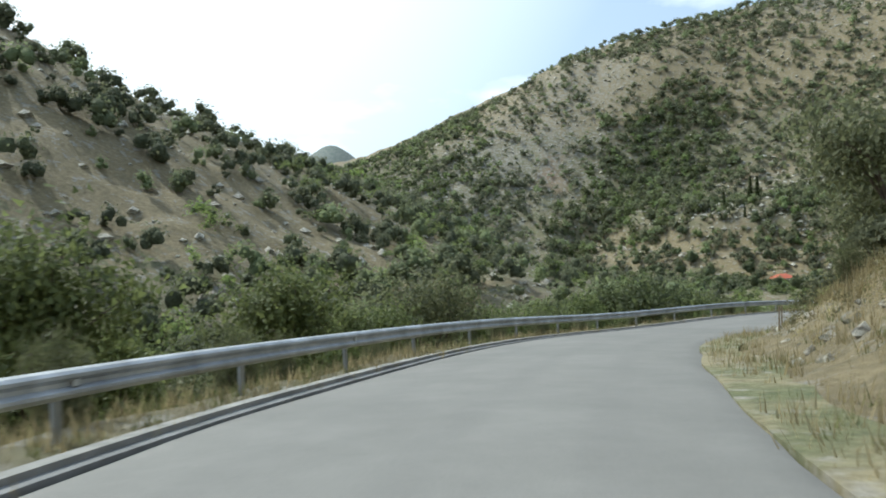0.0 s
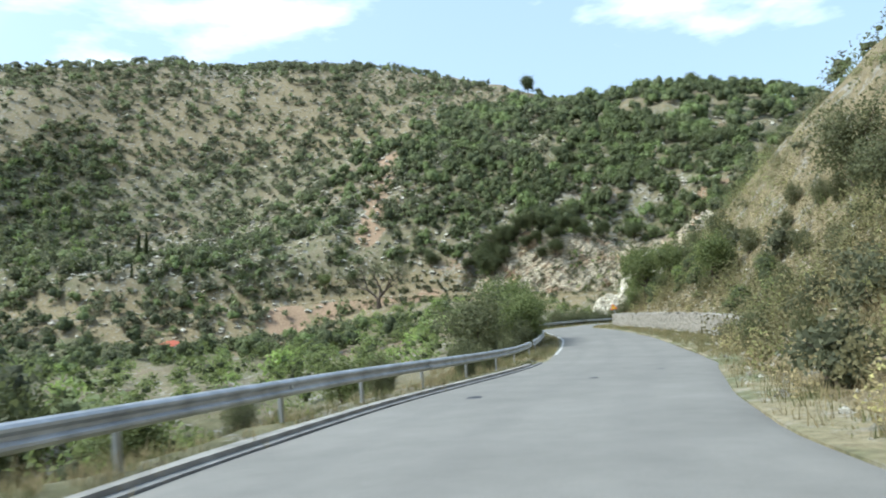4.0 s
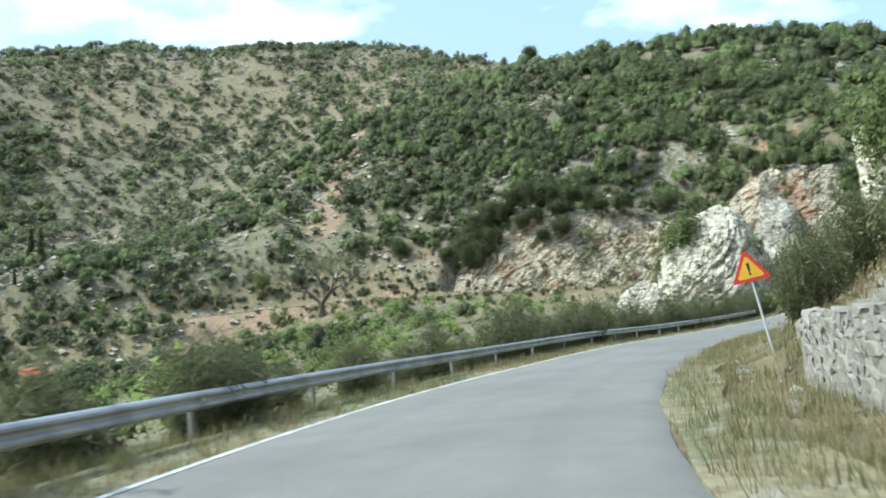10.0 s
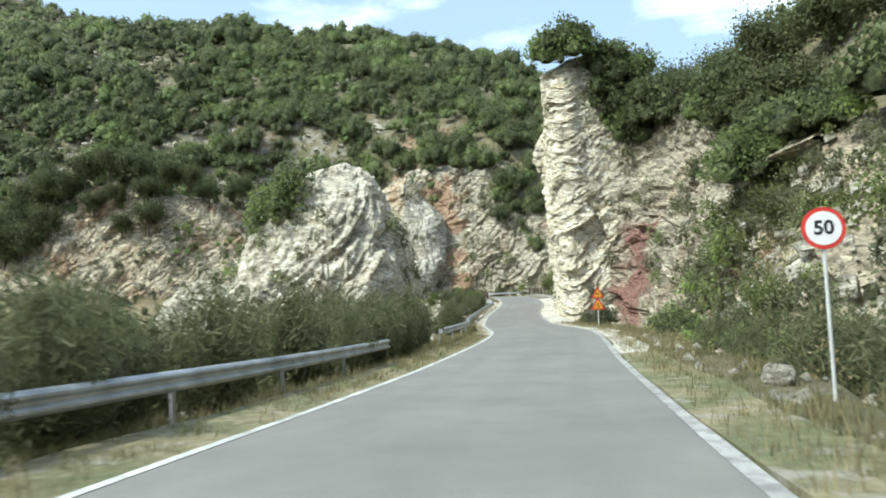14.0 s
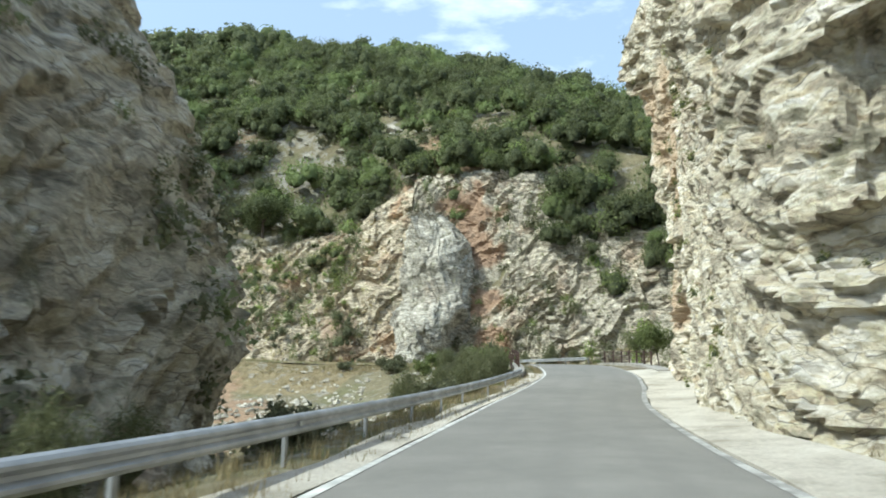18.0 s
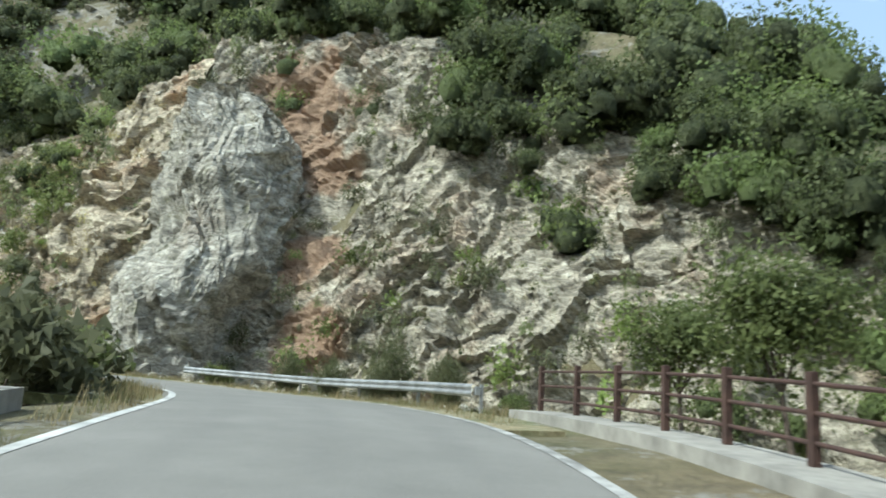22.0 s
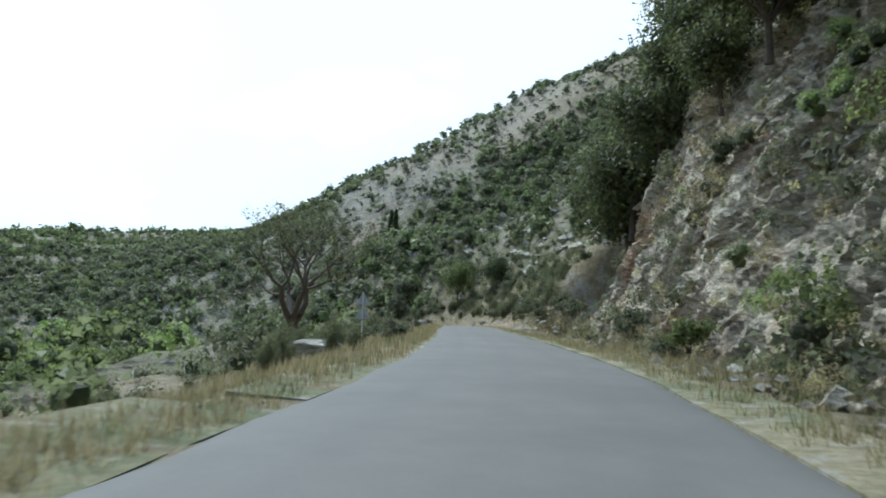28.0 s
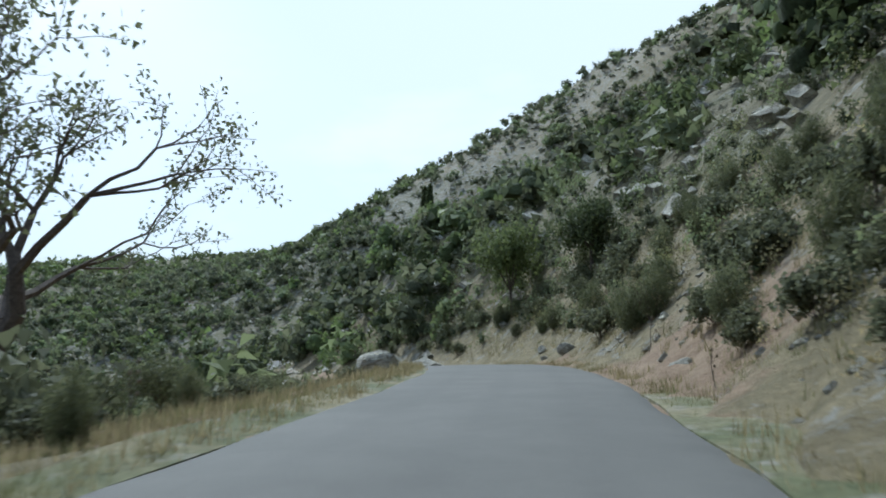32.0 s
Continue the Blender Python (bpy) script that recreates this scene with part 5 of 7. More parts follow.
# ---- plants ----
def cards(centres, size, rng, aspect=1.5, upright=0.0, sides=4, out=None):
    """Small leaves or sprays at these centres, each turned at random: verts and faces."""
    n = len(centres)
    size = np.broadcast_to(np.asarray(size, float), (n,))
    u = rng.normal(size=(n, 3))
    u[:, 2] = u[:, 2] * (1 - upright) + upright * 2.2
    u /= np.linalg.norm(u, axis=1)[:, None]
    w = rng.normal(size=(n, 3))
    if out is not None:
        w = out / (np.linalg.norm(out, axis=1)[:, None] + 1e-9) + 0.33 * w
    v = np.cross(u, w)
    v /= np.linalg.norm(v, axis=1)[:, None] + 1e-9
    a, b = u * (size * aspect / 2)[:, None], v * (size / 2)[:, None]
    if sides == 3:
        p = np.stack([centres - a - b, centres - a + b, centres + a], 1)
    else:
        p = np.stack([centres - a, centres - 0.1 * a + b, centres + a, centres - 0.1 * a - b], 1)
    return p.reshape(-1, 3), np.arange(n * sides).reshape(n, sides)


def clump_points(n, rng, radii, clusters, spread, low=-0.3):
    """Places in a crown: clusters on a lopsided ellipsoid, each a small cloud of leaves."""
    c = rng.normal(size=(clusters, 3))
    c /= np.linalg.norm(c, axis=1)[:, None]
    c[:, 2] = np.where(c[:, 2] < low, -c[:, 2], c[:, 2])
    c *= rng.uniform(0.45, 1.0, (clusters, 1)) * rng.uniform(0.75, 1.12, (clusters, 1))
    k = rng.integers(0, clusters, n)
    return (c[k] + rng.normal(size=(n, 3)) * spread * rng.uniform(0.6, 1.3, (clusters, 1))[k]) * np.array(radii)


def limb_mesh(rng, height, spread, limbs, thick, lean=0.1, twigs=3):
    """Trunk that forks into tapered limbs and twigs; returns the bmesh and the tips."""
    bm = bmesh.new()
    tips = []
    base = Vector((0, 0, -0.4))
    fork = Vector((rng.uniform(-lean, lean), rng.uniform(-lean, lean), height * rng.uniform(0.22, 0.32)))
    tube(bm, base, fork, thick * 1.25, thick * 0.85, 8)
    for k in range(limbs):
        a = k * math.tau / limbs + rng.uniform(-0.5, 0.5)
        reach = spread * rng.uniform(0.45, 1.0)
        mid = fork + Vector((math.cos(a) * reach * 0.45, math.sin(a) * reach * 0.45, height * rng.uniform(0.2, 0.34)))
        end = mid + Vector((math.cos(a + rng.uniform(-0.4, 0.4)) * reach * 0.55, math.sin(a + rng.uniform(-0.4, 0.4)) * reach * 0.55, height * rng.uniform(0.08, 0.34)))
        tube(bm, fork, mid, thick * 0.62, thick * 0.42, 6)
        tube(bm, mid, end, thick * 0.42, thick * 0.16, 5)
        tips += [mid.lerp(end, 0.5), end]
        for _ in range(twigs):
            s = mid.lerp(end, rng.uniform(0.1, 0.9))
            e = s + Vector((rng.normal(), rng.normal(), abs(rng.normal()) * 0.8)) * spread * 0.22
            tube(bm, s, e, thick * 0.16, thick * 0.05, 4)
            tips.append(e)
    return bm, tips


def tree_thing(name, seed, height, spread, leaf, leaves, leaf_size, label, category, limbs=6, thick=0.16, airy=False, group="", twigs=3, low=0.15):
    """A tree at the origin: trunk with limbs, and a crown of many leaves."""
    rng = np.random.default_rng(seed)
    root = thing(name, (0, 0, 0), 0, label, category, group)
    bm, tips = limb_mesh(rng, height, spread, limbs, thick, twigs=twigs)
    part("trunk", bm, BARK, root)
    t = np.array([tuple(v) for v in tips])
    k = rng.integers(0, len(t), leaves)
    sd = spread * (0.085 if airy else 0.24)
    p = t[k] + rng.normal(size=(leaves, 3)) * sd
    if not airy:
        extra = clump_points(leaves // 2, rng, (spread, spread, height * 0.5), 40, 0.16, -0.7) + np.array([0, 0, height * (0.55 if low > 0.1 else 0.48)])
        p = np.vstack([p, extra])
    p = p[p[:, 2] > height * low]
    v, f = cards(p, 1.3 * leaf_size * rng.uniform(0.6, 1.35, len(p)), rng, 1.3, 0.0, 3, None if airy else p - np.array([0, 0, height * 0.5]))
    mesh_np("crown", v, f, leaf, root)
    return root


def bush_thing(name, seed, radius, height, leaf, leaves, leaf_size, label, group="", aspect=1.5, upright=0.0, spray=False):
    rng = np.random.default_rng(seed)
    root = thing(name, (0, 0, 0), 0, label, "bush", group)
    bm = bmesh.new()
    for _ in range(9):
        a, r = rng.uniform(0, math.tau), rng.uniform(0.3, 0.8) * radius
        tube(bm, (0.1 * math.cos(a), 0.1 * math.sin(a), -0.2), (r * math.cos(a), r * math.sin(a), height * rng.uniform(0.4, 0.8)), 0.025, 0.008, 4)
    part("woody_base", bm, BARK, root)
    if spray:
        a = rng.uniform(0, math.tau, leaves)
        tilt = rng.uniform(0.0, 1.0, leaves) ** 0.8
        h = rng.uniform(0.1, 1.0, leaves) * (1.05 - 0.45 * tilt ** 2) * height * rng.uniform(0.75, 1.1, 24)[(a / math.tau * 24).astype(int) % 24]
        r = tilt * radius * (0.35 + 0.65 * h / height)
        p = np.column_stack([r * np.cos(a), r * np.sin(a), h])
    else:
        p = clump_points(leaves, rng, (radius, radius, height * 0.55), 26, 0.2, -0.6) + np.array([0, 0, height * 0.45])
    p = p[p[:, 2] > 0.02]
    v, f = cards(p, 1.2 * leaf_size * rng.uniform(0.6, 1.3, len(p)), rng, aspect, upright, 3)
    mesh_np("foliage", v, f, leaf, root)
    return root


def put(ob, x, y, turn, scale=1.0, sink=0.0):
    z = land([(x, y)])[0]
    c = copy_thing(ob, pose(x, y, z - sink, RNG.uniform(-4, 4), RNG.uniform(-4, 4), turn))
    c.scale = (scale, scale, scale * RNG.uniform(0.9, 1.12))
    return c


def put_at(ob, tau, d, scale=1.0, turn=None):
    p = at(tau, d)
    return put(ob, p.x, p.y, RNG.uniform(0, 360) if turn is None else turn, scale)


def drop_kit(kit):
    for ob in kit:
        for o in (*ob.children_recursive, ob):
            bpy.data.objects.remove(o)


oaks = [tree_thing("oak_tree", 100 + k, 5.2, 2.5, LEAF_OAK, 4000, 0.15, "dark evergreen oak with a dense rounded crown", "tree", group="oak trees", low=0.06) for k in range(3)]
greens = [tree_thing("young_tree", 120 + k, 5.0, 1.7, LEAF_FRESH, 3600, 0.098, "bright green young tree with an open crown", "tree", 7, 0.07, group="young trees beside the road", low=0.04) for k in range(3)]
almonds = [tree_thing("almond_tree", 140 + k, 4.6, 2.2, LEAF_OLIVE, 3000, 0.105, "dusty grey-green almond tree with thin branches", "tree", 7, 0.09, group="almond trees", low=0.05) for k in range(3)]
brooms = [bush_thing("broom_bush", 160 + k, 1.15, 2.0, LEAF_BROOM, 3000, 0.024, "feathery green broom bush on the verge", "broom bushes", 10.0, 0.42, True) for k in range(3)]
shrubs = [bush_thing("shrub", 180 + k, 1.1, 1.3, LEAF_SCRUB, 1150, 0.125, "grey-green prickly shrub on stony ground", "shrubs") for k in range(3)]
limes = [bush_thing("green_shrub", 200 + k, 0.9, 1.2, LEAF_FRESH, 2300, 0.085, "fresh light green shrub growing from the rocks", "green shrubs") for k in range(2)]
kits = oaks + greens + almonds + brooms + shrubs + limes


def line_of(kit, t0, t1, gap, d0, d1, s0, s1):
    """Plants of a kit in a loose row along the road."""
    tau = t0
    while tau < t1:
        put_at(kit[RNG.integers(len(kit))], tau, RNG.uniform(min(d0, d1), max(d0, d1)), RNG.uniform(s0, s1))
        tau += gap * RNG.uniform(0.5, 1.5) * np.interp(tau, TAU, np.gradient(TAU))


# valley side
line_of(almonds + greens, 0.5, 3.8, 3.0, 9.0, 15.5, 0.85, 1.2)
line_of(greens + almonds + oaks, 0.8, 6.0, 3.2, 15.0, 27.0, 0.9, 1.3)
line_of(brooms, -1, 6.5, 5.0, 4.7, 6.2, 0.45, 0.75)
line_of(greens, 3.6, 7.0, 7.0, 8.5, 14.0, 0.55, 0.8)
line_of(brooms, 6.9, 16.2, 2.0, 4.9, 7.2, 0.75, 1.2)
line_of(brooms + shrubs, 7.2, 16.5, 4.0, 7.0, 12.0, 0.7, 1.1)
line_of(brooms, 12.4, 17.2, 1.9, 5.3, 9.0, 1.1, 1.55)
line_of(shrubs + brooms, 16.8, 21.5, 3.4, 5.2, 9.0, 0.5, 0.9)
line_of(brooms, 20.6, 24.6, 1.6, 5.2, 8.0, 0.8, 1.05)
line_of(limes + shrubs, 21.0, 26.5, 3.0, 5.5, 10.0, 0.7, 1.1)
line_of(brooms + shrubs, 28.8, 36, 4.5, 5.0, 8.5, 0.4, 0.8)
line_of(greens + almonds, 33.2, 35.8, 3.5, 9.0, 16.0, 0.35, 0.55)
line_of(brooms + shrubs, 29.6, 33.0, 4.0, 9.0, 15.0, 0.8, 1.2)
# hill side
line_of(shrubs + almonds, -0.5, 6.5, 3.5, -7.2, -12.0, 0.6, 0.9)
line_of(brooms + shrubs, 0.5, 7.5, 3.2, -5.6, -9.0, 0.5, 0.9)
line_of(brooms, 6.6, 11.2, 1.6, -8.6, -16.0, 0.6, 1.1)
line_of(brooms, 11.3, 16.5, 1.7, -6.2, -9.5, 0.85, 1.3)
line_of(shrubs + greens + limes, 11.5, 17.2, 2.4, -9.0, -17.0, 0.45, 0.8)
line_of(shrubs + limes, 24.0, 33.5, 2.6, -5.2, -7.5, 0.4, 0.8)
line_of(shrubs + brooms, 28.6, 37, 0.9, -5.6, -13.0, 0.6, 1.1)
# bushes crowding the gorge beside the bridge
line_of(greens + limes, 22.7, 23.9, 1.6, -8.5, -13.0, 0.5, 0.75)
# single plants that stand out
for kit, tau, d, s in ((almonds[1], 7.75, -15.5, 1.1), (greens[0], 8.5, -9.2, 0.9), (greens[1], 9.5, -9.4, 0.9), (greens[0], 8.7, 5.8, 0.75), (greens[2], 9.25, 6.2, 0.8), (greens[1], 9.7, 6.6, 0.8), (brooms[1], 24.9, -4.9, 0.8), (brooms[0], 25.25, -5.1, 0.9), (brooms[2], 24.55, -4.8, 0.6), (brooms[0], 7.25, -6.1, 0.55), (brooms[1], 8.05, 4.7, 0.75), (brooms[2], 8.4, 4.6, 0.75), (brooms[0], 8.75, 4.6, 0.7), (brooms[1], 9.15, 4.7, 0.7), (greens[1], 8.15, 6.0, 0.85), (greens[2], 9.95, -8.0, 1.35), (greens[1], 10.35, 6.8, 0.95), (almonds[0], 8.9, 7.2, 0.8), (limes[0], 12.6, -6.6, 1.0), (greens[0], 11.3, -8.2, 0.75), (oaks[0], 3.9, 26, 1.1), (oaks[1], 4.25, 24, 1.0), (oaks[2], 4.8, 25, 0.95), (oaks[1], 18.2, -17.5, 1.0), (oaks[2], 17.7, -18.5, 1.1), (oaks[0], 19.9, -11, 0.7), (oaks[1], 20.4, -11.5, 0.75), (oaks[2], 20.0, -14.5, 0.95), (oaks[0], 20.7, -14, 0.9), (oaks[1], 19.7, -18, 1.05), (oaks[2], 20.3, -19, 1.1), (oaks[0], 19.2, -21, 1.0), (oaks[1], 18.7, -23, 1.1), (oaks[2], 21.0, -17, 0.9), (oaks[1], 18.0, -24, 1.1), (oaks[0], 17.2, -22, 1.0), (oaks[2], 16.6, -21, 1.0), (oaks[1], 16.0, -23, 1.0), (greens[1], 23.9, -9.0, 0.8), (greens[2], 23.55, -8.2, 0.7), (greens[0], 23.2, -8.0, 0.75), (oaks[0], 32.4, -14.5, 1.0), (oaks[1], 33.4, -16, 1.2), (greens[2], 35.8, -9, 1.7), (oaks[1], 35.2, -11.5, 0.9), (greens[1], 10.6, -7.7, 0.55), (limes[0], 12.05, -6.4, 0.9), (brooms[0], 24.6, -5.6, 1.1), (brooms[1], 25.1, -6.0, 1.0), (brooms[2], 24.2, -5.4, 0.8), (limes[0], 22.5, 6.0, 1.3), (limes[1], 23.0, 6.3, 1.4), (shrubs[0], 23.5, 5.6, 1.3), (limes[0], 23.9, 5.4, 1.3), (shrubs[2], 24.2, 5.2, 1.2), (brooms[1], 17.3, 5.2, 1.0), (brooms[0], 17.6, 5.4, 1.1), (shrubs[1], 17.9, 5.6, 1.0), (greens[0], 7.5, 5.1, 0.75), (greens[1], 7.75, 5.2, 0.8), (greens[2], 7.98, 5.4, 0.9), (greens[2], 8.25, 6.8, 1.05), (almonds[0], 7.3, 7.5, 0.9), (brooms[2], 7.35, 4.9, 0.8), (brooms[0], 7.7, 4.7, 0.8), (shrubs[0], 17.75, -5.4, 0.8), (shrubs[2], 18.0, -5.2, 0.7), (limes[1], 18.15, -4.9, 0.6)):
    put_at(kit, tau, d, s)


def gnarled_tree(seed, height, label):
    """An old tree: a forked trunk whose crooked limbs divide again and again, with sparse tufts of leaves at the ends."""
    rng = np.random.default_rng(seed)
    root = thing("old_almond_tree", (0, 0, 0), 0, label, "tree")
    bm, tips = bmesh.new(), []

    def grow(a, way, length, thick, level):
        for _ in range(3):
            b = a + way * (length / 3)
            tube(bm, a, b, thick, thick * 0.86, 8 if level < 2 else 5)
            a, thick = b, thick * 0.86
            way = (way + Vector(rng.normal(0, 0.16, 3)) + Vector((0, 0, 0.05))).normalized()
            if level >= 3:
                tips.append(a)
        if level == 5:
            return
        for k in range(4 if level == 0 else 3 if level < 4 else 2):
            side = Vector(rng.normal(0, 1, 3))
            side = (side - way * side.dot(way)).normalized()
            turn = (way + side * rng.uniform(0.45, 0.95)).normalized()
            grow(a, turn, length * (1.5 if level == 0 else 1.0) * rng.uniform(0.62, 0.88), thick * rng.uniform(0.6, 0.78), level + 1)

    grow(Vector((0, 0, -0.8)), Vector((0.06, 0.02, 1)).normalized(), height * 0.12, height * 0.024, 0)
    k = height / max(v.co.z for v in bm.verts)
    wide = np.array((1.15 * k, 1.15 * k, k))
    bmesh.ops.scale(bm, vec=tuple(wide), verts=bm.verts)
    part("trunk", bm, BARK, root)
    t = np.array([tuple(v) for v in tips]) * wide
    t = t[rng.uniform(0, 1, len(t)) < 0.38]
    p = np.repeat(t, 18, 0) + rng.normal(0, 0.32, (len(t) * 18, 3))
    v, f = cards(p, 0.17 * rng.uniform(0.6, 1.35, len(p)), rng, 1.4, 0.0, 3)
    mesh_np("crown", v, f, LEAF_OLIVE, root)
    return root


old_tree = gnarled_tree(304, 17.5, "old gnarled almond tree with crooked limbs and sparse leaves")
kits.append(old_tree)
put(old_tree, 206.5, 269.5, 40)
for s, v in ((0.56, 0.9), (0.6, 1.0), (0.64, 1.0), (0.66, 0.62), (0.67, 0.85), (0.70, 1.0), (0.71, 0.55), (0.73, 0.8), (0.75, 1.0), (0.77, 0.7), (0.8, 0.95), (0.84, 0.9), (0.86, 0.6), (0.87, 0.97), (0.9, 0.9), (0.9, 0.45), (0.93, 0.75), (0.94, 0.95), (0.95, 0.5), (0.97, 0.8), (0.5, 1.0), (0.42, 1.0)):
    x, y, z = face_point(FACE_BANK, s, v)
    ob = copy_thing(oaks[RNG.integers(3)], pose(x, y, z - 0.3, 0, 0, RNG.uniform(0, 360)))
    k = RNG.uniform(0.8, 1.15) * (1.6 if s > 0.83 else 1.35 if s > 0.55 and v > 0.9 else 1.15)
    ob.scale = (k, k, k)
drop_kit(kits)


def cypress(seed, height, radius):
    rng = np.random.default_rng(seed)
    root = thing("cypress_tree", (0, 0, 0), 0, "slim dark cypress tree on the slope", "tree", "cypress trees")
    bm = bmesh.new()
    tube(bm, (0, 0, -0.4), (0, 0, height * 0.9), 0.16, 0.03, 6)
    part("trunk", bm, BARK, root)
    h = rng.uniform(0.04, 1.0, 1500)
    a = rng.uniform(0, math.tau, 1500)
    r = radius * (1 - h) ** 0.55 * rng.uniform(0.5, 1.05, 1500) * np.minimum(1, 0.5 + h * 4)
    p = np.column_stack([r * np.cos(a), r * np.sin(a), h * height])
    v, f = cards(p, rng.uniform(0.3, 0.6, 1500), rng, 2.0, 0.6, 3)
    mesh_np("crown", v, f, LEAF_OAK, root)
    return root


pine = tree_thing("pine_tree", 310, 13.0, 5.5, LEAF_OAK, 2600, 0.5, "lone dark pine standing on the saddle of the ridge", "tree", 8, 0.3, low=0.2)
put(pine, 486, 408, 0)
drop_kit([pine])
slim = [cypress(k, 12.5, 1.3) for k in (1, 2)]
for x, y, s in ((163.5, 383, 1.0), (160.5, 385.5, 1.08), (150, 392, 0.6), (172, 398, 0.75), (152, 372, 0.5)):
    put(slim[int(x) % 2], x, y, 30, s)
drop_kit(slim)


# scrub and woods, by hillside
def scatter(name, xy, radius, per, leaf, label, seed, flatten=0.75, sides=3, card=0.55, heights=None, lift=0.25, clumps=0, spread=0.13):
    """Many bushes in one mesh: each a lopsided cloud of leaf sprays standing on the ground."""
    rng = np.random.default_rng(seed)
    n = len(xy)
    z = land(xy) if heights is None else np.asarray(heights)
    r = np.broadcast_to(radius, (n,))
    u = rng.normal(size=(n, per, 3))
    u /= np.linalg.norm(u, axis=2)[:, :, None]
    u[:, :, 2] = np.where(u[:, :, 2] < -0.35, -u[:, :, 2], u[:, :, 2])
    tall = rng.uniform(0.75, 1.35, (n, 1)) * flatten / 0.75
    foot = np.column_stack([xy, z + lift * r])
    if clumps:
        # billows: lesser crowns round and above the middle
        a = rng.uniform(0, math.tau, (n, clumps))
        out_r = np.where(np.arange(clumps) == 0, 0.08, rng.uniform(0.35, 0.62, (n, clumps))) * r[:, None]
        mid = np.stack([out_r * np.cos(a), out_r * np.sin(a), np.where(np.arange(clumps) == 0, 0.5, rng.uniform(0.0, 0.42, (n, clumps))) * r[:, None] * tall], 2) + foot[:, None]
        wide = rng.uniform(0.34, 0.56, (n, clumps)) * r[:, None]
        k = rng.integers(0, clumps, (n, per))
        row = np.arange(n)[:, None]
        p = mid[row, k] + u * (wide[row, k] * rng.uniform(0.9, 1.0 + spread, (n, per)))[:, :, None]
    else:
        lob = 0.72 + 0.38 * np.sin(np.arctan2(u[:, :, 1], u[:, :, 0]) * rng.integers(2, 5, (n, 1)) + rng.uniform(0, 6, (n, 1)))
        p = u * (rng.uniform(0.72, 1.05, (n, per)) * lob * r[:, None])[:, :, None]
        p[:, :, 2] *= tall
        p += foot[:, None, :]
    size = np.repeat(r, per) * card * rng.uniform(0.6, 1.3, n * per)
    v, f = cards(p.reshape(-1, 3), size, rng, 1.15, 0.0, 3, u.reshape(-1, 3))
    ob = mesh_np(name, v, f, leaf)
    tint = ob.data.attributes.new("tint", "FLOAT", "POINT")
    shade = rng.uniform(0, 1, n) ** 1.25
    tint.data.foreach_set("value", np.repeat(shade, per * 3).astype(np.float32))
    if per < 12 or (not clumps and (per > 150 or leaf is STRAW)):
        return tagged(ob, label, "scrub", kind="stuff")
    # inside of each bush: a solid core coloured as inner shade, or crown billows
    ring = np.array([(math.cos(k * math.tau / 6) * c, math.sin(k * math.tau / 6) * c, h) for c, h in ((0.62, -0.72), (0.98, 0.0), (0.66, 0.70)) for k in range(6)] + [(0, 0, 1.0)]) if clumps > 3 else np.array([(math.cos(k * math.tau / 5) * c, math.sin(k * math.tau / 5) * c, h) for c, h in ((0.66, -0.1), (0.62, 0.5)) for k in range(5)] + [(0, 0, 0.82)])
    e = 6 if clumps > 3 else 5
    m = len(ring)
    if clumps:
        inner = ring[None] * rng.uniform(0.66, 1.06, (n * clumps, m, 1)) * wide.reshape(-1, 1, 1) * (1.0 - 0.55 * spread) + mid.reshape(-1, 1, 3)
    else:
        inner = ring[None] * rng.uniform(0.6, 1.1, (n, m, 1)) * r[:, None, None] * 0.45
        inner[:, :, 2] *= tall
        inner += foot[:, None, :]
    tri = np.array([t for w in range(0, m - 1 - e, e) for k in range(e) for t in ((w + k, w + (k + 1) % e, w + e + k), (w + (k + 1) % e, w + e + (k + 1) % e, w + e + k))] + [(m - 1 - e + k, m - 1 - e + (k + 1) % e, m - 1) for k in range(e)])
    core = mesh_np("crown_billow" if clumps else "inner_twigs", inner.reshape(-1, 3), (tri[None] + m * np.arange(len(inner))[:, None, None]).reshape(-1, 3), (CANOPY_SCRUB if leaf is LEAF_SCRUB else CANOPY) if clumps else CORE_SHADE, ob, bool(clumps))
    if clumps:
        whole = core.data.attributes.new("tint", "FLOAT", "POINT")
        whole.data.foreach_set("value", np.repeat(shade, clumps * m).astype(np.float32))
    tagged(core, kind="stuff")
    return tagged(ob, label, "scrub", kind="stuff")


def ground_points(n, x0, x1, y0, y1, seed, clear, patch=0.0, patch_size=30.0):
    """Random places in a rectangle, clear of the road, thinned to patches."""
    rng = np.random.default_rng(seed)
    q = np.column_stack([rng.uniform(x0, x1, n), rng.uniform(y0, y1, n)])
    tau, d, rz = nearest(q)
    keep = np.abs(d) > np.where(tau < 36.3, clear, 4.5)
    dens = lattice(q[:, 0], q[:, 1], patch_size, seed) + 0.5 * lattice(q[:, 0], q[:, 1], patch_size / 3, seed + 1)
    keep &= dens + rng.uniform(-0.6, 0.6, n) > patch
    keep &= np.hypot(q[:, 0] - 197.0, q[:, 1] - 145) > 13
    keep &= np.hypot(q[:, 0] - 141, q[:, 1] - 311) > 14
    return q[keep]


def sizes(n, lo, hi, seed):
    return np.random.default_rng(seed).uniform(0, 1, n) ** 1.6 * (hi - lo) + lo


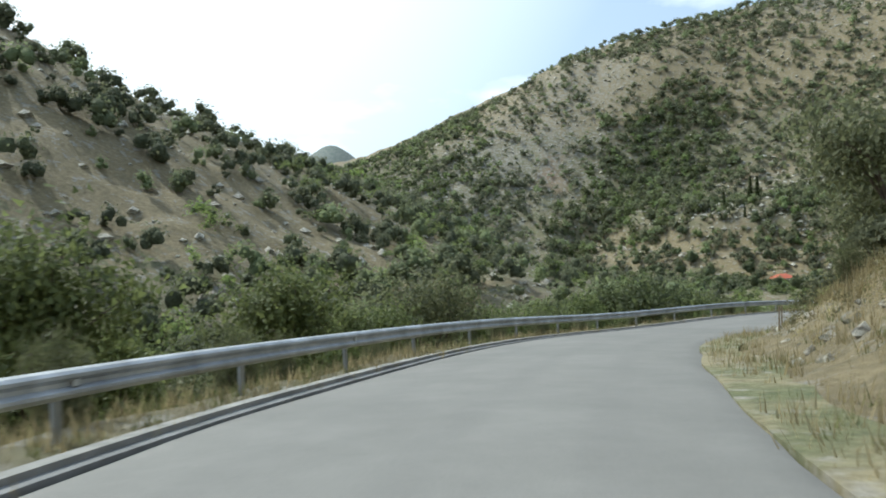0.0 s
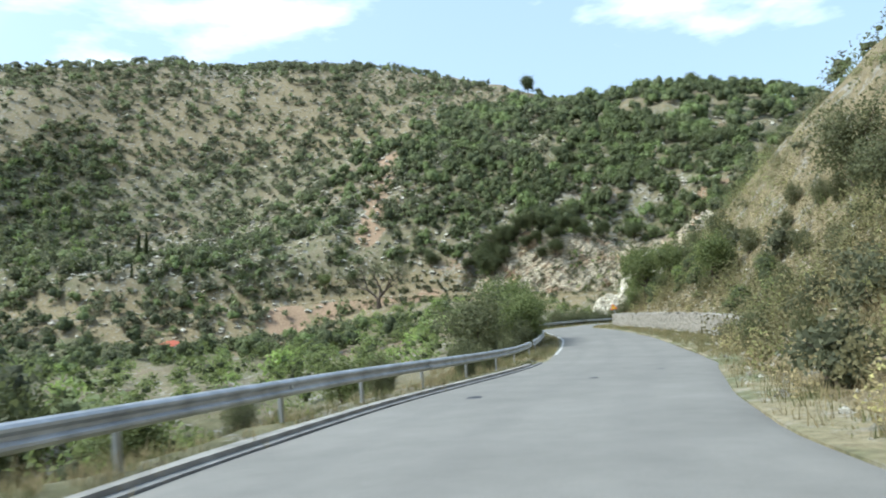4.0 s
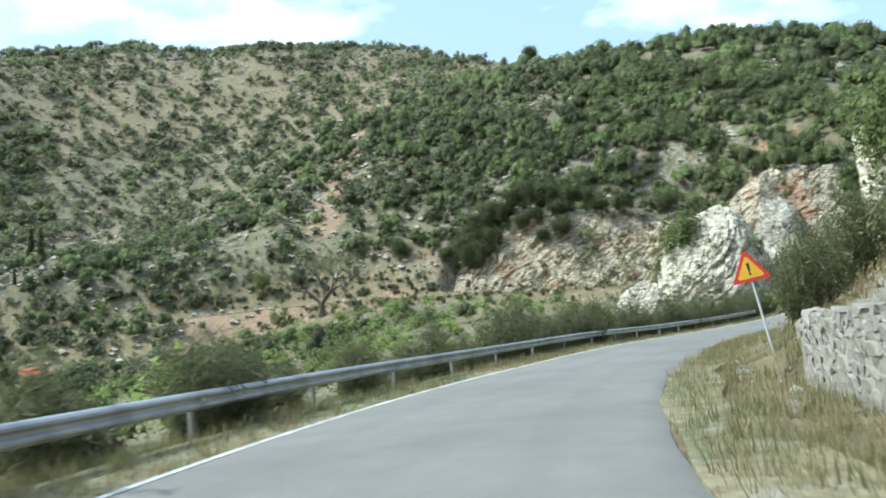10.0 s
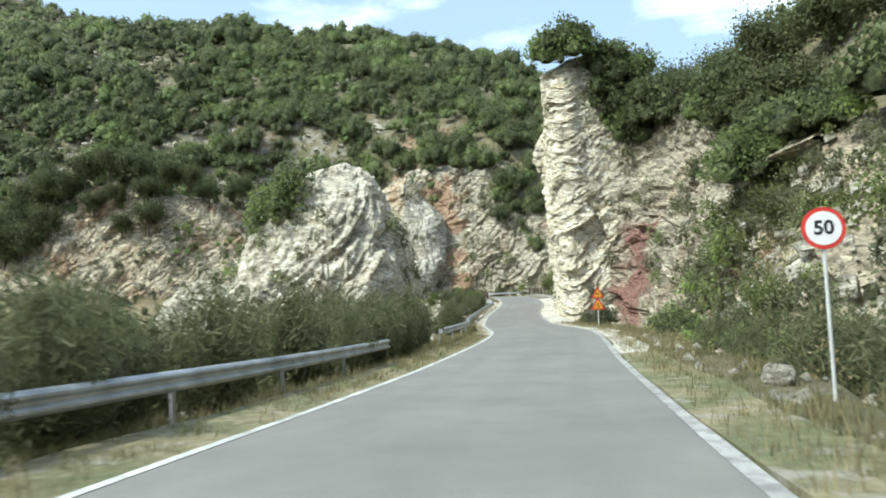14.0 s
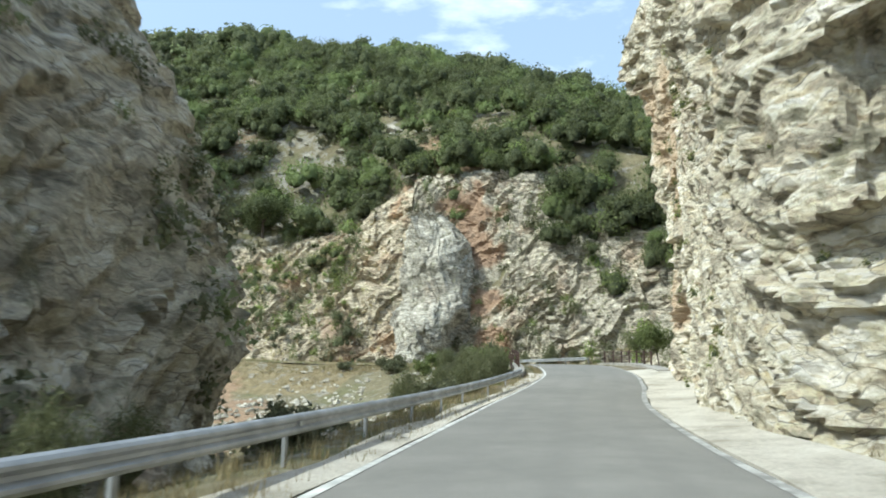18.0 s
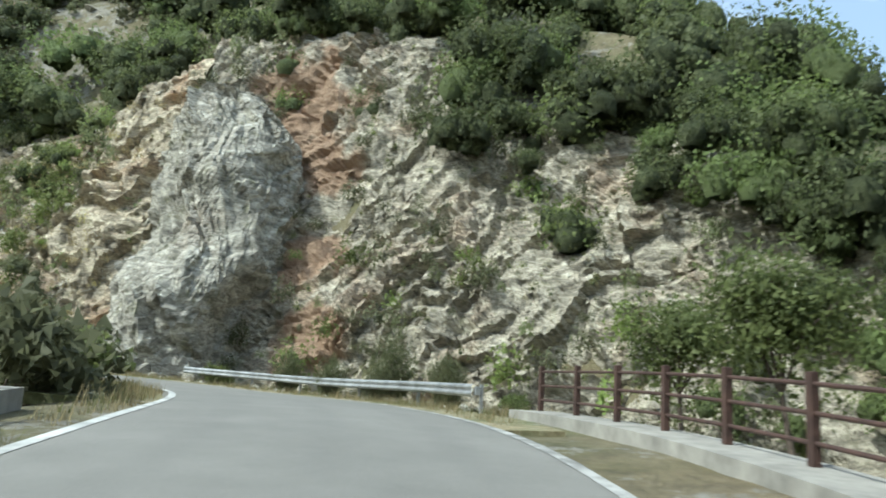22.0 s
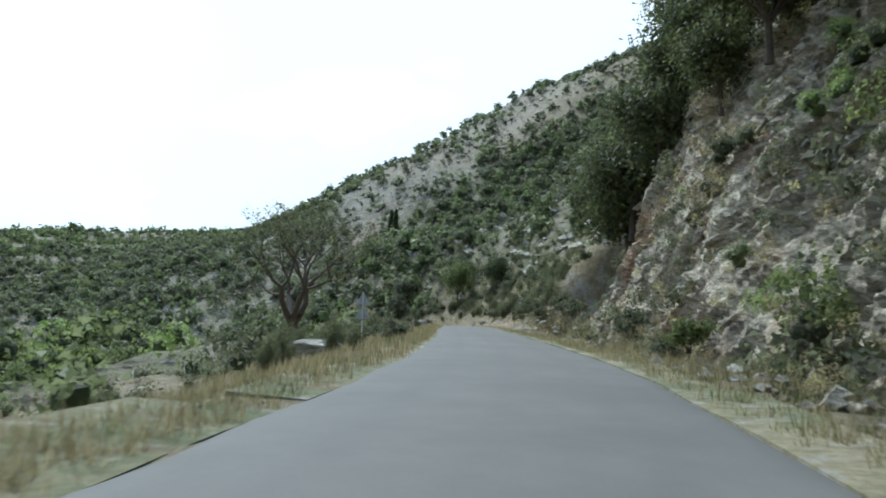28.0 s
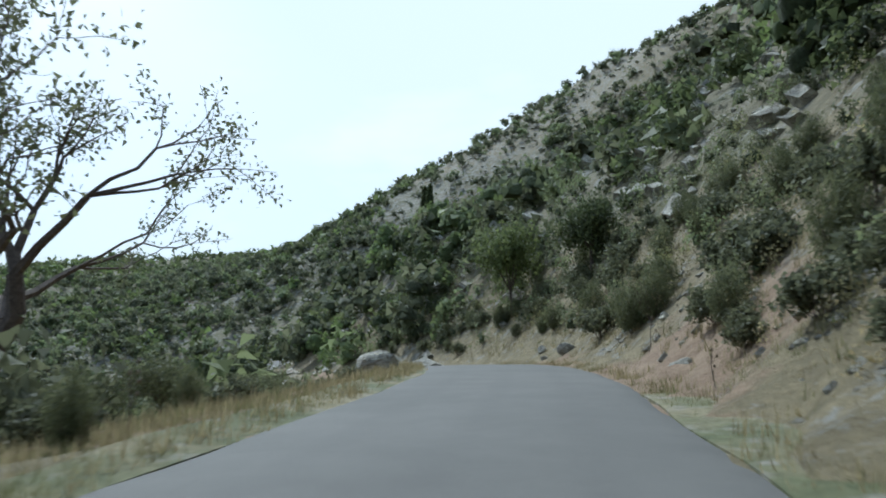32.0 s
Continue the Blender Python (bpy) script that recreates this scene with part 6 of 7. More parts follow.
def hill_points(n, x0, x1, y0, y1, seed, clear, cover, thick=(), thin=()):
    """Random places whose chance follows the plan: a common cover, thick patches and thin ones (x, y, radius)."""
    rng = np.random.default_rng(seed)
    q = np.column_stack([rng.uniform(x0, x1, n), rng.uniform(y0, y1, n)])
    tau, d, rz = nearest(q)
    x, y = q[:, 0], q[:, 1]
    chance = cover * (1 + 0.75 * lattice(x, y, 46, seed) + 0.45 * lattice(x, y, 17, seed + 1))
    chance = np.maximum(chance, blobs(x, y, thick)) if thick else chance
    chance *= 1 - blobs(x, y, thin) if thin else 1
    keep = (rng.uniform(0, 1, n) < chance) & (np.abs(d) > np.where(tau < 36.3, clear, 5.5)) & (np.hypot(x - 141, y - 311) > 12)
    return q[keep]


THICK = [(155, 520, 62), (190, 548, 45), (105, 455, 52), (120, 425, 34), (262, 500, 20), (285, 480, 20), (303, 463, 18), (318, 305, 46), (335, 340, 40), (300, 262, 36), (340, 270, 60), (262, 300, 20), (285, 320, 18), (278, 300, 22), (380, 330, 70)]
THIN = [(303, 371, 11), (287, 356, 10), (270, 341, 11), (252, 326, 10), (243, 318, 10), (238, 294, 22), (218, 281, 20), (205, 298, 20), (187, 305, 16), (330, 395, 24), (296, 405, 20), (215, 340, 22), (258, 254, 14)]
q = hill_points(15500, -120, 480, 265, 720, 41, 30, 0.45, THICK, THIN)
scatter("hillside_scrub", q, sizes(len(q), 1.9, 5.2, 1), 50, LEAF_SCRUB, "dark green evergreen scrub dotted over the stony hillside", 1, card=0.26, lift=0.35, clumps=3)
q = hill_points(14000, -120, 480, 265, 720, 141, 24, 0.75, (), THIN)
scatter("hillside_garrigue", q, sizes(len(q), 0.5, 1.5, 141), 9, LEAF_SCRUB, "low grey-green garrigue between the larger bushes", 141, card=0.6)
q = hill_points(2600, 40, 330, 215, 420, 42, 34, 0.30, (), THIN)
scatter("slope_oaks", q, sizes(len(q), 1.8, 4.8, 2), 90, LEAF_OAK, "evergreen oaks on the lower slope", 2, 0.8, card=0.16, lift=0.5, clumps=4)
q = hill_points(1500, 40, 250, 375, 575, 52, 22, 0.0, [(155, 520, 58), (190, 548, 40), (105, 455, 48), (120, 425, 32)], ())
scatter("slope_wood", q, sizes(len(q), 1.8, 4.8, 12), 80, LEAF_OAK, "dark wood filling a fold of the slope", 12, 1.0, card=0.34)
q = hill_points(900, -10, 235, 262, 440, 53, 13, 0.30, (), ())
scatter("meadow_trees", q, sizes(len(q), 1.4, 3.6, 13), 110, LEAF_SCRUB, "scattered trees on the far valley floor", 13, 1.0, card=0.38)
q = ground_points(1350, 275, 490, 110, 400, 43, 20, -0.75)
q = q[(q[:, 0] > 340) | (q[:, 1] > 248)]
scatter("hilltop_wood", q, sizes(len(q), 2.8, 6.4, 3), 170, LEAF_OAK, "dense dark oak wood over the hilltop", 3, 0.8, card=0.12, lift=0.6, clumps=4)
q = hill_points(600, 236, 312, 214, 305, 58, 16, 0.5, [(275, 250, 30), (262, 265, 22), (290, 230, 26)], ())
q = q[nearest(q)[1] < 0]
scatter("cliff_oaks", q, sizes(len(q), 1.4, 4.2, 58), 260, LEAF_OAK, "evergreen oaks on the broken slope above the road", 58, 0.9, 3, 0.12, lift=0.5, clumps=5, spread=0.3)
q = ground_points(820, 276, 350, 100, 255, 44, 18, -0.9)
q = q[land(q) > np.where(q[:, 1] > 172, 13, 10)]
fresh = hill_points(260, 276, 316, 112, 200, 59, 18, 0.32, (), ())
scatter("cliff_top_greens", fresh, sizes(len(fresh), 1.6, 3.6, 59), 620, LEAF_FRESH, "fresh green trees among the oaks above the cliffs", 59, 0.95, 3, 0.085, lift=0.6, clumps=7, spread=0.4)
scatter("cliff_top_wood", q, sizes(len(q), 2.0, 4.6, 4), 560, LEAF_OAK, "dense evergreen oak wood above the cliffs", 4, 0.85, 3, 0.075, lift=0.6, clumps=8, spread=0.5)
q = ground_points(1500, -170, 40, 70, 330, 45, 26, -0.5)
scatter("left_hill_scrub", q, sizes(len(q), 1.3, 4.8, 5), 110, LEAF_SCRUB, "grey-green scrub on the dry grassy hill", 5, 0.9, card=0.12, lift=0.4, clumps=4, spread=0.35)
q = np.vstack([ground_points(1500, -40, 210, 45, 300, 46, 13, 0.05, 22), ground_points(380, 165, 250, 172, 262, 56, 24, -0.25, 18)])
tau_q, d_q, rz_q = nearest(q)
q = q[d_q > 0]
scatter("valley_trees", q, sizes(len(q), 1.2, 3.3, 6), 170, LEAF_FRESH, "green trees and bushes in the valley bottom", 6, 0.95, 3, 0.13, lift=0.45, clumps=3, spread=0.4)
q = ground_points(3200, -40, 260, -60, 120, 47, 11, -0.6, 18)
tau_q, d_q, rz_q = nearest(q)
q = q[d_q < 0]
scatter("bank_scrub", q, sizes(len(q), 0.6, 2.4, 7), 75, LEAF_SCRUB, "olive-green scrub over the roadside hill", 7, 0.9, 3, 0.15, clumps=3, spread=0.35)
q = ground_points(1000, 90, 330, 262, 560, 57, 32, -0.2, 24)
scatter("north_slope_scrub", q, sizes(len(q), 1.0, 4.2, 57), 36, LEAF_OAK, "dark evergreen scrub thick on the northern slope", 57, 0.8, card=0.2, lift=0.45, clumps=3)
q = ground_points(5200, -360, 40, 400, 720, 48, 60, -0.6)
scatter("far_ridge_scrub", q, sizes(len(q), 1.6, 4.6, 8), 12, LEAF_OAK, "scrub on the far western ridge", 8)
q = ground_points(900, 150, 330, 262, 420, 49, 15, -0.2)
tau_q, d_q, rz_q = nearest(q)
q = q[(d_q < 0) & (d_q > -70)]
scatter("roadside_wood", q, sizes(len(q), 1.2, 3.2, 9), 160, LEAF_OAK, "dark trees on the slope above the road", 9, 1.1, 3, 0.26)
q = ground_points(1500, 225, 300, 170, 275, 50, 8.5, -0.3, 14)
tau_q, d_q, rz_q = nearest(q)
q = q[d_q < -8]
scatter("ledge_scrub", q, sizes(len(q), 0.5, 1.8, 10), 160, LEAF_SCRUB, "scrub clinging to the rocky bank", 10, 1.0, 3, 0.25)

q = hill_points(900, 135, 235, 52, 118, 60, 16, 0.55, (), ())
q = q[nearest(q)[1] < 0]
scatter("ridge_scrub", q, sizes(len(q), 0.9, 2.8, 60), 90, LEAF_SCRUB, "olive scrub covering the ridge above the road", 60, 0.9, 3, 0.15, clumps=3, spread=0.35)
q = along_road(640, 1.5, 17.6, -8.0, -27, 51)
scatter("bank_bushes", q, sizes(len(q), 0.45, 1.5, 51), 230, LEAF_BROOM, "olive-green bushes on the steep roadside bank", 51, 0.95, 3, 0.085)

q = np.vstack([along_road(620, 0.3, 7.2, -5.0, -24, 151), along_road(480, 6.8, 12.5, -8.4, -24, 152), along_road(240, 11.5, 17, -6.0, -15, 153), along_road(420, 27.5, 38, -5.4, -20, 154), along_road(240, 7.0, 11.2, -7.0, -10.5, 155)])
scatter("bank_brush", q, sizes(len(q), 0.4, 1.35, 151), 170, LEAF_BRUSH, "dry olive brush and half-dead broom on the bank", 151, 1.1, 3, 0.09)
q = np.vstack([along_road(520, 0.5, 7.0, -4.6, -18, 156), along_road(420, 7.0, 11.4, -7.2, -18, 157), along_road(160, 11.5, 17, -4.8, -12, 158), along_road(320, 27.5, 38, -4.8, -16, 159)])
scatter("straw_tufts", q, sizes(len(q), 0.2, 0.65, 156), 80, STRAW, "bleached straw tufts on the bank", 156, 1.2, 3, 0.12)
q = np.vstack([along_road(520, 28.8, 37.5, -6.3, -24, 54), along_road(160, 28.5, 36, 7.5, 24, 55)])
scatter("slope_bushes", q, sizes(len(q), 0.4, 1.5, 54), 140, LEAF_SCRUB, "grey-green bushes on the slopes beside the road", 54, 0.95, 3, 0.17)
q = np.vstack([along_road(46, 14.2, 17.2, -6.2, -10.5, 160), along_road(26, 6.9, 10.8, -7.6, -11.0, 161)])
scatter("bank_greens", q, sizes(len(q), 0.6, 1.5, 160), 420, LEAF_FRESH, "fresh green shrubs on the bank above the road", 160, 1.1, 3, 0.09, clumps=5)


def dry_stalk(seed, height):
    """A dead thistle: a thin stem with short side shoots and seed heads."""
    rng = np.random.default_rng(seed)
    root = thing("thistle_stalk", (0, 0, 0), 0, "dry brown thistle stalk standing in the verge grass", "weed", "thistle stalks on the verge")
    bm, heads = bmesh.new(), []
    a = Vector((0, 0, -0.1))
    for k in range(6):
        b = a + Vector((rng.normal(0, 0.03), rng.normal(0, 0.03), height / 6))
        tube(bm, a, b, 0.012, 0.009, 5)
        if k > 1:
            ang = rng.uniform(0, math.tau)
            e = b + Vector((math.cos(ang) * 0.16, math.sin(ang) * 0.16, rng.uniform(0.12, 0.24)))
            tube(bm, b, e, 0.007, 0.004, 4)
            heads.append(e)
        a = b
    part("stem", bm, BARK, root)
    for e in (*heads, a):
        head = bmesh.new()
        bmesh.ops.create_icosphere(head, subdivisions=1, radius=0.032, matrix=Matrix.Translation(e) @ Matrix.Diagonal((1, 1, 1.4, 1)))
        part("seed_head", head, STAKE, root)
    return root


stalks = [dry_stalk(400 + k, 1.0 + 0.15 * k) for k in range(3)]
for k, (tau, d) in enumerate(((25.6, 3.9), (25.75, 4.3), (25.9, 4.6), (25.3, 4.2), (26.2, 5.0), (26.6, 5.4), (27.2, 5.8), (30.0, 4.6), (30.35, 5.2), (30.7, 4.4), (31.0, 5.6), (31.4, 4.9), (31.9, 4.4), (32.6, 4.8), (30.6, -4.3), (31.0, -4.6), (31.7, -4.2), (32.3, -4.5), (32.9, -4.3), (33.5, -4.7), (27.6, -4.6), (27.9, -5.0), (28.2, -4.5))):
    put_at(stalks[k % 3], tau, d, 0.8 + 0.1 * (k * 7 % 5))
drop_kit(stalks)


# plants rooted on the rock faces
def on_faces(name, sets, n, lo, hi, per, leaf, label, seed, card=0.26, clumps=0):
    rng = np.random.default_rng(seed)
    pts = []
    for nodes, s0, s1, v0, v1, share_n in sets:
        for _ in range(int(n * share_n)):
            pts.append(face_point(nodes, rng.uniform(s0, s1), rng.uniform(v0, v1)))
    pts = np.array(pts)
    scatter(name, pts[:, :2], sizes(len(pts), lo, hi, seed), per, leaf, label, seed, 0.9, 4, card, pts[:, 2] - 0.2, clumps=clumps, spread=0.4)


B_FIN, B_GULLY, B_OUT = beside(FIN, 2.6), beside(GULLY, 0.4), beside(OUTCROP, 0.4)
on_faces("ledge_bushes", [(FACE_BANK, 0.1, 0.95, 0.02, 0.98, 0.5), (FACE_GORGE, 0.1, 1.0, 0.03, 0.95, 0.75), (B_OUT, 0, 0.95, 0.02, 1.0, 1.3), (B_GULLY, 0, 1, 0.15, 1.0, 0.3)], 260, 0.3, 1.2, 200, LEAF_SCRUB, "grey-green bushes on the rock ledges", 81, 0.16)
on_faces("ledge_greens", [(FACE_BANK, 0.15, 0.6, 0.05, 0.75, 0.6), (FACE_GORGE, 0.1, 0.9, 0.0, 0.4, 0.2), (B_OUT, 0.1, 0.9, 0.1, 1.0, 0.5)], 130, 0.4, 1.5, 240, LEAF_FRESH, "bright green shrubs on the rock ledges", 82, 0.16)
on_faces("slope_shrubs", [(FACE_BANK, 0.12, 0.45, 0.12, 0.45, 0.5), (FACE_BANK, 0.3, 0.75, 0.05, 0.5, 0.5)], 32, 0.7, 1.6, 420, LEAF_SCRUB, "round grey-green shrubs on the earth bank", 87, 0.10, 4)
on_faces("slope_greens", [(FACE_BANK, 0.18, 0.45, 0.55, 0.8, 0.6), (FACE_BANK, 0.38, 0.42, 0.28, 0.38, 0.1), (FACE_BANK, 0.5, 0.62, 0.4, 0.65, 0.3)], 40, 0.6, 1.4, 420, LEAF_FRESH, "bright green shrubs on the earth bank", 88, 0.10, 4)
on_faces("gorge_oaks", [(FACE_GORGE, 0.14, 0.32, 0.45, 0.8, 0.5), (FACE_GORGE, 0.2, 0.36, 0.05, 0.4, 0.3)], 34, 1.1, 2.6, 800, LEAF_OAK, "dark oaks rooted in the gorge wall", 89, 0.08, 6)
on_faces("bank_straw", [(FACE_BANK, 0.05, 0.8, 0.03, 0.8, 1.0)], 420, 0.2, 0.6, 60, STRAW, "bleached straw tufts on the earth bank", 90, 0.2)
on_faces("hanging_oaks", [(FACE_GORGE, 0.12, 0.62, 0.62, 1.0, 0.7), (FACE_GORGE, 0.2, 0.9, 0.92, 1.0, 0.3)], 50, 1.2, 3.4, 950, LEAF_OAK, "dark oaks hanging over the cliff", 86, 0.075, 7)
on_faces("face_tufts", [(FACE_BANK, 0, 1, 0, 1, 0.3), (FACE_GORGE, 0, 1, 0, 1, 0.5), (B_FIN, 0.05, 0.9, 0.02, 0.95, 0.3), (B_GULLY, 0, 1, 0, 1, 0.1)], 560, 0.15, 0.42, 60, WEED, "grass tufts in the rock joints", 83, 0.22)
on_faces("crag_top_oaks", [(B_FIN, 0.0, 0.3, 0.93, 1.0, 0.5), (B_FIN, 0.0, 0.12, 0.7, 0.95, 0.2), (B_GULLY, 0.0, 1.0, 0.82, 0.97, 0.4), (B_OUT, 0.1, 1, 0.82, 0.98, 0.5)], 70, 0.9, 3.0, 520, LEAF_OAK, "dark oaks growing on top of the crags", 84, 0.11, 5)
rng_o = np.random.default_rng(85)
top_v = np.array([tuple(v.co) for v in outcrop.data.vertices])
high = top_v[(top_v[:, 2] > -1.0) & (0.93 * (top_v[:, 1] - 144.5) - 0.37 * (top_v[:, 0] - 197) > 2.5)]
spot = high[rng_o.integers(0, len(high), 40)]
scatter("outcrop_bushes", spot[:, :2], sizes(40, 0.8, 2.8, 85), 420, LEAF_OAK, "oak scrub on top of the outcrop", 85, 0.9, 3, 0.15, spot[:, 2] - 0.5)
low_v = top_v[(top_v[:, 2] < 1.0) & (top_v[:, 2] > -11)]
spot = low_v[rng_o.integers(0, len(low_v), 130)]
scatter("outcrop_shrubs", spot[:, :2], sizes(130, 0.3, 1.3, 87), 160, LEAF_SCRUB, "small grey-green shrubs rooted in the outcrop", 87, 0.9, 3, 0.17, spot[:, 2] - 0.2)


# dry grass and weeds on the verges
def verge_grass(name, n, t0, t1, lo, hi, leaf, label, seed, blades=9, height=0.38, width=0.022):
    rng = np.random.default_rng(seed)
    tau = rng.uniform(t0, t1, n)
    side = rng.choice([-1, 1], n)
    d = side * (HALF + np.interp(tau, *WIDER) * (side < 0) + lo + (hi - lo) * rng.uniform(0, 1, n) ** 1.4)
    xy = np.array([tuple(at(t, k))[:2] for t, k in zip(tau, d)])
    keep = lattice(xy[:, 0], xy[:, 1], 3.0, seed) + rng.uniform(-0.5, 0.7, n) > -0.1
    keep &= ~((side < 0) & (tau > 18.4) & (tau < 23.3) & (np.abs(d) < HALF + 2.6))
    keep &= ~((tau > 21.7) & (tau < 23.6) & (np.abs(d) > 3.6))
    keep &= ~((side > 0) & (tau > 26.0) & (tau < 28.2) & (d < HALF + 2.6) & (rng.uniform(0, 1, n) < 0.75))
    xy = xy[keep]
    n = len(xy)
    z = land(xy)
    base = np.repeat(np.column_stack([xy, z - 0.03]), blades, 0)
    m = n * blades
    a = rng.uniform(0, math.tau, m)
    base[:, 0] += rng.normal(0, 0.09, m)
    base[:, 1] += rng.normal(0, 0.09, m)
    h = height * rng.uniform(0.35, 1.3, m) * np.repeat(rng.uniform(0.5, 1.3, n), blades)
    bend = h * rng.uniform(0.1, 0.7, m)
    s = np.stack([-np.sin(a), np.cos(a), 0 * a], 1) * (width * rng.uniform(0.6, 1.4, m))[:, None]
    tip = base + np.stack([np.cos(a) * bend, np.sin(a) * bend, h], 1)
    v = np.stack([base - s, base + s, tip], 1).reshape(-1, 3)
    ob = mesh_np(name, v, np.arange(m * 3).reshape(m, 3), leaf)
    return tagged(ob, label, "grass", kind="stuff")


verge_grass("dry_grass", 22000, -1.5, 35, 0.12, 4.2, STRAW, "dry straw-coloured grass along the road's verges", 61, 11, 0.30, 0.010)
verge_grass("bank_grass", 18000, 1.5, 14, 3.0, 11.0, STRAW, "tall straw grass on the steep bank", 63, 9, 0.42, 0.014)
verge_grass("slope_grass", 15000, 26, 36.5, 0.3, 9.0, STRAW, "tall straw grass on the slopes beside the road", 64, 9, 0.33, 0.012)
verge_grass("verge_weeds", 13000, -1.5, 35, 0.25, 5.5, WEED, "green weeds among the dry verge grass", 62, 12, 0.22, 0.010)

LUSH = make_leaf("green_and_yellow_grass", (0.19, 0.19, 0.075), (0.44, 0.41, 0.21), 0.8)
verge_grass("lush_grass", 7500, 6.4, 12.6, 0.12, 3.6, LUSH, "tall green and yellowing grass below the wall", 65, 14, 0.27, 0.008)
verge_grass("road_foot_grass", 9000, 12.0, 18.4, 0.2, 3.2, LUSH, "green and straw grass at the foot of the bank", 66, 12, 0.20, 0.008)
verge_grass("layby_grass", 9000, 24.0, 33.0, 0.3, 4.5, LUSH, "green and straw grass at the foot of the rocks", 67, 12, 0.22, 0.008)

# ---- rubble retaining wall ----
MORTAR = plain("earthy_mortar", (0.27, 0.255, 0.215), 0.95, 0, 3.0, 0.35, 0.6)


def rubble_wall():
    rows = np.array([(0, *tuple(at(t, d)), h) for t, d, h in WALL])
    path = spline(rows, 0.30)[:, 1:]
    n = len(path)
    t = np.gradient(path[:, :2], axis=0)
    t /= np.linalg.norm(t, axis=1)[:, None]
    face = np.stack([-t[:, 1], t[:, 0]], 1)
    root = thing("retaining_wall", tuple(path[n // 2, :3]), 0, "rough grey limestone rubble retaining wall below the bank", "retaining wall")
    off = path[n // 2, :3]
    core = np.array([[(p[0] - f[0] * b, p[1] - f[1] * b, p[2] - 0.4 + (p[3] + 0.36) * v) for b, v in ((-0.05, 0), (0.0, 1), (1.2, 1.02), (3.0, 1.0))] for p, f in zip(path, face)]).reshape(-1, 3)
    mesh_np("core", core - off, grid_faces(n, 4), MORTAR, root)
    kinds = []
    for k in range(12):
        r = random.Random(500 + k)
        bm = bmesh.new()
        bmesh.ops.create_cube(bm, size=1)
        bmesh.ops.bevel(bm, geom=bm.edges[:], offset=0.12, segments=1, affect="EDGES")
        for v in bm.verts:
            v.co += Vector((r.uniform(-0.17, 0.17), r.uniform(-0.07, 0.07), r.uniform(-0.17, 0.17)))
        me = bpy.data.meshes.new("stone")
        bm.to_mesh(me)
        bm.free()
        me.materials.append(WALL_STONE)
        kinds.append(me)
    made, rest = 0, []
    r = random.Random(77)
    for course in range(9):
        i = r.uniform(0, 1)
        while i < n - 1.2:
            w = r.uniform(0.38, 1.6)
            p = path[min(int(i + w / 2), n - 1)]
            f = face[min(int(i + w / 2), n - 1)]
            h = (p[3] + 0.1) / 9
            z = p[2] - 0.05 + h * (course + 0.5) + r.uniform(-0.04, 0.04)
            if course < 8 or r.random() < 0.8:
                m = Matrix.Translation((p[0] - off[0] + f[0] * r.uniform(-0.13, -0.08), p[1] - off[1] + f[1] * r.uniform(-0.13, -0.08), z - off[2])) @ pose(0, 0, 0, r.uniform(-6, 6), r.uniform(-17, 17), math.degrees(math.atan2(f[1], f[0])) - 90) @ Matrix.Diagonal((0.30 * w * 1.08, 0.30, h * r.uniform(0.8, 1.9), 1))
                if made < 300:
                    share("stone", r.choice(kinds), root, m)
                    made += 1
                else:
                    rest.append((r.choice(kinds), m))
            i += w
    if rest:
        bm = bmesh.new()
        for me, m in rest:
            k = len(bm.verts)
            bm.from_mesh(me)
            bm.verts.ensure_lookup_table()
            for v in bm.verts[k:]:
                v.co = m @ v.co
        tagged(part("stones", bm, WALL_STONE, root), kind="stuff")


def make_wall_stone():
    m, n, l, b = mat("rubble_wall_stone", 0.92)
    info = n.new("ShaderNodeObjectInfo")
    tone = ramp(n, l, info.outputs["Random"], (0.0, (0.13, 0.122, 0.102)), (0.35, (0.225, 0.212, 0.182)), (0.8, (0.33, 0.315, 0.275)), (1.0, (0.27, 0.245, 0.205)))
    f = noise_node(n, l, 4.0, 8, 0.7)
    c = mix(n, l, 0.6, tone, ramp(n, l, f, (0.3, grey(0.25)), (0.7, grey(0.8))), "OVERLAY")
    l.new(c, b.inputs["Base Color"])
    bump(n, l, b, f, 0.8, 0.08)
    return m


WALL_STONE = make_wall_stone()
rubble_wall()


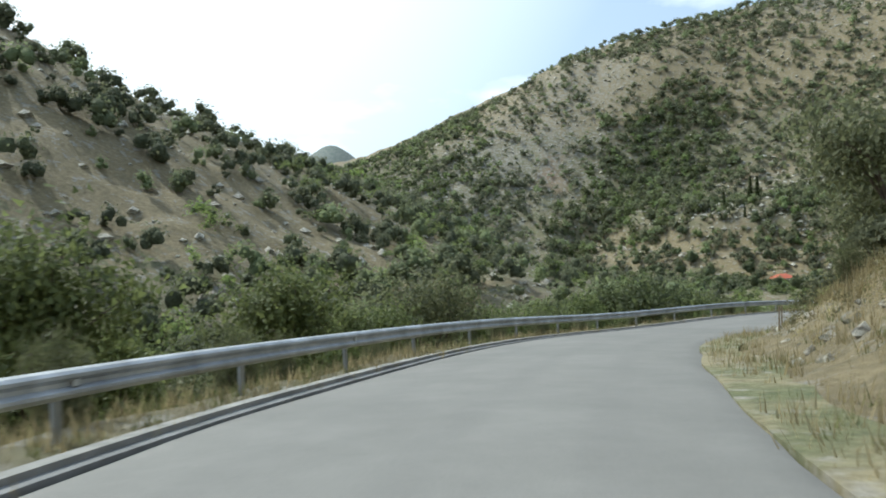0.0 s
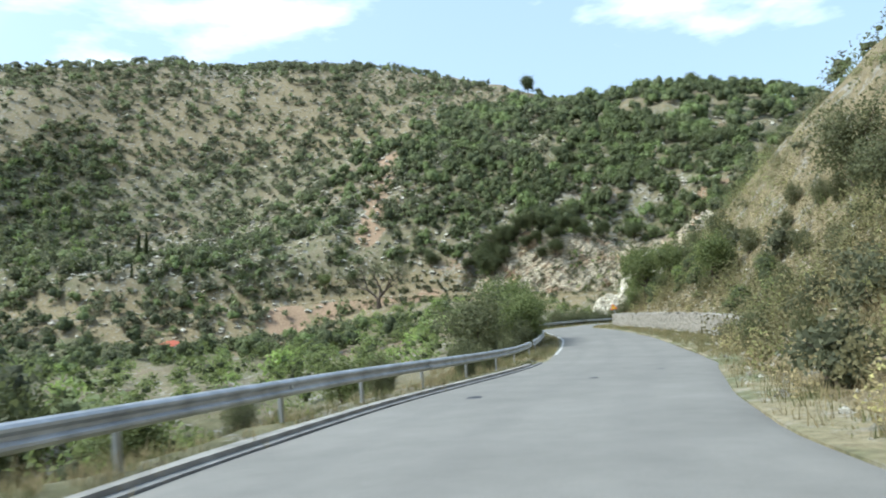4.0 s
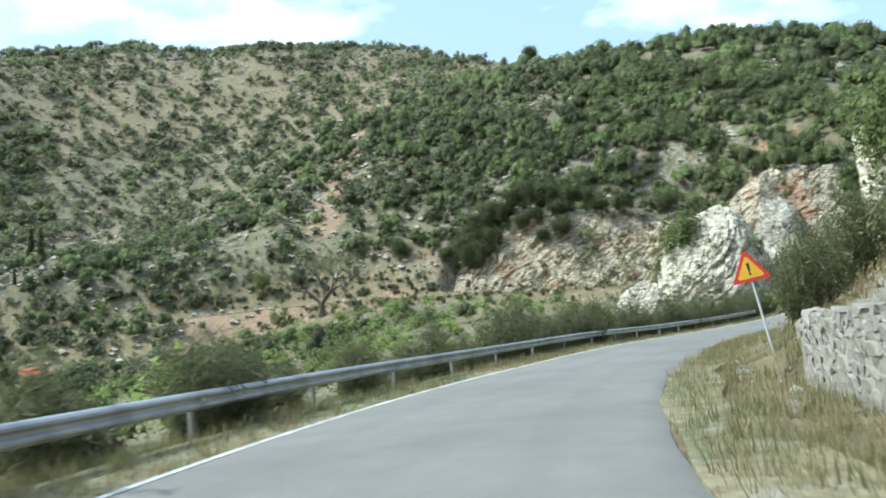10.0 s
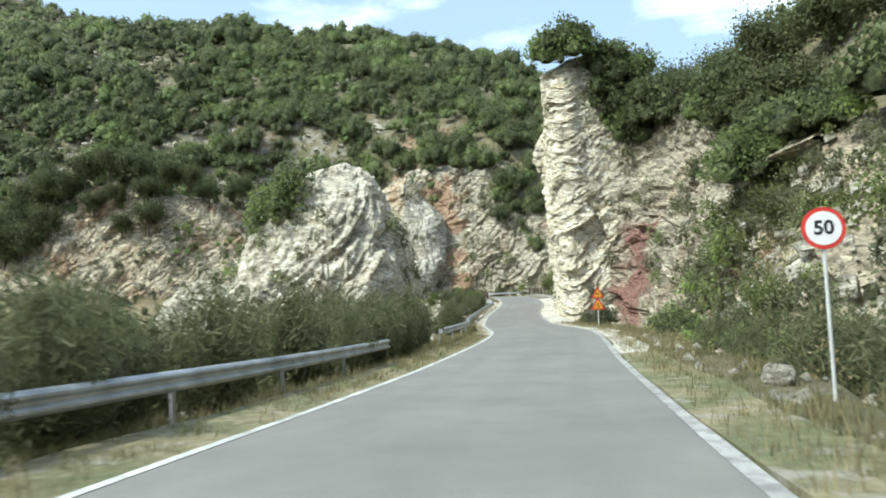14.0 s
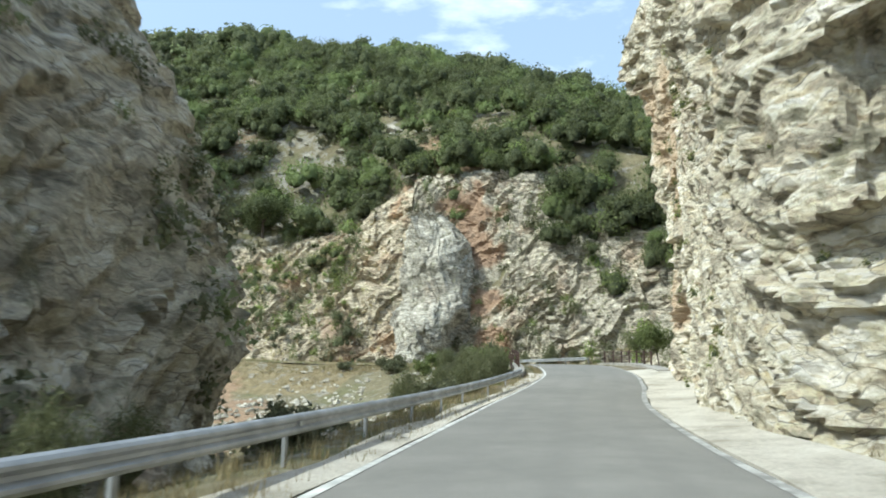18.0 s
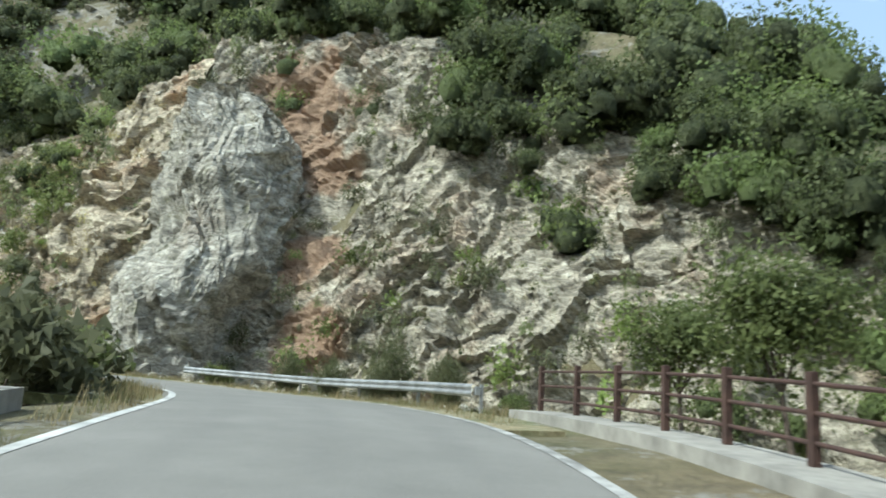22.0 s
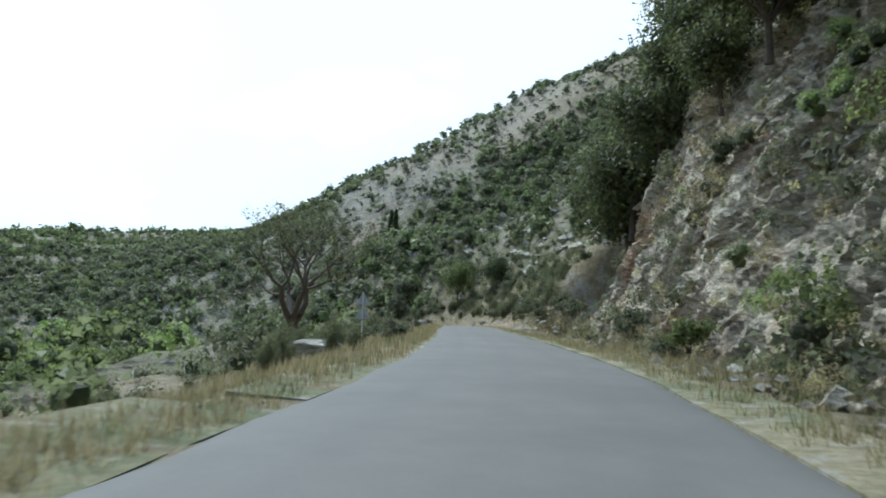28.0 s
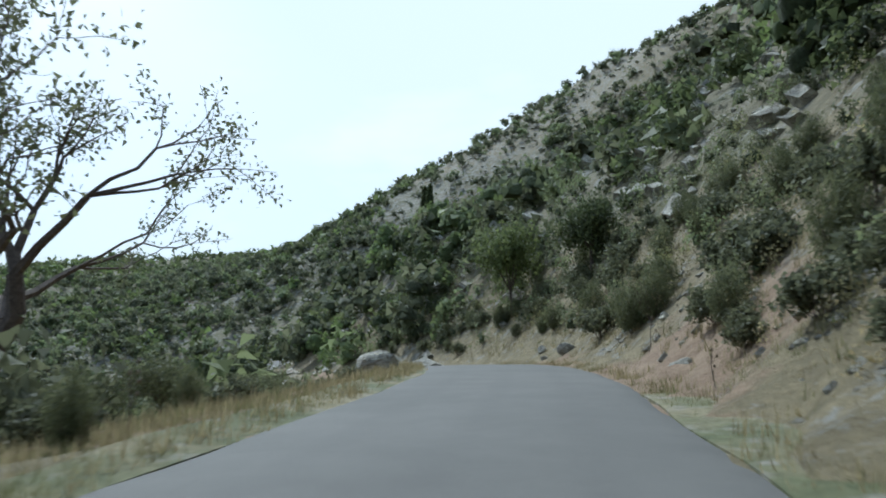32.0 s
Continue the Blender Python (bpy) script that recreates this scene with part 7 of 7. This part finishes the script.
# ---- back of the warning sign past the bridge ----
def sign_back():
    p = at(30.3, 6.5)
    root = thing("warning_sign", (p.x, p.y, p.z - 0.3), heading(30.3) + 180, "grey backs of two stacked warning triangles on a post", "road sign")
    pole(root, 2.6)
    for z, w in ((2.15, 0.85), (1.45, 0.85)):
        bm = bmesh.new()
        plate(bm, tri_points(w, z), 0.012, 0.0)
        back = part("panel", bm, POST_STEEL, root)
        bm = bmesh.new()
        box(bm, w * 0.8, 0.03, 0.04, Matrix.Translation((0, 0.035, z - w * 0.22)))
        part("bracket", bm, POST_STEEL, back)


sign_back()


# ---- small house on the valley floor ----
PLASTER = plain("weathered_plaster", (0.52, 0.48, 0.42), 0.9, 0, 1.2, 0.2)
TILE = plain("red_roof_tile", (0.52, 0.13, 0.07), 0.8, 0, 1.5, 0.25)
DARK = plain("dark_window_opening", (0.03, 0.03, 0.035), 0.3, 0, 2, 0.2, 0)


def small_house():
    x, y = 141.0, 311.0
    z = land([(x, y)])[0]
    root = thing("house", (x, y, z - 0.3), 28, "small plastered house with a red tiled hip roof", "house")
    bm = bmesh.new()
    box(bm, 13, 8, 5.5, Matrix.Translation((0, 0, 2.0)))
    part("wall", bm, PLASTER, root)
    bm = bmesh.new()
    e = [bm.verts.new(c) for c in ((-7.1, -4.6, 4.7), (7.1, -4.6, 4.7), (7.1, 4.6, 4.7), (-7.1, 4.6, 4.7))]
    t = [bm.verts.new(c) for c in ((-3.2, 0, 7.2), (3.2, 0, 7.2))]
    for q in ((e[0], e[1], t[1], t[0]), (e[1], e[2], t[1]), (e[2], e[3], t[0], t[1]), (e[3], e[0], t[0]), (e[3], e[2], e[1], e[0])):
        bm.faces.new(q)
    part("roof", bm, TILE, root)
    root.scale = (0.75, 0.75, 0.75)
    for wx, wy, turn in ((-3.5, -4.02, 0), (0.5, -4.02, 0), (4.2, -4.02, 0), (-6.52, 0, 90), (6.52, 1, 90)):
        bm = bmesh.new()
        box(bm, 1.1, 0.06, 1.3, Matrix.Translation((wx, wy, 2.9)) @ pose(0, 0, 0, 0, 0, turn))
        w = part("window", bm, PAINT, root)
        bm = bmesh.new()
        box(bm, 0.85, 0.08, 1.05, Matrix.Translation((wx, wy, 2.9)) @ pose(0, 0, 0, 0, 0, turn))
        part("pane", bm, DARK, w)


small_house()
